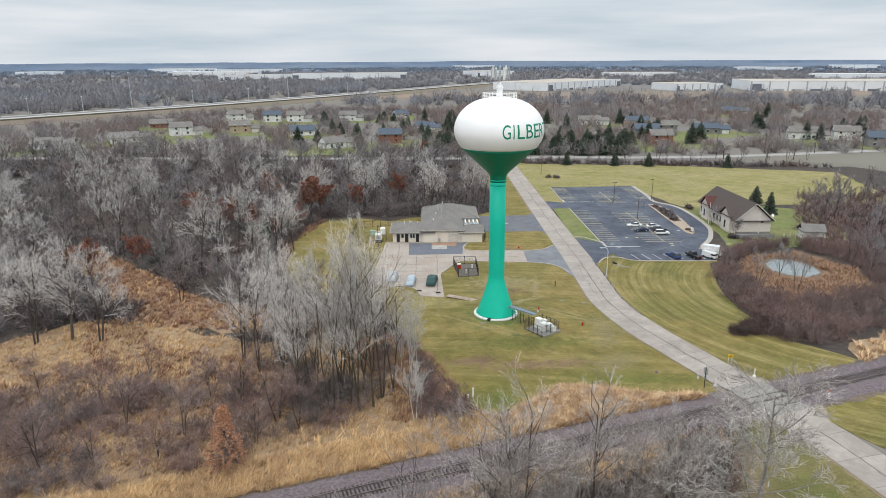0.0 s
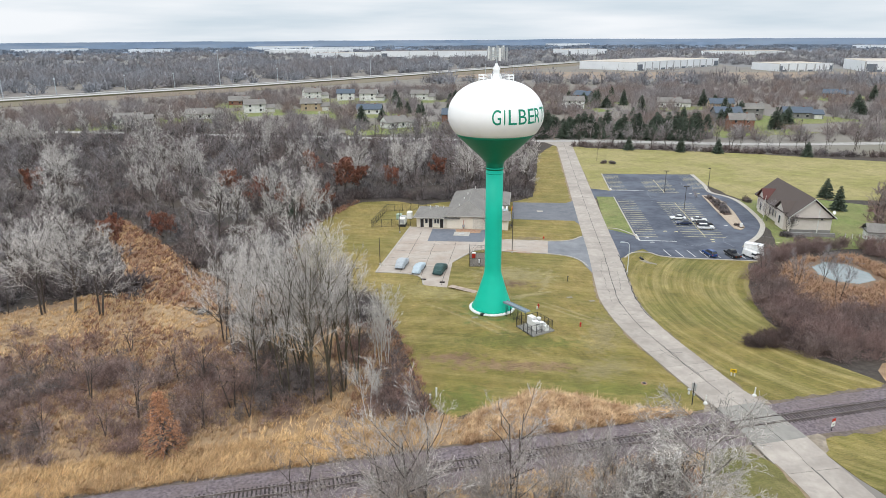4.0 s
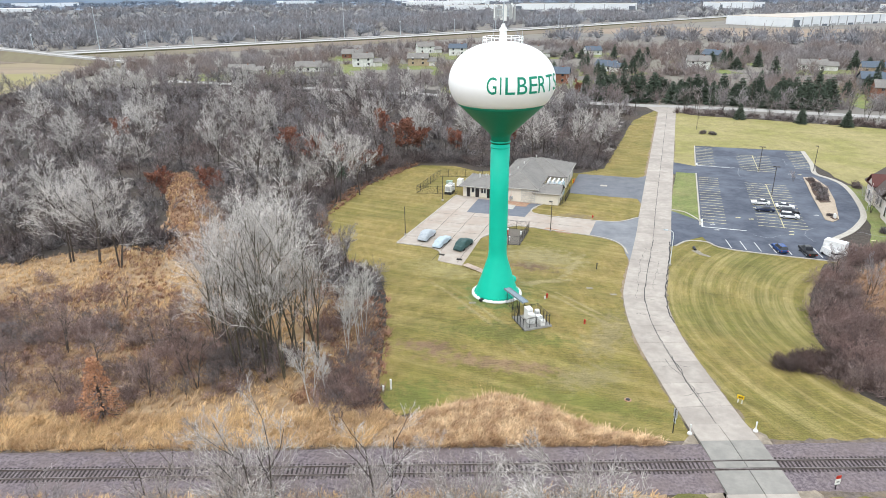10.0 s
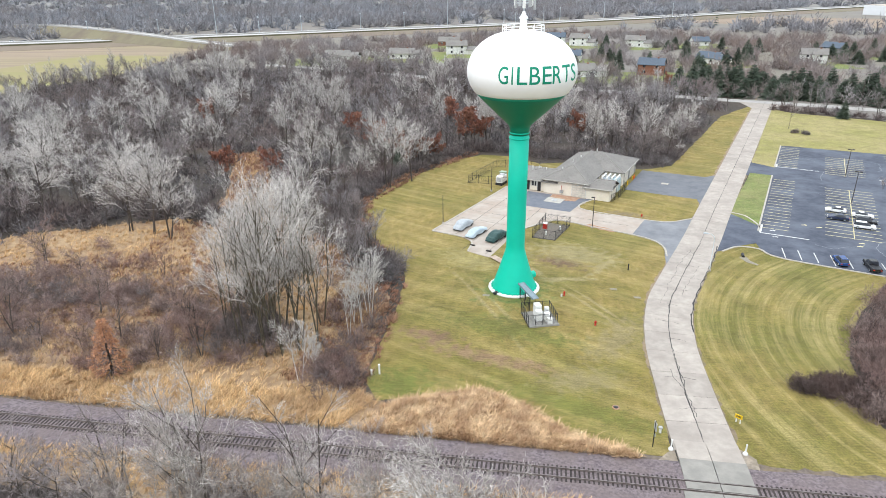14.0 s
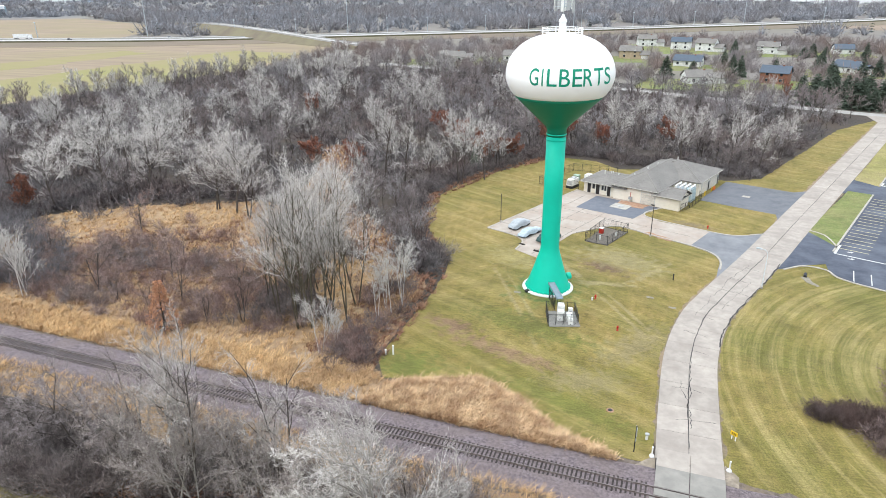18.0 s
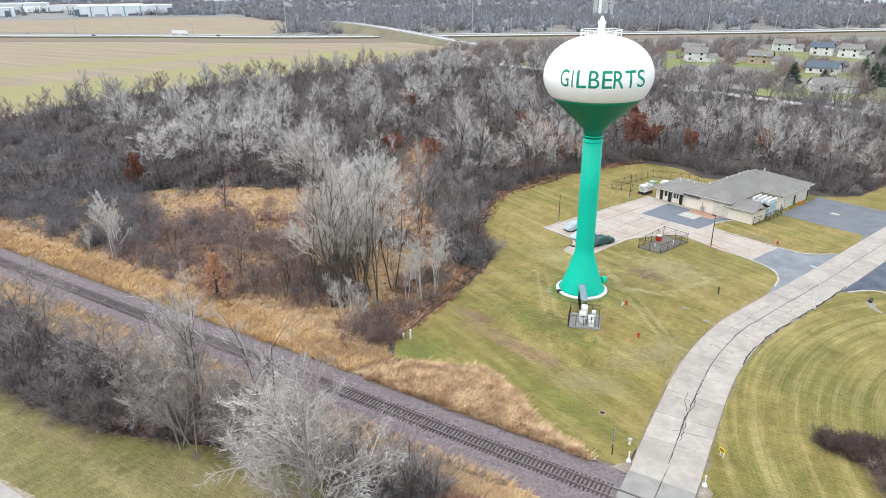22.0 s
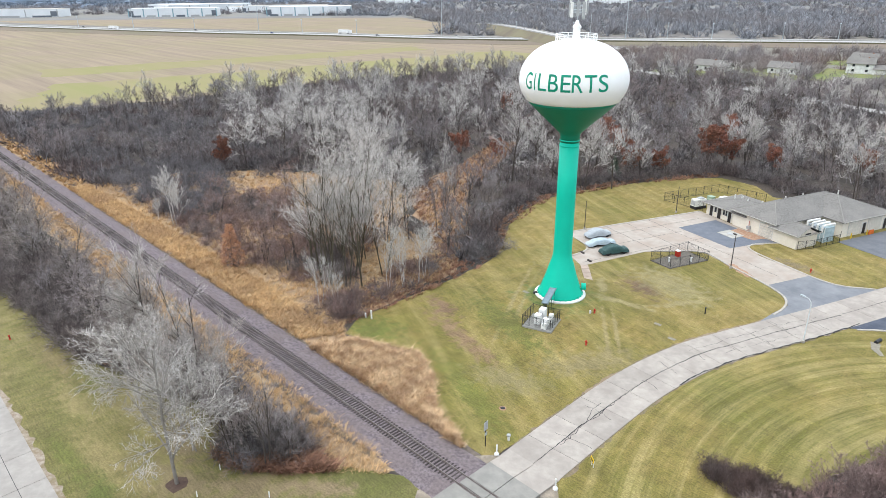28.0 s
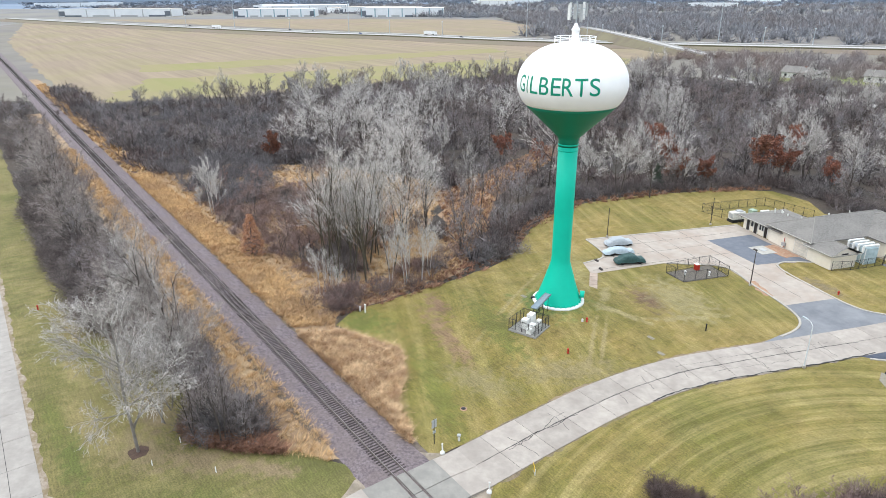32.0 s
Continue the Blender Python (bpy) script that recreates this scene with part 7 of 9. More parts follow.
for i, p in enumerate(OVER):
    d = min(1.0, max(0.0, 1 - abs((p - Vector((-352, 560, 0))).length - 0) / 330))
    z = 0.1 + 7.5 * (d * d * (3 - 2 * d))
    t = (OVER[min(i + 1, len(OVER) - 1)] - OVER[max(i - 1, 0)]).normalized()
    nn = Vector((-t.y, t.x, 0))
    row = [bm.verts.new((*(p + nn * k)[:2], zz)) for k, zz in ((-5 - 1.6 * z, -0.3), (-5, z), (5, z), (5 + 1.6 * z, -0.3))]
    if prev:
        for k in range(3):
            bm.faces.new((prev[k], row[k], row[k + 1], prev[k + 1]))
    prev = row
bmesh.ops.recalc_face_normals(bm, faces=bm.faces)
ov = part("overpass_embankment", bm, mat("brown_embankment", (0.14, 0.115, 0.085), (0.18, 0.16, 0.1), 0.05, bump=0))
tagged(ov, "brown embankment carrying a road over the highway", "embankment", kind="structure")
bm = bmesh.new()
prev = None
for i, p in enumerate(OVER):
    d = min(1.0, max(0.0, 1 - (p - Vector((-352, 560, 0))).length / 330))
    z = 0.35 + 7.5 * (d * d * (3 - 2 * d))
    t = (OVER[min(i + 1, len(OVER) - 1)] - OVER[max(i - 1, 0)]).normalized()
    nn = Vector((-t.y, t.x, 0))
    row = [bm.verts.new((*(p + nn * k)[:2], zz)) for k, zz in ((-4.6, z - 0.5), (-4.6, z + 0.8), (-4.3, z + 0.8), (-4.3, z), (4.3, z), (4.3, z + 0.8), (4.6, z + 0.8), (4.6, z - 0.5))]
    if prev:
        for k in range(7):
            bm.faces.new((prev[k], row[k], row[k + 1], prev[k + 1]))
    prev = row
bmesh.ops.recalc_face_normals(bm, faces=bm.faces)
part("bridge_deck", bm, M_HWY, ov, "pale concrete roadway and parapets")


def high_mast(x, y, h, label="tall slender highway lighting mast"):
    o = thing("light_mast", x, y, 0, 0, label, "light mast", "masts along the highway")
    part("pole", R((0, 0, -0.2), (0, 0, h), 0.45, 0.22, n=6), M_GALV, o)
    part("crown", R((0, 0, h - 0.5), (0, 0, h + 0.4), 0.9, 0.6, n=8), M_GALV, o)


for x, y, h in ((-251, 600, 34), (-57, 730, 34), (112, 855, 34), (-420, 520, 34), (-620, 420, 34), (-800, 345, 34), (-340, 545, 14), (-290, 570, 14), (-180, 628, 14), (-135, 672, 14), (0, 762, 14), (60, 800, 14), (-500, 470, 14), (-700, 380, 14), (-560, 440, 14), (-900, 310, 14), (200, 915, 14), (-215, 612, 14), (-95, 690, 14)):
    high_mast(x, y, h, "tall slender highway lighting mast" if h > 20 else "grey highway lamp pole with arm")
for k, (s, off, L, m) in enumerate(((640, -8, 16, M_CARW), (760, 8, 5, M_CARK), (800, 6, 5, M_CARW), (880, -9, 5, M_CARB), (960, 8, 17, M_CARW), (1010, -7, 5, M_CARK), (1090, 9, 5, M_CARW), (1190, -8, 16, M_CARW), (560, 8, 5, M_CARK), (1300, 7, 5, M_CARW))):
    ch_ = [0.0]
    for a, b in zip(HWY, HWY[1:]):
        ch_.append(ch_[-1] + (b - a).length)
    p, d = at_len(HWY, ch_, s)
    q = p + Vector((-d.y, d.x, 0)) * off
    rz = math.degrees(math.atan2(d.y, d.x))
    if L > 10:
        o = thing("semi_truck", q.x, q.y, 1.3, rz, "white semi trailer truck on the highway", "truck", "vehicles on the highway")
        part("trailer", B(-8, 5, -1.3, 1.3, 1.1, 4.1, taper=0.05), m, o)
        part("cab", B(5.4, 8, -1.2, 1.2, 0.6, 3.6, taper=0.2), M_CARB if k % 2 else M_CARW, o)
        for wx in (-6.5, -5.2, 3.5, 7.0):
            for sd in (-1, 1):
                part("wheel", R((wx, sd * 0.9, 0.5), (wx, sd * 1.25, 0.5), 0.5, n=8), M_TYRE, o)
    else:
        o = car(q.x, q.y, rz, m, "car on the highway", "suv", "vehicles on the highway")
        o.location.z = 1.3


def warehouse(x, y, rz, w, d, h, label, bays=10, dark=True, roof=None):
    o = thing("warehouse", x, y, 0, rz, label, "warehouse", "warehouses")
    part("wall", B(-w / 2, w / 2, -d / 2, d / 2, -0.5, h), M_WARE, o)
    part("roof", B(-w / 2 + 0.5, w / 2 - 0.5, -d / 2 + 0.5, d / 2 - 0.5, h, h + 0.4), roof or M_WARE_ROOF, o)
    part("parapet", B(-w / 2 - 0.2, w / 2 + 0.2, -d / 2 - 0.2, -d / 2 + 0.4, h, h + 0.9), M_WARE, o)
    for i in range(bays + 1):
        xx = -w / 2 + w * i / bays
        part("pilaster", B(xx - 0.9, xx + 0.9, -d / 2 - 0.35, -d / 2 - 0.05, 0, h), M_GREYMETAL if dark else M_WARE_BLUE, o)
    for i in range(bays):
        xx = -w / 2 + w * (i + 0.5) / bays
        part("dock_door", B(xx - w / bays * 0.3, xx + w / bays * 0.3, -d / 2 - 0.2, -d / 2 - 0.04, 0, h * 0.22), M_WARE_DARK if i % 3 == 0 else M_GREYMETAL, o)
    for s in (-1, 1):
        part("corner_glazing", B(s * (w / 2 - w * 0.03) - w * 0.025, s * (w / 2 - w * 0.03) + w * 0.025, -d / 2 - 0.4, -d / 2 - 0.06, h * 0.1, h * 0.75), M_WARE_DARK, o)
    return o


warehouse(548, 945, 27, 212, 100, 11, "long white warehouse with grey panels and tan roof", 12)
warehouse(677, 803, -8, 72, 70, 9.5, "white warehouse with tan flat roof", 6)
warehouse(860, 720, -30, 240, 110, 13, "long white warehouse with blue-grey panels", 10)
warehouse(-1175, 560, 238 - 180, 150, 70, 14, "white warehouse past the far field", 6, False, M_WARE)
warehouse(-1010, 745, 233 - 180, 150, 80, 15, "white warehouse with blue glazed corners", 6, False, M_WARE)
warehouse(-1500, 760, 55, 220, 90, 14, "white distant warehouse with flat roof", 6, True, M_WARE)
rngW = random.Random(77)
for i in range(44):
    a = radians(rngW.uniform(-42, 168))
    rr = rngW.uniform(1500, 3500)
    x, y = 60 + rr * math.sin(a - 0.9), rr * math.cos(a - 0.9)
    if y < 300:
        continue
    warehouse(x, y, -math.degrees(a - 0.9) + rngW.uniform(-25, 25), rngW.uniform(90, 260), rngW.uniform(60, 110), rngW.uniform(9, 15), "far white industrial building near the horizon", 4, True, M_WARE if rngW.random() < 0.5 else M_WARE_ROOF)


def house(x, y, rz, w, d, h, wall, roof, label, garage=True):
    o = thing("house", x, y, 0, rz, label, "house", "houses of the village")
    part("wall", B(-w / 2, w / 2, -d / 2, d / 2, -0.2, h), wall, o)
    part("roof", roof_block(-w / 2 - 0.5, w / 2 + 0.5, -d / 2 - 0.6, d / 2 + 0.6, h + 0.05, h + d * 0.36, "x", (False, False)), roof, o)
    for s in (-1, 1):
        bm = bmesh.new()
        vs = [bm.verts.new(p) for p in ((s * (w / 2 + 0.0), -d / 2, h), (s * (w / 2 + 0.0), d / 2, h), (s * (w / 2 + 0.0), 0, h + d * 0.33))]
        bm.faces.new(vs)
        bm.faces.new([bm.verts.new((v.co.x - s * 0.2, v.co.y, v.co.z)) for v in vs][::-1])
        part("gable", bm, wall, o)
    n = max(2, int(w / 4.4))
    for st in range(2 if h > 4 else 1):
        for i in range(n):
            xx = -w / 2 + w * (i + 0.5) / n
            win = part("window", B(xx - 0.6, xx + 0.6, -d / 2 - 0.06, -d / 2 + 0.02, 1.0 + st * 2.7, 2.3 + st * 2.7), M_GLASS, o)
            part("frame", B(xx - 0.75, xx + 0.75, -d / 2 - 0.1, -d / 2 - 0.06, 2.3 + st * 2.7, 2.45 + st * 2.7), M_TRIM, win)
    if garage:
        part("garage", B(w / 2 - 0.2, w / 2 + 5.5, -d / 2 - 1, d / 2 - 1, -0.2, 2.7), wall, o)
        part("garage_roof", roof_block(w / 2 - 0.4, w / 2 + 6, -d / 2 - 1.5, d / 2 - 0.5, 2.75, 2.7 + d * 0.26, "x", (False, False)), roof, o)
        part("garage_door", B(w / 2 + 0.8, w / 2 + 4.8, -d / 2 - 1.06, -d / 2 - 0.98, 0, 2.2), M_TRIM, o)
    part("chimney", B(w * 0.2, w * 0.2 + 0.8, -0.4, 0.4, h, h + d * 0.3 + 0.8), M_BRICK, o)
    return o


HS = [(-9, 448, 10, 5.2, 0, 0), (27, 451, -5, 4.6, 1, 0), (62, 419, -12, 3, 0, 1), (-39, 420, 5, 3, 0, 0), (72, 512, -20, 5.2, 0, 0), (55, 520, -5, 5.2, 0, 1), (30, 540, 15, 5, 0, 0), (110, 505, -15, 4.5, 0, 0), (274, 341, -25, 5, 2, 0), (297, 331, -25, 3.2, 2, 1), (262, 408, -20, 3, 0, 0), (290, 392, -20, 3, 1, 1), (343, 272, -40, 5, 0, 0), (325, 285, -35, 4, 0, 0), (-22, 505, 0, 3, 3, 0), (-75, 405, 0, 3, 0, 0)]
walls = (M_HOUSE_W, M_HOUSE_T, M_HOUSE_G, M_BRICK)
roofs = (M_SHINGLE, mat("slate_blue_roof", (0.1, 0.125, 0.16), None, 2))
names = ("white sided", "tan sided", "dark grey sided", "red brick")
for i, (x, y, rz, h, wi, ri) in enumerate(HS):
    house(x, y, rz, 13 if h > 4 else 15, 8.5, h, walls[wi], roofs[ri], names[wi] + (" two storey" if h > 4 else " single storey") + " house among bare trees", i % 3 != 2)
for i in range(11):
    x, y = W(rngW.uniform(-60, 330), rngW.uniform(335, 560))
    wi = rngW.choice((0, 0, 0, 1, 2, 3))
    HS.append((x, y))
    house(x, y, rngW.uniform(-60, 30), rngW.uniform(11, 15), 8.5, rngW.choice((3, 3, 5)), walls[wi], roofs[rngW.randrange(2)], names[wi] + " house among bare trees", rngW.random() < 0.5)
for i, (x, y, *_) in enumerate(HS):
    k, d = rngW.uniform(14, 30), rngW.uniform(8, 14)
    sheet("garden_lawn", [(x - k, y - 26), (x + k, y - 22), (x + k * 0.8, y + d), (x - k, y + d)], -0.015 + i * 0.0008, M_GREEN, "green garden lawn beside a house", "lawn", 6, 2.5, seed=i)
for i in range(18):
    x, y = W(-150 + i * 24, 316 + (i % 2))
    o = thing("utility_pole", x, y, 0, GRID, "brown timber utility pole along the road", "utility pole", "utility poles")
    part("pole", R((0, 0, -0.2), (0, 0, 10), 0.16, 0.11), M_BARK, o)
    part("cross_arm", B(-0.06, 0.06, -1.1, 1.1, 9.2, 9.35), M_BARK, o)
bm = bmesh.new()
prev = None
for i in range(90):
    a = radians(-105 + 210 * i / 89)
    row = [bm.verts.new((60 + r * math.sin(a), r * math.cos(a), -0.04)) for r in (1150 + 120 * math.sin(i * 2.3), 2700)]
    if prev:
        bm.faces.new((prev[0], prev[1], row[1], row[0]))
    prev = row
bmesh.ops.recalc_face_normals(bm, faces=bm.faces)
tagged(part("backdrop_country", bm, M_HAZE), "grey-brown farmland far off, haze tinted into its colour", "farmland", kind="structure")
# country below the horizon, haze painted in as blue, and wooded ridges on it
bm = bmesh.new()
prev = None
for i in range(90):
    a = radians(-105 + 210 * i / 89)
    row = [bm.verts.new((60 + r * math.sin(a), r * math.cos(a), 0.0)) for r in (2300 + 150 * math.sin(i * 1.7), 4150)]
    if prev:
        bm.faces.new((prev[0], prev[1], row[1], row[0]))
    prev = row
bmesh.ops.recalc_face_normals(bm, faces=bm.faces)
tagged(part("backdrop_plain", bm, M_HILL), "wooded plain far off, haze-blue put into its colour", "plain", kind="structure")
# wooded ridges at the horizon, in the same haze-tinted blue
rngH = random.Random(9)
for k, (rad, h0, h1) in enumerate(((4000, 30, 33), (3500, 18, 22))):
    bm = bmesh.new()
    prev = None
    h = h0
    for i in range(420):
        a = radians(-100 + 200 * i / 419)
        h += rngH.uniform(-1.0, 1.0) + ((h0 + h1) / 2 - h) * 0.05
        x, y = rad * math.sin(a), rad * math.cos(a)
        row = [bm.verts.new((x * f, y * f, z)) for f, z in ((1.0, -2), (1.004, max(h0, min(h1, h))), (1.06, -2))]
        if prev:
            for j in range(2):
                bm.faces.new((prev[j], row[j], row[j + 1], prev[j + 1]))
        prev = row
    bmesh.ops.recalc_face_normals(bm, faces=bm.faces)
    tagged(part("backdrop_ridge", bm, M_HILL), "wooded ridge along the horizon, haze-blue put into its colour", "ridge", kind="structure")

# ---- vegetation ----
def plant(name, wood, boughs, fine, m_wood, m_fine, label, category, at, rz, extra=None):
    """One tree as a thing: trunk with limbs, and crown."""
    o = thing(name, *at, rz=rz, label=label, category=category)
    V, T = tubes(wood, 5)
    part("trunk", tri_mesh("trunk", V, T, m_wood), None, o)
    V, T = tubes(fine, 1)
    if boughs is not None:
        V, T = merge((V, T), tubes(boughs, 3))
    part("crown", tri_mesh("crown", V, T, m_fine), None, o)
    if extra is not None:
        part("foliage", tri_mesh("foliage", *extra[0], extra[1]), None, o)
    return o


rngT = np.random.default_rng(42)
COTTON = [bare_tree(100 + i, 20, 0.3, 1 + i % 2, OVAL if i % 2 == 0 else ((7, 0.66, 0.46),) + OVAL[1:], 0.11, 0.0175, 1.0, 0.14) for i in range(4)]
BROAD = [bare_tree(200 + i, 18, 0.24, 1 + i % 2, ((12, 0.86, 0.54),) + OVAL[1:] if i % 2 == 0 else ((7, 0.82, 0.54),) + OVAL[1:], 0.09, 0.0175, 1.1, 0.17) for i in range(4)]
TALL = [bare_tree(300 + i, 25, 0.24, 2, ((8, 0.66, 0.36), (5, 0.6, 0.52), (5, 0.65, 0.52), (4, 0.66, 0.6), (1, 0.6, 0.7)), 0.1, 0.0165, 0.68, 0.13) for i in range(4)]
THIN = [bare_tree(340 + i, 25, 0.34, 2, ((7, 0.55, 0.3), (5, 0.6, 0.5), (4, 0.62, 0.52), (3, 0.62, 0.62)), 0.12, 0.016, 0.7, 0.1) for i in range(3)]
SILVER = [bare_tree(350 + i, 16, 0.24, 2, ((7, 0.75, 0.46), (5, 0.62, 0.52), (5, 0.65, 0.5), (4, 0.68, 0.6), (2, 0.6, 0.65)), 0.07, 0.018, 0.85, 0.24) for i in range(4)]
DENSE = [bare_tree(365, 16, 0.13, 1, ((17, 0.85, 0.4), (6, 0.7, 0.52), (6, 0.75, 0.48), (5, 0.75, 0.58), (2, 0.6, 0.6)), 0.0, 0.0175, 0.8, 0.04)]
SMALLT = [bare_tree(400 + i, 9, 0.22, 2, ((7, 0.55, 0.42), (5, 0.5, 0.52), (4, 0.55, 0.52), (4, 0.6, 0.6), (2, 0.6, 0.6)), 0.16, 0.012, 0.8, 0.18) for i in range(3)]
BIRCH = [bare_tree(500 + i, 12, 0.35, 2, ((10, 0.6, 0.26), (4, 0.58, 0.52), (4, 0.6, 0.55), (4, 0.65, 0.6)), 0.1, 0.012, 0.6, 0.12) for i in range(2)]
CRAB = [bare_tree(600 + i, 8, 0.22, 2, ((6, 0.9, 0.6), (5, 0.65, 0.52), (4, 0.7, 0.52), (5, 0.7, 0.6), (2, 0.6, 0.6)), 0.1, 0.013, 1.3, 0.2) for i in range(2)]

FIRST = {}


def tree(kind, bank, x, y, h, mw, mf, label, size=None, squash=1.0):
    """A tree of a kind, at its height; later ones of a variant share the meshes of the first."""
    i = int(rngT.integers(0, len(bank)))
    key = (kind, i, mw.name, mf.name)
    base_h = {"cotton": 20, "silver": 16, "dense": 16, "broad": 18, "tall": 25, "thin": 25, "small": 9, "birch": 12, "crab": 8, "dark": 17}[kind]
    s = h / base_h
    rz = float(rngT.uniform(0, 360))
    if key not in FIRST:
        FIRST[key] = plant("tree", *bank[i], mw, mf, label, "tree", (0, 0, 0), 0)
        ob = FIRST[key]
    else:
        ob = copy_thing(FIRST[key], Matrix())
    ob.matrix_basis = Matrix.LocRotScale((x, y, 0), Euler((0, 0, radians(rz))), (s * squash, s * squash, s))
    ob["label"] = label
    ob["group"] = "bare trees"
    return ob


# tall clump over the marsh
for x, y, h in ((13.6, 78.2, 21), (17.0, 77.7, 24), (20.4, 79.2, 23), (22.4, 81.6, 20), (19.2, 77.9, 21), (14.4, 80.6, 20)):
    tree("thin", THIN, x, y, h, M_TRUNK_OLIVE, M_SILVER, "thin-crowned tall bare tree with mossy stems")
for x, y, h in ((15.0, 82.4, 23), (16.4, 80.2, 26), (18.8, 82.8, 25), (16.4, 85.4, 25), (11.6, 84.8, 20), (9.0, 81.6, 18), (8.0, 87.6, 19), (12.6, 88.6, 20), (20.6, 86.6, 21)):
    tree("tall", TALL, x, y, h, M_TRUNK_OLIVE, M_BARK_PALE, "tall grey bare cottonwood in the marsh clump")
for x, y, h in ((3.5, 99.0, 20), (7.0, 103.5, 19), (5.0, 94.0, 18), (9.0, 97.5, 20), (11.5, 101, 18)):
    tree("tall", TALL, x, y, h, M_BARK, M_BARK_PALE, "grey bare cottonwood by the marsh", squash=1.15)
tree("tall", TALL, 9.5, 113.0, 19, M_BARK, M_BARK_PALE, "slender pale bare tree in the thicket", squash=0.6)
for x, y, h in ((-23.0, 117.0, 19), (-18.4, 114.5, 18.5), (-28.5, 117.5, 18), (-44, 128, 17), (-50, 121, 18), (-55, 130, 19), (-62, 106, 16), (-58, 115, 18), (-68.7, 131, 20), (-61.5, 146, 20), (-74, 118, 17), (-80, 128, 17), (-36, 127, 16), (-88, 138, 17), (-72, 150, 18), (-118, 134, 17), (-104, 130, 15)):
    tree("broad", BROAD, x, y, h, M_BARK, M_BARK_PALE, "pale grey broad bare tree at the marsh edge")
for x, y, h in ((-2, 147, 21), (1.5, 151, 17), (15.5, 152.5, 18), (19.5, 158.5, 15), (8.5, 149, 13), (-18.6, 214, 19), (-13.5, 217, 17), (-25, 219, 17), (-51, 207, 18), (-63, 189, 17), (-48, 197, 18), (-31, 231, 19), (-70, 176, 18), (-84, 166, 17), (-95, 155, 17), (-40, 166, 17), (34, 200, 15), (47, 196, 17), (64.7, 184, 18), (76, 186, 17), (83.5, 188, 14), (90, 204, 14), (52, 206, 15), (70, 199, 15), (20, 205, 15), (58, 222, 15), (5, 238, 15), (-60, 236, 17), (-90, 220, 16), (30, 250, 14), (-110, 190, 17), (-130, 165, 16), (-105, 245, 16), (80, 240, 13)):
    tree("cotton", COTTON, x, y, h, M_BARK, M_BARK_PALE, "pale grey bare tree rising over dark woods")
for x, y, h in ((27.0, 86, 12), (27.8, 88.8, 12), (26.0, 83.5, 11), (26.8, 91, 11), (25.4, 87.6, 10)):
    tree("birch", BIRCH, x, y, h, M_WHITEBARK, M_WHITEBARK, "slim white-stemmed bare tree at the lawn edge")
for x, y, h in ((22.8, 72.6, 8.5), (24.4, 74.6, 6), (-29.8, 72, 12.5), (-31.6, 73.4, 9), (-36, 71, 6)):
    tree("small", SMALLT, x, y, h, M_BARK_PALE, M_WHITEBARK, "small whitish bare tree near the track")
for x, y, h in ((-33.5, 100.5, 9), (-21, 78.1, 9), (-12, 85, 8), (-5, 79, 8), (-40, 86, 7), (2, 84, 9), (-16, 92, 7), (6, 79, 10), (-8, 75, 6), (-15, 76, 6), (-27, 84, 6), (-30, 90, 6), (3, 74.5, 7), (-2, 88, 7), (-45, 80, 6), (8.5, 76, 8), (-24, 97, 6), (10, 90, 9), (-10, 98, 6)):
    tree("crab", CRAB, x, y, h, M_BARK, M_MARSHBUSH, "low brown bare thorn tree in the marsh")
for x, y, h in ((-62, 122, 10), (-70, 100, 9), (-80, 110, 11), (-30, 130, 12), (14, 106, 11), (20, 103, 10), (22, 112, 9), (17, 116, 11), (2, 122, 11), (-6, 130, 12), (11, 126, 12), (6, 116, 9)):
    tree("small", SMALLT, x, y, h, M_BARK, M_TWIG, "grey-brown young bare tree in the thicket")
# trees south of the track
tree("dense", DENSE, 46.5, 39.9, 20, M_LIMB, M_SILVER, "silvery bare tree beside the verge")
for x, y, h in ((24.6, 43.4, 13.5), (21.4, 46.4, 15.5), (30.0, 46.4, 13.5), (27.4, 43.4, 12.5), (40.4, 44.8, 13), (33.2, 46.2, 12), (37.8, 48.4, 12), (26.0, 48.2, 11), (18.0, 46.0, 12), (42.8, 43.6, 13), (38.6, 43.8, 12), (30.6, 49.6, 9), (18.4, 43.6, 8)):
    tree("silver", SILVER, x, y, h, M_LIMB, M_SILVER if x in (42.8, 40.4) else M_GREYTWIG, "grey bare tree between verge and railway")
for x, y, h in ((24.0, 46.2, 20.5), (22.0, 48.6, 15), (33.8, 47.1, 18.2), (47.6, 45.4, 12.0), (50.4, 47.6, 11.5), (15.0, 49.0, 14)):
    tree("tall" if h > 20 else "thin", TALL if h > 20 else THIN, x, y, h, M_BARK, M_SILVER if h > 17 else M_GREYTWIG, "thin bare tree rising from the railway thicket", squash=1.1)
for x, y, h in ((16.0, 47.0, 11), (10, 46.5, 12), (4.5, 46.5, 12), (-6, 46, 11), (-14, 48, 12), (-22, 44.5, 11), (-28, 48, 14), (-36, 45, 12), (-46, 46, 15), (-60, 45, 16), (-74, 47, 15), (-90, 46, 15), (-110, 46, 15)):
    tree("silver", SILVER, x, y, h, M_BARK, M_GREYTWIG if x < -3 else M_TWIG, "grey bare tree in the railway thicket", squash=1.2)
for x, y, h in ((48.6, 47.6, 9), (45.8, 46.4, 9), (51.6, 49.6, 7), (43.0, 48.6, 9), (46.6, 48.2, 8.5), (49.6, 49.2, 8)):
    tree("small", SMALLT, x, y, h, M_BARK, M_TWIG, "thin grey bare tree in the shrubs by the railway")
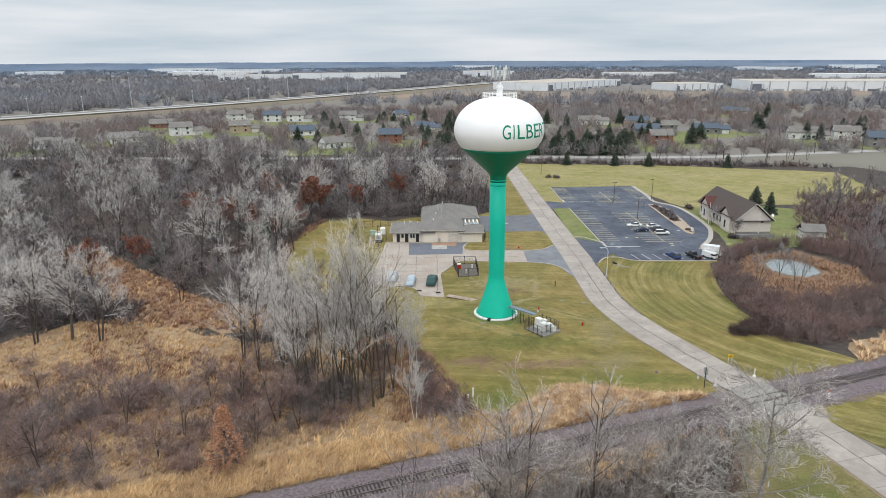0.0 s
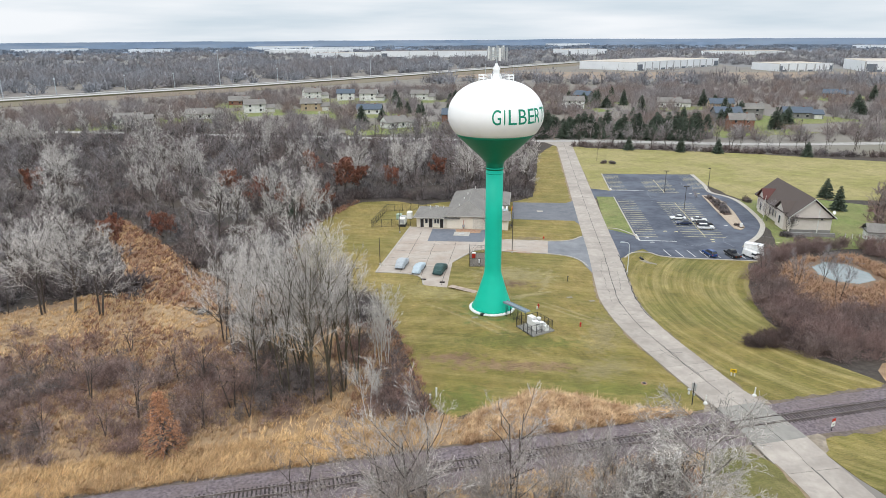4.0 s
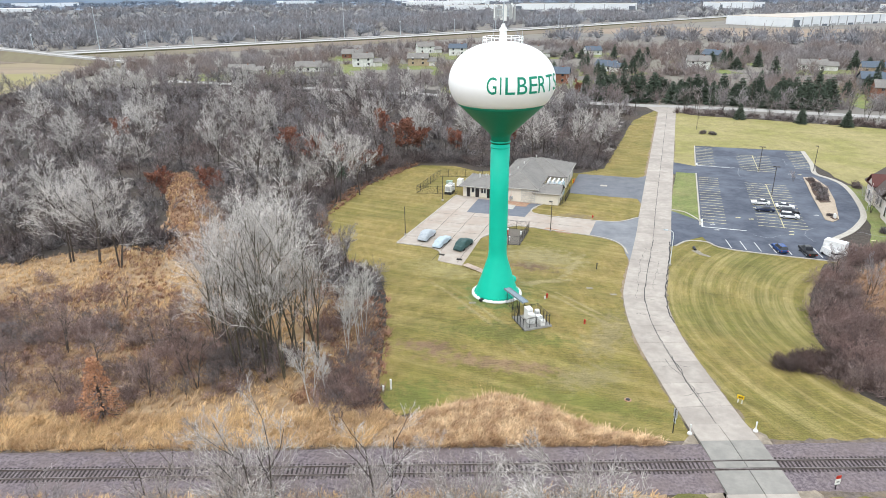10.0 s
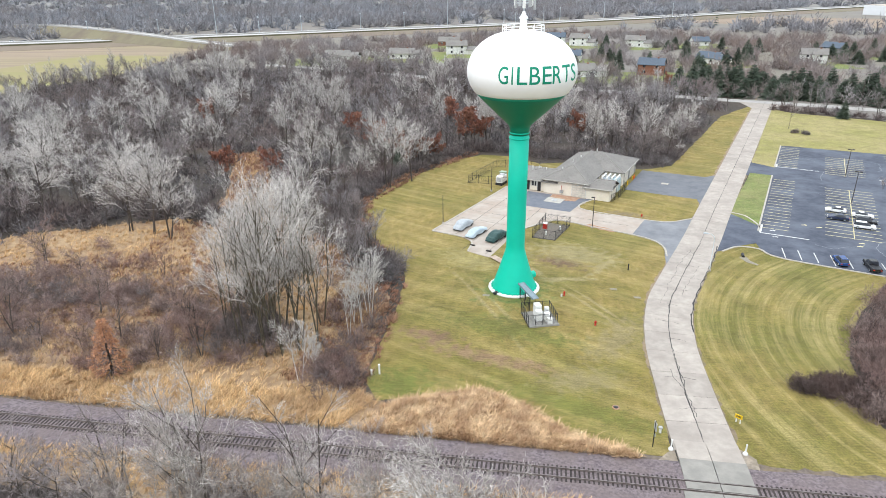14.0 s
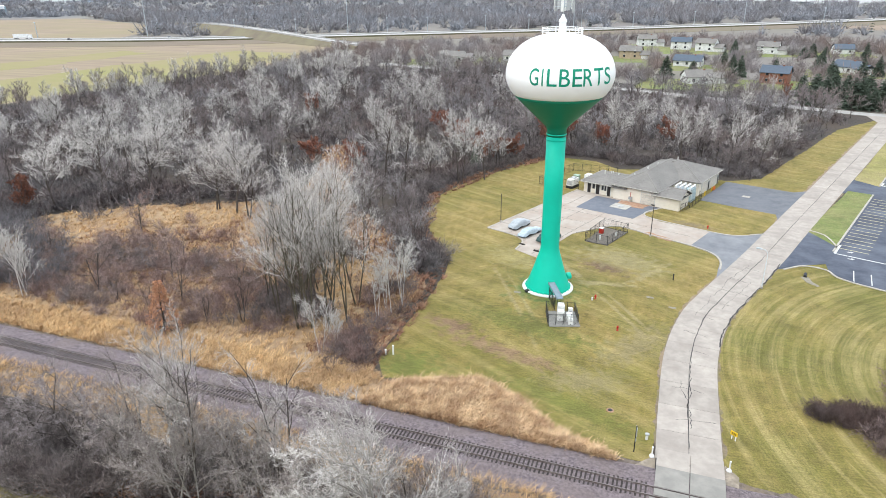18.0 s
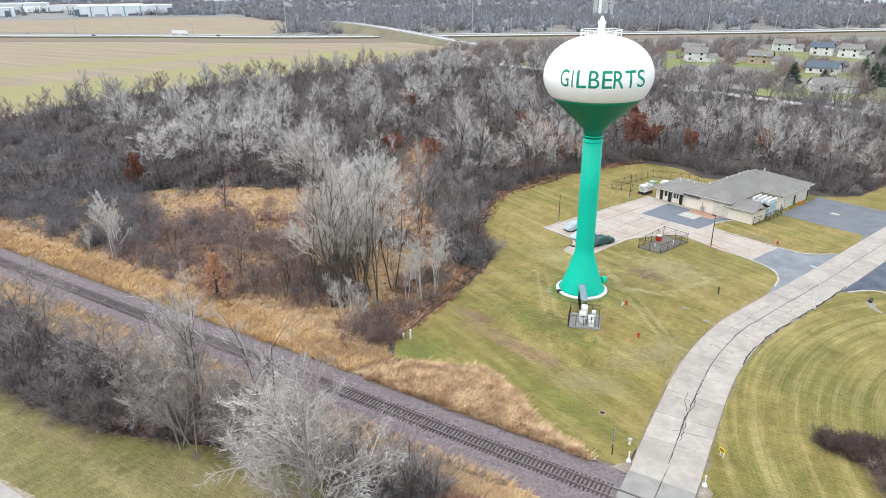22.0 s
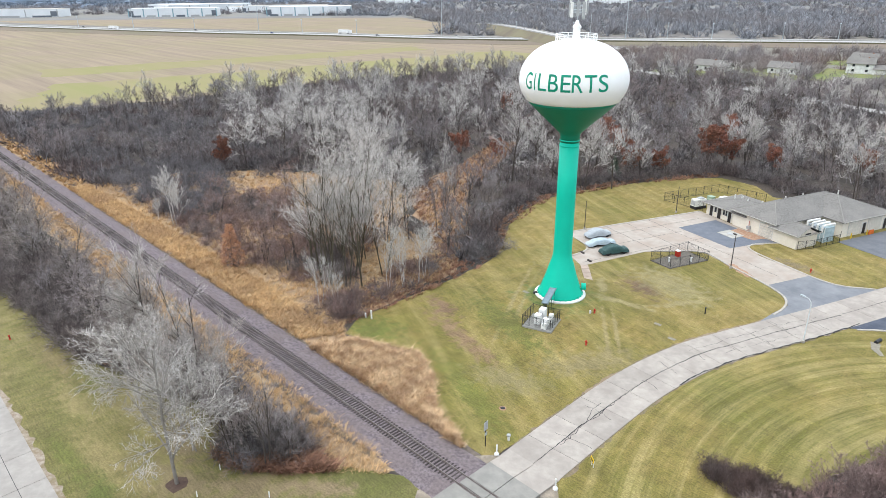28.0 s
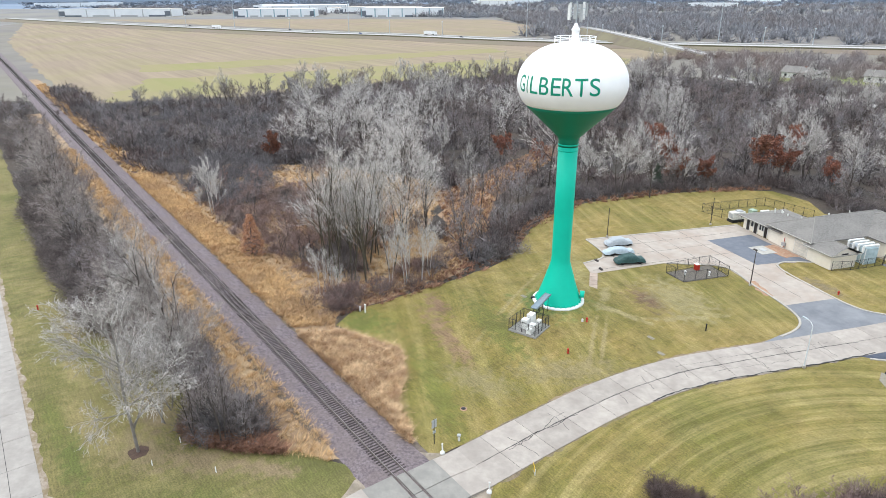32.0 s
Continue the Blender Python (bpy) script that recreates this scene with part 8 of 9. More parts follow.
# trees of the east side and along the roads
for x, y, h in ((132, 141, 6), (128, 166, 3)):
    tree("crab", CRAB, x, y, h, M_BARK, M_TWIG, "small round bare tree by the car park")
for x, y, h in ((104, 97, 8), (108, 91, 9), (112, 99, 8), (103, 104, 7), (130, 92, 9), (134, 100, 10), (126, 84, 8)):
    tree("small", SMALLT, x, y, h, M_BARK, M_TWIG, "thin bare tree by the pond")
tree("birch", BIRCH, *W(44.2, 261), 12, M_BARK, M_TWIG, "slim grey columnar bare tree by the road", squash=0.6)
tree("crab", CRAB, *W(79, 164.5), 6, M_BARK, M_SHRUB, "low spreading bare tree before the church house")
for i in range(26):
    u = 40 + i * 5.2 + float(rngT.uniform(-1.5, 1.5))
    tree("small" if i % 3 else "crab", SMALLT if i % 3 else CRAB, *W(u, 294 + float(rngT.uniform(-3, 6))), float(rngT.uniform(7, 13)), M_BARK, M_TWIG, "bare hedgerow tree along the far road")


def leafy(x, y, h, m_leaf, label, seed, dens=2300, w=0.36):
    wood, boughs, fine = SMALLT[seed % 3]
    rng = np.random.default_rng(seed)
    k = fine[rng.integers(0, len(fine), dens)]
    t = rng.uniform(0.2, 1.0, (dens, 1))
    C = k[:, :3] * (1 - t) + k[:, 3:6] * t + rng.normal(scale=0.18, size=(dens, 3))
    o = plant("tree", wood, boughs, fine, M_BARK, M_SHRUB, label, "tree", (x, y, 0), 0, (leaves(C, 0.2, rng), m_leaf))
    s = h / 9
    o.matrix_basis = Matrix.LocRotScale((x, y, 0), Euler((0, 0, seed * 1.7)), (s * w / 0.36, s * w / 0.36, s))
    o["group"] = "rust-leaved trees"


for i, (x, y, h) in enumerate(((22.9, 175, 8.5), (28.7, 189, 13), (18.0, 170, 8), (-61, 99, 10.5), (33, 192, 10), (6, 182, 10), (12, 178, 9), (44, 193, 9), (-2, 188, 11), (60, 205, 10), (-24, 150, 9), (-15, 155, 8), (100, 300, 9), (-60, 210, 10), (20, 220, 10))):
    leafy(x, y, h, M_RUSTLEAF, "oak still holding rust-brown leaves", 10 + i)
for x, y, h, w in ((-0.5, 70.2, 8.4, 5.2),):
    rng = np.random.default_rng(33)
    stem, _, arms = conifer(33, h, w, 17, 9)
    arms[:, 6] *= 0.2
    k = arms[rng.integers(0, len(arms), 6500)]
    t = rng.uniform(0.15, 1.05, (6500, 1))
    C = k[:, :3] * (1 - t) + k[:, 3:6] * t + rng.normal(scale=0.1, size=(6500, 3))
    o = plant("tree", stem, None, arms, M_BARK, M_SHRUB, "young pin oak full of orange-brown dead leaves", "tree", (x, y, 0), 0, (leaves(C, 0.1, rng), mat("orange_brown_leaves", (0.57, 0.305, 0.175), (0.42, 0.21, 0.12), 0.9, bump=0, island=0.25)))
    o["group"] = "rust-leaved trees"

leafy(30.4, 20.2, 6.5, mat("amber_leaves", (0.42, 0.2, 0.075), (0.3, 0.14, 0.06), 0.9, bump=0, island=0.25), "small tree with amber leaves beside the road", 51, 1500, 0.6)

FIR0 = [conifer(900 + i, 10, 5.0) for i in range(3)]
fir_first = {}


def fir(x, y, h, w, label):
    i = int(rngT.integers(0, 3))
    if i not in fir_first:
        ob = fir_first[i] = plant("fir_tree", *FIR0[i], M_BARK, M_NEEDLE, label, "fir tree", (0, 0, 0), 0)
    else:
        ob = copy_thing(fir_first[i], Matrix())
    ob.matrix_basis = Matrix.LocRotScale((x, y, 0), Euler((0, 0, float(rngT.uniform(0, 6)))), (w / 5, w / 5, h / 10))
    ob["label"] = label
    ob["group"] = "firs"


for u, v in ((59.7, 287), (80, 284), (94, 281.5), (126, 276)):
    fir(*W(u, v), 6.2, 5.2, "dark green young fir on the pale lawn")
for i in range(56):
    fir(*W(4 + i * 1.7 + float(rngT.uniform(-1.5, 1.5)), 322 + float(rngT.uniform(-4, 12))), float(rngT.uniform(7, 12.5)), float(rngT.uniform(7.5, 12)), "tall dark green spruce in the roadside row")
for i in range(60):
    fir(*W(float(rngT.uniform(-80, 300)), float(rngT.uniform(335, 520))), float(rngT.uniform(7, 12)), float(rngT.uniform(6.5, 10)), "dark green conifer among the houses")
fir(14, 168, 6, 4.0, "dark green young pine at the wood edge")
fir(*W(101, 190), 7, 5, "dark green fir behind the church house")
fir(*W(104, 205), 6, 5, "dark green fir behind the church house")
first_bush = None
for u, v, r in ((70.2, 200.5, 1.3), (70.8, 195.5, 1.5), (70.9, 191.5, 1.8), (70.5, 187.5, 1.9), (70.0, 183.5, 1.6), (69.4, 171.0, 0.9), (79.5, 197.5, 1.9), (78.0, 162.5, 1.7), (80.5, 160.5, 1.5), (67.5, 151.5, 1.6), (69, 149.5, 1.7), (46, 255, 1.5), (49, 254, 1.5)):
    if first_bush is None:
        first_bush = ob = thing("bush", 0, 0, label="rounded dark leafless bush in the planting", category="bush", group="bushes in the plantings")
        V, T = tubes(fuzz(5, 900, 0.016, 0.8), 1)
        part("crown", tri_mesh("crown", V, T, M_SHRUB), None, ob)
        part("stem", tri_mesh("stem", *tubes(brush(6, 0.8, 0.6, 12, 2, 0.02), 3), M_BARK), None, ob)
    else:
        ob = copy_thing(first_bush, Matrix())
    ob.matrix_basis = Matrix.LocRotScale((*W(u, v), 0.1), Euler((0, 0, u + v)), (r * 1.25, r * 1.25, r * 1.2))


# ---- thickets, woods and dry grass as stuff ----
def scatter(poly, count, rng, avoid=()):
    xs, ys = [p[0] for p in poly], [p[1] for p in poly]
    out = []
    tries = 0
    while len(out) < count and tries < count * 30:
        tries += 1
        x, y = rng.uniform(min(xs), max(xs)), rng.uniform(min(ys), max(ys))
        if inside(x, y, poly) and not any(inside(x, y, a) for a in avoid):
            out.append((x, y))
    return out


def stuff(name, bank, places, sizes, material, label, category, rng, second=None):
    """Many plants joined into one mesh: each a turned and scaled copy of one of the bank's arrays."""
    Vs, Ts, Fs, o = [], [], [], 0
    for (x, y), s in zip(places, sizes):
        V, T, *F = bank[rng.integers(0, len(bank))]
        Fs += F
        a = rng.uniform(0, 6.283)
        c, sn = math.cos(a), math.sin(a)
        sx = s * rng.uniform(0.85, 1.2)
        Vs.append(np.stack([x + (V[:, 0] * c - V[:, 1] * sn) * sx, y + (V[:, 0] * sn + V[:, 1] * c) * sx, V[:, 2] * s], axis=1))
        Ts.append(T + o)
        o += len(V)
    VV = np.concatenate(Vs)
    VV[:, 2] += rise(VV[:, 0], VV[:, 1])
    ob = new(name, tri_mesh(name, VV, np.concatenate(Ts), material, second, np.concatenate(Fs) if second else None))
    return tagged(ob, label, category, kind="stuff")


rngV = np.random.default_rng(7)
SHF = [tubes(brush(20 + i, 1.0, 1.3, 13, 6, 0.018), 1) for i in range(6)]
FZ = [tubes(fuzz(60 + i, 400, 0.0055), 1) for i in range(6)]
FZL = [tubes(fuzz(70 + i, 110, 0.017), 1) for i in range(6)]
BU = []
for i in range(6):
    w_, b_, f_ = bare_tree(700 + i, 4.0, 0.1, 4, ((4, 0.7, 0.55), (3, 0.65, 0.6), (3, 0.7, 0.6), (3, 0.7, 0.65)), 0.08, 0.016, 0.9, 0.45)
    BU.append(tubes(np.concatenate([w_, b_, f_]) / 4.0, 1))
WT = []
for i in range(8):
    w_, b_, f_ = bare_tree(800 + i, 12.0, 0.22, 1, ((9, 0.78, 0.5), (4, 0.62, 0.55), (4, 0.65, 0.55), (4, 0.65, 0.65)), 0.16, 0.034, 1.0, 0.1)
    a_, c_ = tubes(w_ / 12.0, 3), tubes(np.concatenate([b_, f_]) / 12.0, 1)
    WT.append((*merge(a_, c_), np.concatenate([np.zeros(len(a_[1])), np.ones(len(c_[1]))])))
WP = []
for i in range(5):
    w_, b_, f_ = bare_tree(820 + i, 16.0, 0.28, 1, ((10, 0.6, 0.44), (5, 0.58, 0.5), (5, 0.6, 0.52), (5, 0.6, 0.6)), 0.2, 0.03, 0.9, 0.1)
    a_, c_ = tubes(w_ / 16.0, 3), tubes(np.concatenate([b_, f_]) / 16.0, 1)
    WP.append((*merge(a_, c_), np.concatenate([np.zeros(len(a_[1])), np.ones(len(c_[1]))])))
WOODS = [(30, 66), (29.5, 88), (28.5, 106), (23, 114), (17.5, 122), (12.5, 134), (11.8, 143), (14, 155), (25, 181), (34, 189.5), (44, 188), (52, 182), (62, 184), (80, 179), (86, 190), (108, 250), W(22, 300), W(-80, 306), W(-170, 320), (-165, 330), (-185, 250), (-195, 190), (-190, 130), (-205, 78), (-200, 68)]
OPEN = [(-80, 62), (30, 62), (29, 84), (25, 97), (19, 104), (11, 105), (4, 109), (-2, 116), (-10, 122), (-24, 124), (-45, 112), (-60, 98), (-76, 84)]
LOWS = [(-200, 70), (-75, 70), (-42, 72.5), (-26, 73.5), (-30, 82), (-44, 92), (-50, 104), (-54, 116), (-75, 122), (-130, 128), (-200, 120)]
pl_ = scatter(LOWS, 420, rngV) + scatter([(-75, 70), (-42, 72.5), (-26, 73.5), (-30, 82), (-44, 92), (-70, 96)], 150, rngV)
stuff("charcoal_brush", FZ + BU, pl_, [rngV.uniform(2.5, 5.0) for _ in pl_], M_CHARCOAL, "charcoal-grey leafless brush between marsh and field", "brush", rngV)
pl_ = scatter(LOWS, 40, rngV, (OPEN,)) + scatter(WOODS, 800, rngV, (OPEN, LOWS, GLADE)) + scatter([W(24, 290), W(-200, 304), W(-200, 316), W(-40, 306), W(22, 304)], 75, rngV)
stuff("woodland_trees", WT, pl_, [rngV.uniform(7, 12) for _ in pl_], M_BARK, "dense grey-brown leafless woodland", "woodland", rngV, M_TWIG)
pl_ = scatter(WOODS, 85, rngV, (OPEN, LOWS, GLADE))
stuff("pale_woodland_trees", WP, pl_, [rngV.uniform(12, 17.5) for _ in pl_], M_BARK, "paler grey leafless trees standing in the woodland", "woodland", rngV, M_BARK_PALE)
pl_ = scatter(WOODS, 2900, rngV, (OPEN, GLADE)) + scatter([(-75, 90), (-60, 108), (-35, 124), (-12, 126), (0, 116), (12, 106), (26, 104), (20, 116), (-10, 130), (-60, 126), (-90, 100)], 300, rngV, (MARSH, GLADE))
stuff("woodland_undergrowth", SHF + FZL, pl_, [rngV.uniform(2.0, 4.6) for _ in pl_], M_SHRUB, "dark brown leafless undergrowth", "undergrowth", rngV)
edge = [(29, 68), (29, 74), (27.5, 78), (26.5, 92), (27, 99), (26, 104), (21, 112), (16, 120), (12, 132), (10, 141), (12, 152), (17, 163), (23, 176), (32, 189.5), (44, 189), (52, 184), (62, 186), (80, 181.5), (86, 190), (95, 215), (107, 246)]
pl_ = []
for (x0, y0), (x1, y1) in zip(edge, edge[1:]):
    for i in range(5 if x0 > 25 and y0 < 100 else 20):
        t = rngV.uniform()
        pl_.append((x0 + (x1 - x0) * t + (rngV.uniform(-4.5, 1.4) if x1 < 33 or x1 > 81 else 0), y0 + (y1 - y0) * t + (rngV.uniform(-1, 1) if x1 < 33 else rngV.uniform(-1.6, 3.6))))
stuff("wood_edge_shrubs", BU + FZ, pl_, [rngV.uniform(2.0, 4.2) for _ in pl_], M_SHRUB, "dark leafless shrubs along the lawn edge", "shrubs", rngV)
def clusters(poly, count, size, spread, rng, avoid=()):
    """Places in loose groups inside an outline."""
    out = []
    for x, y in scatter(poly, count, rng, avoid):
        w = spread * rng.uniform(0.5, 1.4)
        out += [(x + rng.normal() * w, y + rng.normal() * w * 0.8) for _ in range(int(rng.integers(2, size)))]
    return out


MIDMARSH = [(-45, 77), (-42, 91), (-30, 97), (-8, 95), (4, 92), (10, 84), (10, 72.5), (-5, 71.5), (-45, 71.5)]
pl_ = clusters(MIDMARSH, 74, 8, 1.8, rngV) + clusters([(-50, 98), (-40, 106), (-20, 112), (-4, 110), (8, 100), (10, 92), (-30, 98)], 9, 4, 1.5, rngV)
stuff("marsh_shrubs", BU + FZ, pl_, [rngV.uniform(1.6, 3.6) for _ in pl_], M_MARSHBUSH, "reddish-brown leafless shrubs in the marsh", "shrubs", rngV)
pl_ = clusters(MIDMARSH, 30, 6, 1.8, rngV)
stuff("grey_marsh_shrubs", BU, pl_, [rngV.uniform(2.0, 4.0) for _ in pl_], M_THICKET, "grey leafless shrubs among the dry reeds", "shrubs", rngV)
pl_ = clusters([(9, 73), (26, 70.5), (29, 80), (27.5, 92), (25, 104), (16, 100), (12, 88)], 13, 6, 1.5, rngV) + clusters([(22, 70.2), (29, 70), (29.2, 78), (24, 77)], 12, 6, 1.0, rngV)
stuff("clump_undergrowth", BU + FZ, pl_, [rngV.uniform(1.4, 3.4) for _ in pl_], M_MARSHBUSH, "brownish brush under the tall clump", "shrubs", rngV)
pl_ = clusters([(8, 80), (12, 76.5), (22, 76), (23, 82), (19, 89), (9, 89)], 12, 6, 1.2, rngV) + clusters([(3, 92), (11, 92), (13, 103), (4, 105)], 6, 5, 1.4, rngV)
stuff("clump_brush", BU, pl_, [rngV.uniform(2.4, 5.5) for _ in pl_], M_THICKET, "grey brush round the stems of the tall clump", "shrubs", rngV)
pl_ = [(26.2 + rngV.normal() * 1.5, 107 + rngV.normal() * 1.8) for _ in range(16)]
stuff("dark_edge_bush", FZ, pl_, [rngV.uniform(2.6, 4.4) for _ in pl_], M_SHRUB, "dense dark rounded bush at the lawn edge", "shrub", rngV)
pl_ = [(48.0 + rngV.normal() * 2.0, 47.6 + rngV.normal() * 1.1) for _ in range(30)]
stuff("dark_railway_bush", FZ + BU, pl_, [rngV.uniform(2.2, 4.6) for _ in pl_], M_SHRUB, "dark leafless bushes at the end of the railway thicket", "shrub", rngV)
STH = [(-220, 39.5), (-60, 39), (-13, 39), (11, 40.4), (21, 43.6), (28, 46.4), (26, 50), (10, 52), (-220, 53)]
pl_ = scatter(STH, 330, rngV) + scatter([(25, 48.4), (32, 49), (40, 50), (36, 52), (20, 52)], 48, rngV) + scatter([(-25, 39), (11, 40.4), (21, 43.6), (28, 46.4), (33, 47.6), (30, 50.5), (-25, 49)], 210, rngV) + scatter([(43, 46), (47, 46.6), (51, 49.4), (53, 51), (47, 52), (42, 50)], 36, rngV)
for (x0, y0), (x1, y1) in zip(*(lambda e: (e, e[1:]))([(-60, 38), (-13, 38.6), (11, 39.8), (21, 43), (28, 45.6), (34, 47.4), (40, 48.4), (45.5, 45.8), (48.6, 47.4), (52, 51)])):
    for _ in range(int(math.hypot(x1 - x0, y1 - y0) * 2.2)):
        t = rngV.uniform()
        pl_.append((x0 + (x1 - x0) * t + rngV.normal() * 0.3, y0 + (y1 - y0) * t + rngV.uniform(0.2, 2.6)))
stuff("track_thicket", FZ + BU + BU, pl_, [rngV.uniform(2.2, 4.6) for _ in pl_], M_THICKET, "dense grey-brown leafless thicket along the track", "thicket", rngV)
pl_ = scatter([(-200, 43), (-50, 41.5), (-4, 42.5), (8, 42), (14, 51), (-200, 53)], 34, rngV)
stuff("track_trees", WT, pl_, [rngV.uniform(6, 10) for _ in pl_], M_BARK, "grey leafless trees along the track", "woodland", rngV, M_TWIG)
pl_ = scatter([(-260, 64), (-72, 64.5), (-72, 74), (-260, 78)], 160, rngV, ([(-300, 62), (0, 62), (0, 67.5), (-300, 67.5)],))
stuff("far_track_shrubs", SHF, pl_, [rngV.uniform(3, 6) for _ in pl_], M_SHRUB, "dark shrubs along the far track", "shrubs", rngV)
PONDW = [(86.5, 76), (96, 71), (110, 71), (150, 70), (230, 70), (230, 156), (186, 161), (160, 139), (148, 122), (136, 118), (133, 97), (124, 86), (104, 90), (106, 104), (112, 112), (106, 113.5), (100, 105), (95, 98.5), (90.5, 91), (88.5, 84), (87, 79)]
pl_ = scatter(PONDW, 700, rngV, ([(80, 68), (142, 68), (142, 122), (80, 122)],))
stuff("pond_thicket", SHF[:2] + FZL, pl_, [rngV.uniform(2.2, 4.2) for _ in pl_], M_SHRUB_RED, "brown-grey leafless thicket past the pond", "thicket", rngV)
pl_ = scatter([(87.2, 74), (92, 71), (118, 71.5), (150, 72), (150, 130), W(112, 160), W(106, 162), (136, 118), (133, 97), (124, 86), (104, 88), (103, 100), (108, 111), (103, 107), (98, 99), (94, 91), (92.5, 84)], 700, rngV)
pl_ += scatter([(87, 74.5), (93, 71.5), (102, 73), (101, 90), (92.5, 89), (90.5, 82)], 90, rngV)
pl_ += scatter([(89.6, 86.5), (96.6, 99), (103, 108.8), (108, 106), (98, 88), (93, 83)], 70, rngV) + scatter([W(66.5, 140), W(68, 146), W(76, 153), W(92, 157), (136, 118), (118, 114), (108, 110)], 130, rngV)
stuff("pond_thicket", FZ[:3] + BU, pl_, [rngV.uniform(1.8, 3.6) for _ in pl_], M_SHRUB_RED, "brown-grey leafless thicket round the pond", "thicket", rngV)
pl_ = scatter([(120, 78), (230, 72), (230, 155), (186, 160), (160, 138), (140, 112)], 110, rngV)
stuff("east_woods", WT, pl_, [rngV.uniform(7, 12) for _ in pl_], M_BARK, "grey leafless woods past the pond", "woodland", rngV, M_TWIG)
pl_ = scatter([(81, 80), (83, 78.2), (88, 76.8), (90.5, 73.8), (93, 72.5), (95, 84), (89, 82), (84, 81.4)], 300, rngV)
stuff("low_hedge_shrub", FZ + BU, pl_, [rngV.uniform(1.3, 2.1) for _ in pl_], M_HEDGE, "low dense dark shrub mound on the lawn", "shrub", rngV)
pl_ = scatter([W(37, 293), W(170, 272), W(170, 277), W(37, 299)], 150, rngV)
stuff("far_hedge", FZL, pl_, [rngV.uniform(2, 4) for _ in pl_], M_SHRUB, "brown hedge along the far road", "hedge", rngV)

# dry grasses
def blades(poly, count, h0, h1, width, rng, avoid=(), each=12):
    """Tussocks of bent dry blades."""
    C = np.repeat(np.array(scatter(poly, count // each, rng, avoid)), each, axis=0)
    k = len(C)
    big = np.repeat(rng.uniform(0.55, 1.25, k // each), each)
    drift = np.repeat(rng.normal(scale=0.7, size=k // each), each) + 0.6
    out = rng.uniform(0, 6.283, k)
    P = C + np.stack([np.cos(out), np.sin(out)], axis=1) * (rng.uniform(0, 0.42, k) * big)[:, None]
    h = rng.uniform(h0, h1, k) * big * 0.75
    bend = rng.uniform(0.3, 1.4, k)
    a = out + rng.normal(scale=0.4, size=k)
    base = np.concatenate([P, np.full((k, 1), -0.03)], axis=1)
    tip = base + np.stack([(np.cos(a) * bend + np.cos(drift) * 0.7) * h, (np.sin(a) * bend + np.sin(drift) * 0.7) * h, h], axis=1)
    b = a + rng.uniform(0.8, 2.3, k)
    w = np.stack([np.cos(b), np.sin(b), np.zeros(k)], axis=1) * (width * rng.uniform(0.6, 1.5, k))[:, None]
    mid = base * 0.45 + tip * 0.55 + np.array([0, 0, 1.0]) * (h * 0.2 * bend)[:, None]
    V = np.stack([base - w, base + w, mid + w * 0.8, mid - w * 0.8, tip], axis=1).reshape(-1, 3)
    i = np.arange(k)[:, None] * 5
    T = np.concatenate([np.concatenate([i, i + 1, i + 2], 1), np.concatenate([i, i + 2, i + 3], 1), np.concatenate([i + 3, i + 2, i + 4], 1)])
    return V, T


def grass(name, poly, count, h0, h1, width, m, label, avoid=()):
    V, T = blades(poly, count, h0, h1, width, rngV, avoid)
    tagged(new(name, tri_mesh(name, V, T, m)), label, "dry grass", kind="stuff")


grass("marsh_grass", MARSH, 52000, 0.35, 0.95, 0.03, M_REED, "golden dry marsh reeds", (MIDMARSH,))
grass("marsh_sedge", MIDMARSH, 30000, 0.35, 0.95, 0.032, mat("brown_sedge", (0.62, 0.43, 0.245), (0.36, 0.23, 0.135), 0.4, big=(0.28, 0.16, 0.1), big_scale=0.12, big_amt=0.55, bump=0.0, island=0.35), "brown dead sedge between the marsh shrubs")
grass("rust_weeds", [(-50, 82), (-6, 78), (12, 92), (-8, 108), (-16, 124), (-22, 124), (-20, 108), (-40, 100)], 13000, 0.4, 1.1, 0.045, M_RUSTWEED, "rusty red-brown dead weeds")
grass("trackside_reeds", [(-75, 64.3), (30, 64.3), (33, 70.5), (20, 70), (0, 70.5), (-30, 70), (-75, 69)], 66000, 0.4, 1.0, 0.022, M_REED, "golden dry reeds along the track")
grass("berm_straw", [(33, 64.2), (62.5, 64.1), (59.5, 65.2), (55, 66.6), (50, 71), (45, 73.2), (39, 71.2), (35, 69.2)], 52000, 0.35, 1.1, 0.028, M_STRAW, "pale matted straw grass on the bank")
grass("south_verge_reeds", [(-120, 53), (40, 52), (54, 50.5), (60.5, 56.4), (55, 57.2), (-120, 57.2)], 46000, 0.3, 0.85, 0.022, M_REED, "golden dry grass south of the track")
grass("clump_rust_weeds", [(20, 72.5), (29.6, 72), (29.2, 88), (27.5, 100), (22, 101), (18, 92), (22, 82)], 6500, 0.3, 0.9, 0.034, M_RUSTWEED, "rust-coloured dead weeds under the clump")
grass("south_rust_weeds", [(-20, 39.4), (11, 40.6), (22, 43.8), (30, 46.8), (38, 48.6), (45.5, 46.2), (49, 47.2), (53, 50.6), (57.5, 53), (50, 53), (40, 50.4), (30, 48), (20, 45.4), (10, 42), (-20, 41)], 6500, 0.35, 0.9, 0.05, M_RUSTWEED, "rusty dead weeds by the thicket")
grass("glade_weeds", GLADE, 15000, 0.4, 1.2, 0.04, M_RUSTWEED, "rust-brown dead weeds of the glade")
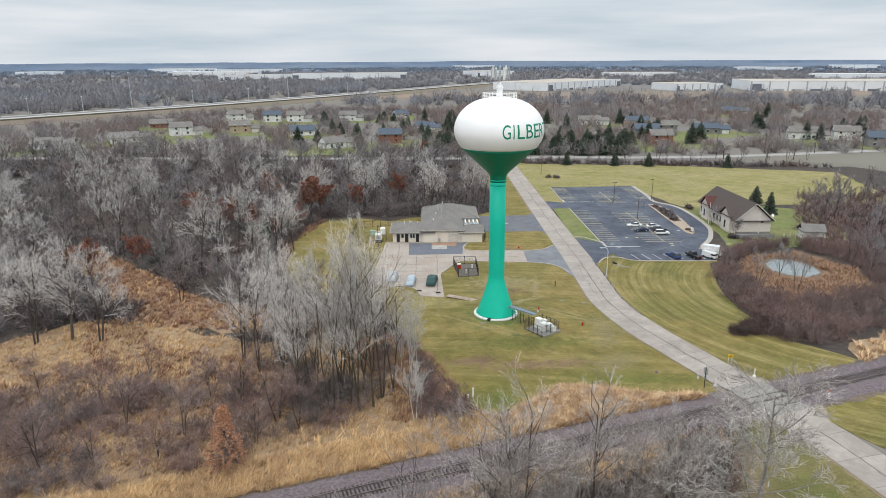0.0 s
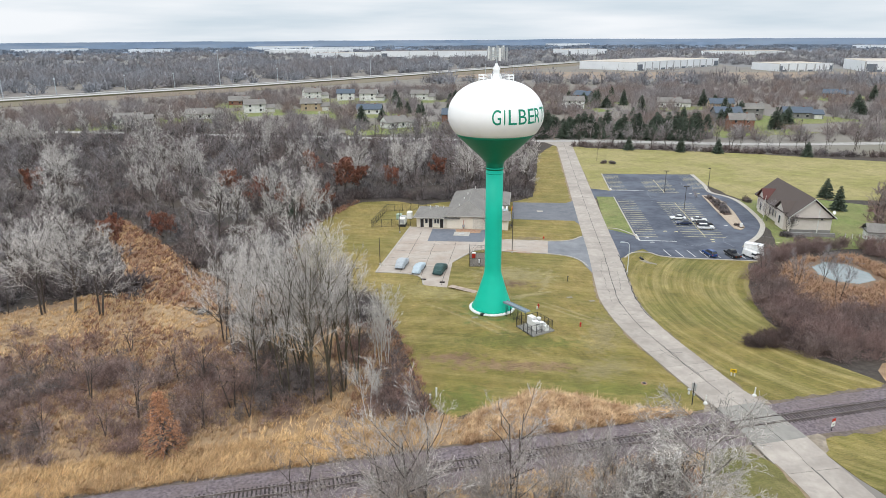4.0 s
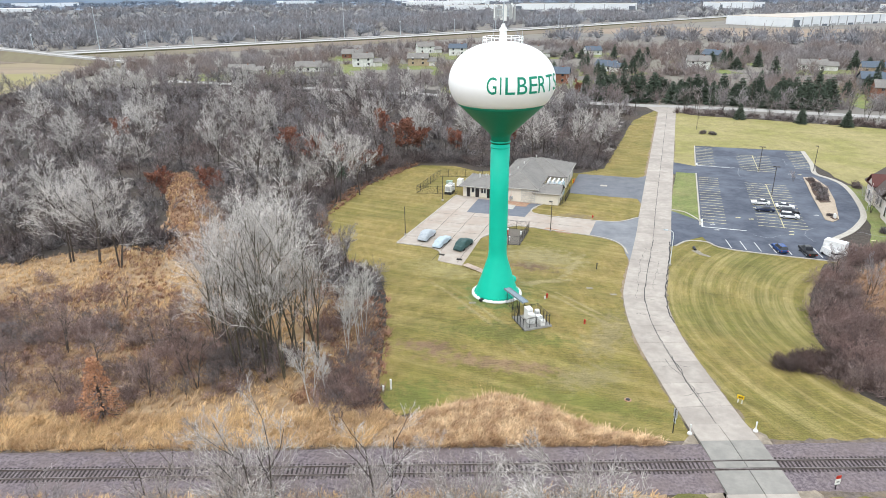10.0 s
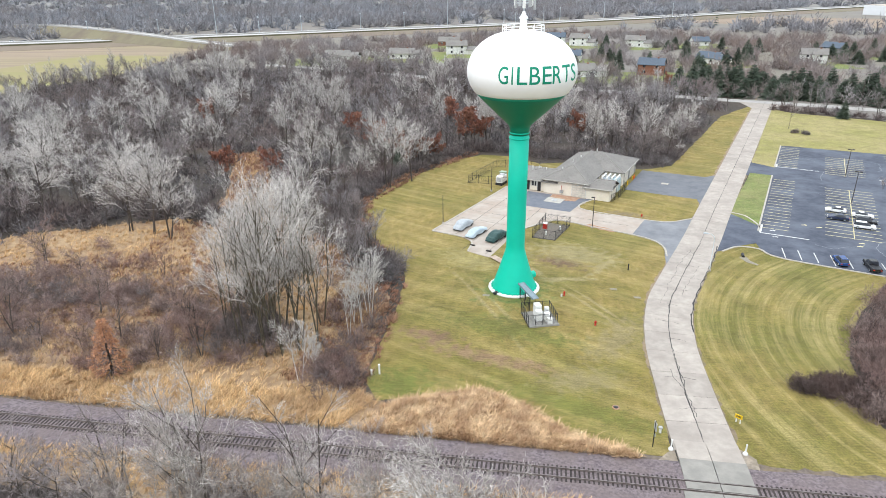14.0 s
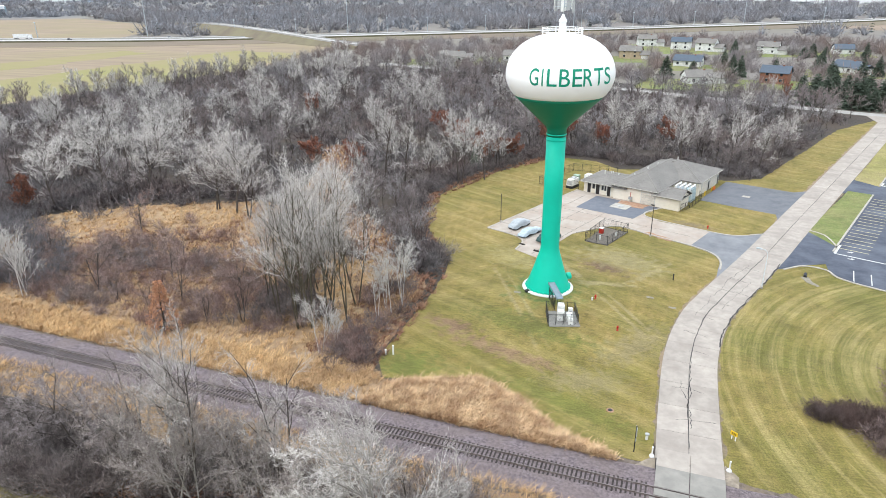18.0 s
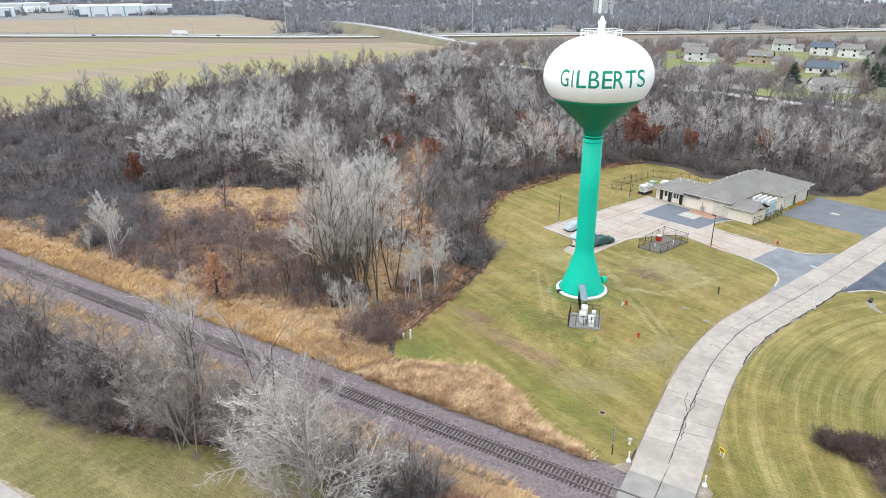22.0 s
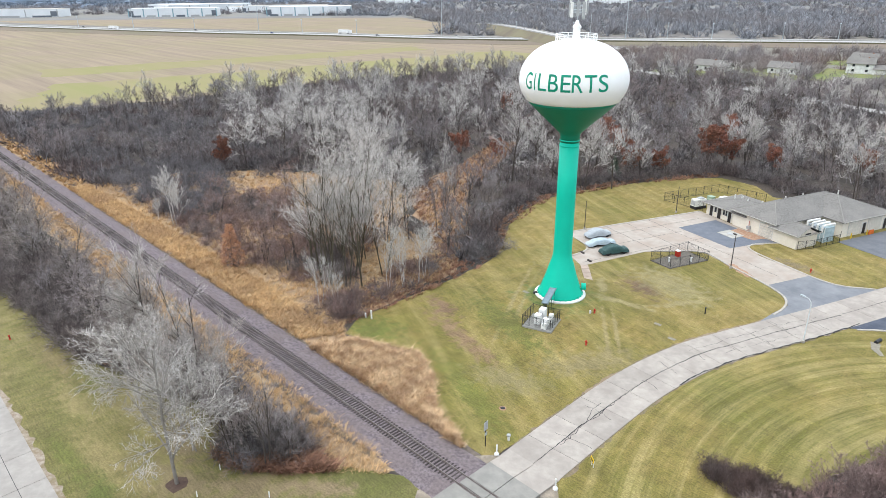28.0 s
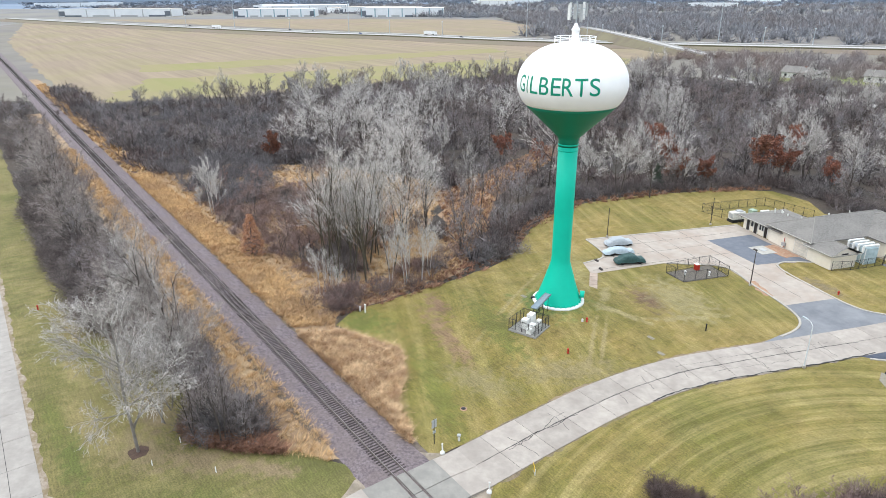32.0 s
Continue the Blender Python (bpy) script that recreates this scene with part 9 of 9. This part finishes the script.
grass("glade_straw", GLADE, 7000, 0.4, 1.0, 0.04, M_REED, "golden dry grass tufts in the glade")
grass("rusty_sedge", [(44.5, 44.4), (48, 44.6), (53, 48.6), (56, 52.4), (53, 52), (48, 48), (44.5, 46)], 5200, 0.6, 1.5, 0.045, M_RUSTWEED, "rust-red dead sedge before the bushes")
grass("far_track_reeds", [(-300, 64.2), (-75, 64.4), (-75, 69), (-300, 69)], 9000, 0.6, 1.5, 0.12, M_REED, "golden dry reeds along the far track")
grass("east_verge_reeds", [(92, 63.8), (200, 63.4), (200, 70.5), (98, 70)], 7000, 0.5, 1.2, 0.09, M_STRAW, "pale dry grass east of the crossing")
grass("cattails", [(101, 87), (124, 86.5), (132, 97), (131, 112), (118, 113), (106, 105)], 19000, 0.5, 1.3, 0.05, mat("russet_cattail", (0.36, 0.23, 0.14), (0.26, 0.15, 0.1), 0.6, bump=0), "russet dead cattails round the pond", ([(112.5, 99), (118, 94.5), (126, 98), (127, 108), (122, 111.5), (115, 109)],))
grass("wood_edge_weeds", [(31.0, 70), (31.1, 88), (30.3, 101), (28.8, 107), (20.2, 121), (14.3, 141), (20.6, 165), (33.5, 187.5), (30, 189), (17, 165), (10.5, 141), (17, 118), (26, 104), (27, 88), (28, 71)], 9000, 0.3, 0.9, 0.045, M_RUSTWEED, "red-brown weeds along the wood edge")

# ---- far trees as stuff ----
FT = [tubes(fuzz(850 + i, 200, 0.0075, 0.5), 1) for i in range(6)]
RES = [W(-260, 318), W(-80, 314), W(340, 318), W(420, 360), W(300, 700), W(60, 640), (-60, 640), (-150, 580), (-190, 480), (-160, 345)]
HWZ = [(p.x, p.y) for p in offset(HWY, 28)] + [(p.x, p.y) for p in offset(HWY, -100)][::-1]
pl_ = [p for p in scatter(RES, 2300, rngV) if not inside(*p, HWZ) and not any(-46 < p[1] - hy < 9 and abs(p[0] - hx + (p[1] - hy) * (hx - 40) / 420) < 11 for hx, hy, *_ in HS)]
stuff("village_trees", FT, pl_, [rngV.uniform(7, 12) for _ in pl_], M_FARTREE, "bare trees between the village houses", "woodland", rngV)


def wedge(r0, r1, a0, a1, count):
    out = []
    for _ in range(count):
        r = math.sqrt(rngV.uniform(r0 * r0, r1 * r1))
        a = rngV.uniform(a0, a1)
        x, y = 50 + r * math.sin(radians(a)), 20 + r * math.cos(radians(a))
        out.append((x, y))
    return out


def clear_of(pl, polys):
    return [p for p in pl if not any(inside(*p, q) for q in polys)]


FARFIELD = [(-200, 70), (-160, 340), (-205, 520), (-430, 520), (-520, 640), (-800, 800), (-1300, 600), (-1500, 100), (-400, 60)]
NFIELD = [(130, 790), (330, 690), (520, 630), (920, 550), (1020, 760), (760, 900), (700, 1040), (440, 960), (250, 920)]
FT2 = [tubes(fuzz(870 + i, 90, 0.016, 0.7), 1) for i in range(6)]
pl_ = clear_of(wedge(640, 1250, -75, 65, 4200), (HWZ, FARFIELD, NFIELD, RES))
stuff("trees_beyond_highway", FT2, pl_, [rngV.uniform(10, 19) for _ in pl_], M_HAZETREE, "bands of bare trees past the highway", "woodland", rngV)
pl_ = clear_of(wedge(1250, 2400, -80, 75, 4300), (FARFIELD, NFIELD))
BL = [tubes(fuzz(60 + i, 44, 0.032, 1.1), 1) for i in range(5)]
stuff("far_woods", BL, pl_, [rngV.uniform(10, 17) for _ in pl_], M_HAZETREE, "far woods toward the horizon, haze-grey put into their colour", "woodland", rngV)
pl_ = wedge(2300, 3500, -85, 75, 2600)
# bare woods tinted blue in the material where haze would veil them
M_BLUEWOOD = mat("haze_blue_far_woods", (0.2, 0.235, 0.285), (0.13, 0.16, 0.205), 0.01, big=(0.22, 0.225, 0.24), big_scale=0.003, big_amt=0.6, bump=0, island=0.25)
stuff("horizon_woods", [tubes(fuzz(90 + i, 26, 0.09, 2.2), 1) for i in range(4)], pl_, [rngV.uniform(9, 16) for _ in pl_], M_BLUEWOOD, "woods below the horizon, haze-blue put into their colour", "woodland", rngV)
pl_ = clear_of(wedge(700, 2000, -70, 65, 420), (HWZ, FARFIELD, NFIELD))
CF = [tubes(conifer(950 + i, 12.0, 6.0, 6, 5)[2] / 12.0, 3) for i in range(3)]
stuff("far_conifers", CF, pl_, [rngV.uniform(9, 15) for _ in pl_], M_FARGREEN, "dark conifers scattered in the distance", "conifers", rngV)

# the plan above is drawn in units of UNIT metres: bring everything to metres
for ob in list(scene.objects):
    if ob.parent is None and ob.type in ("MESH", "EMPTY"):
        ob.matrix_basis = Matrix.Scale(UNIT, 4) @ ob.matrix_basis
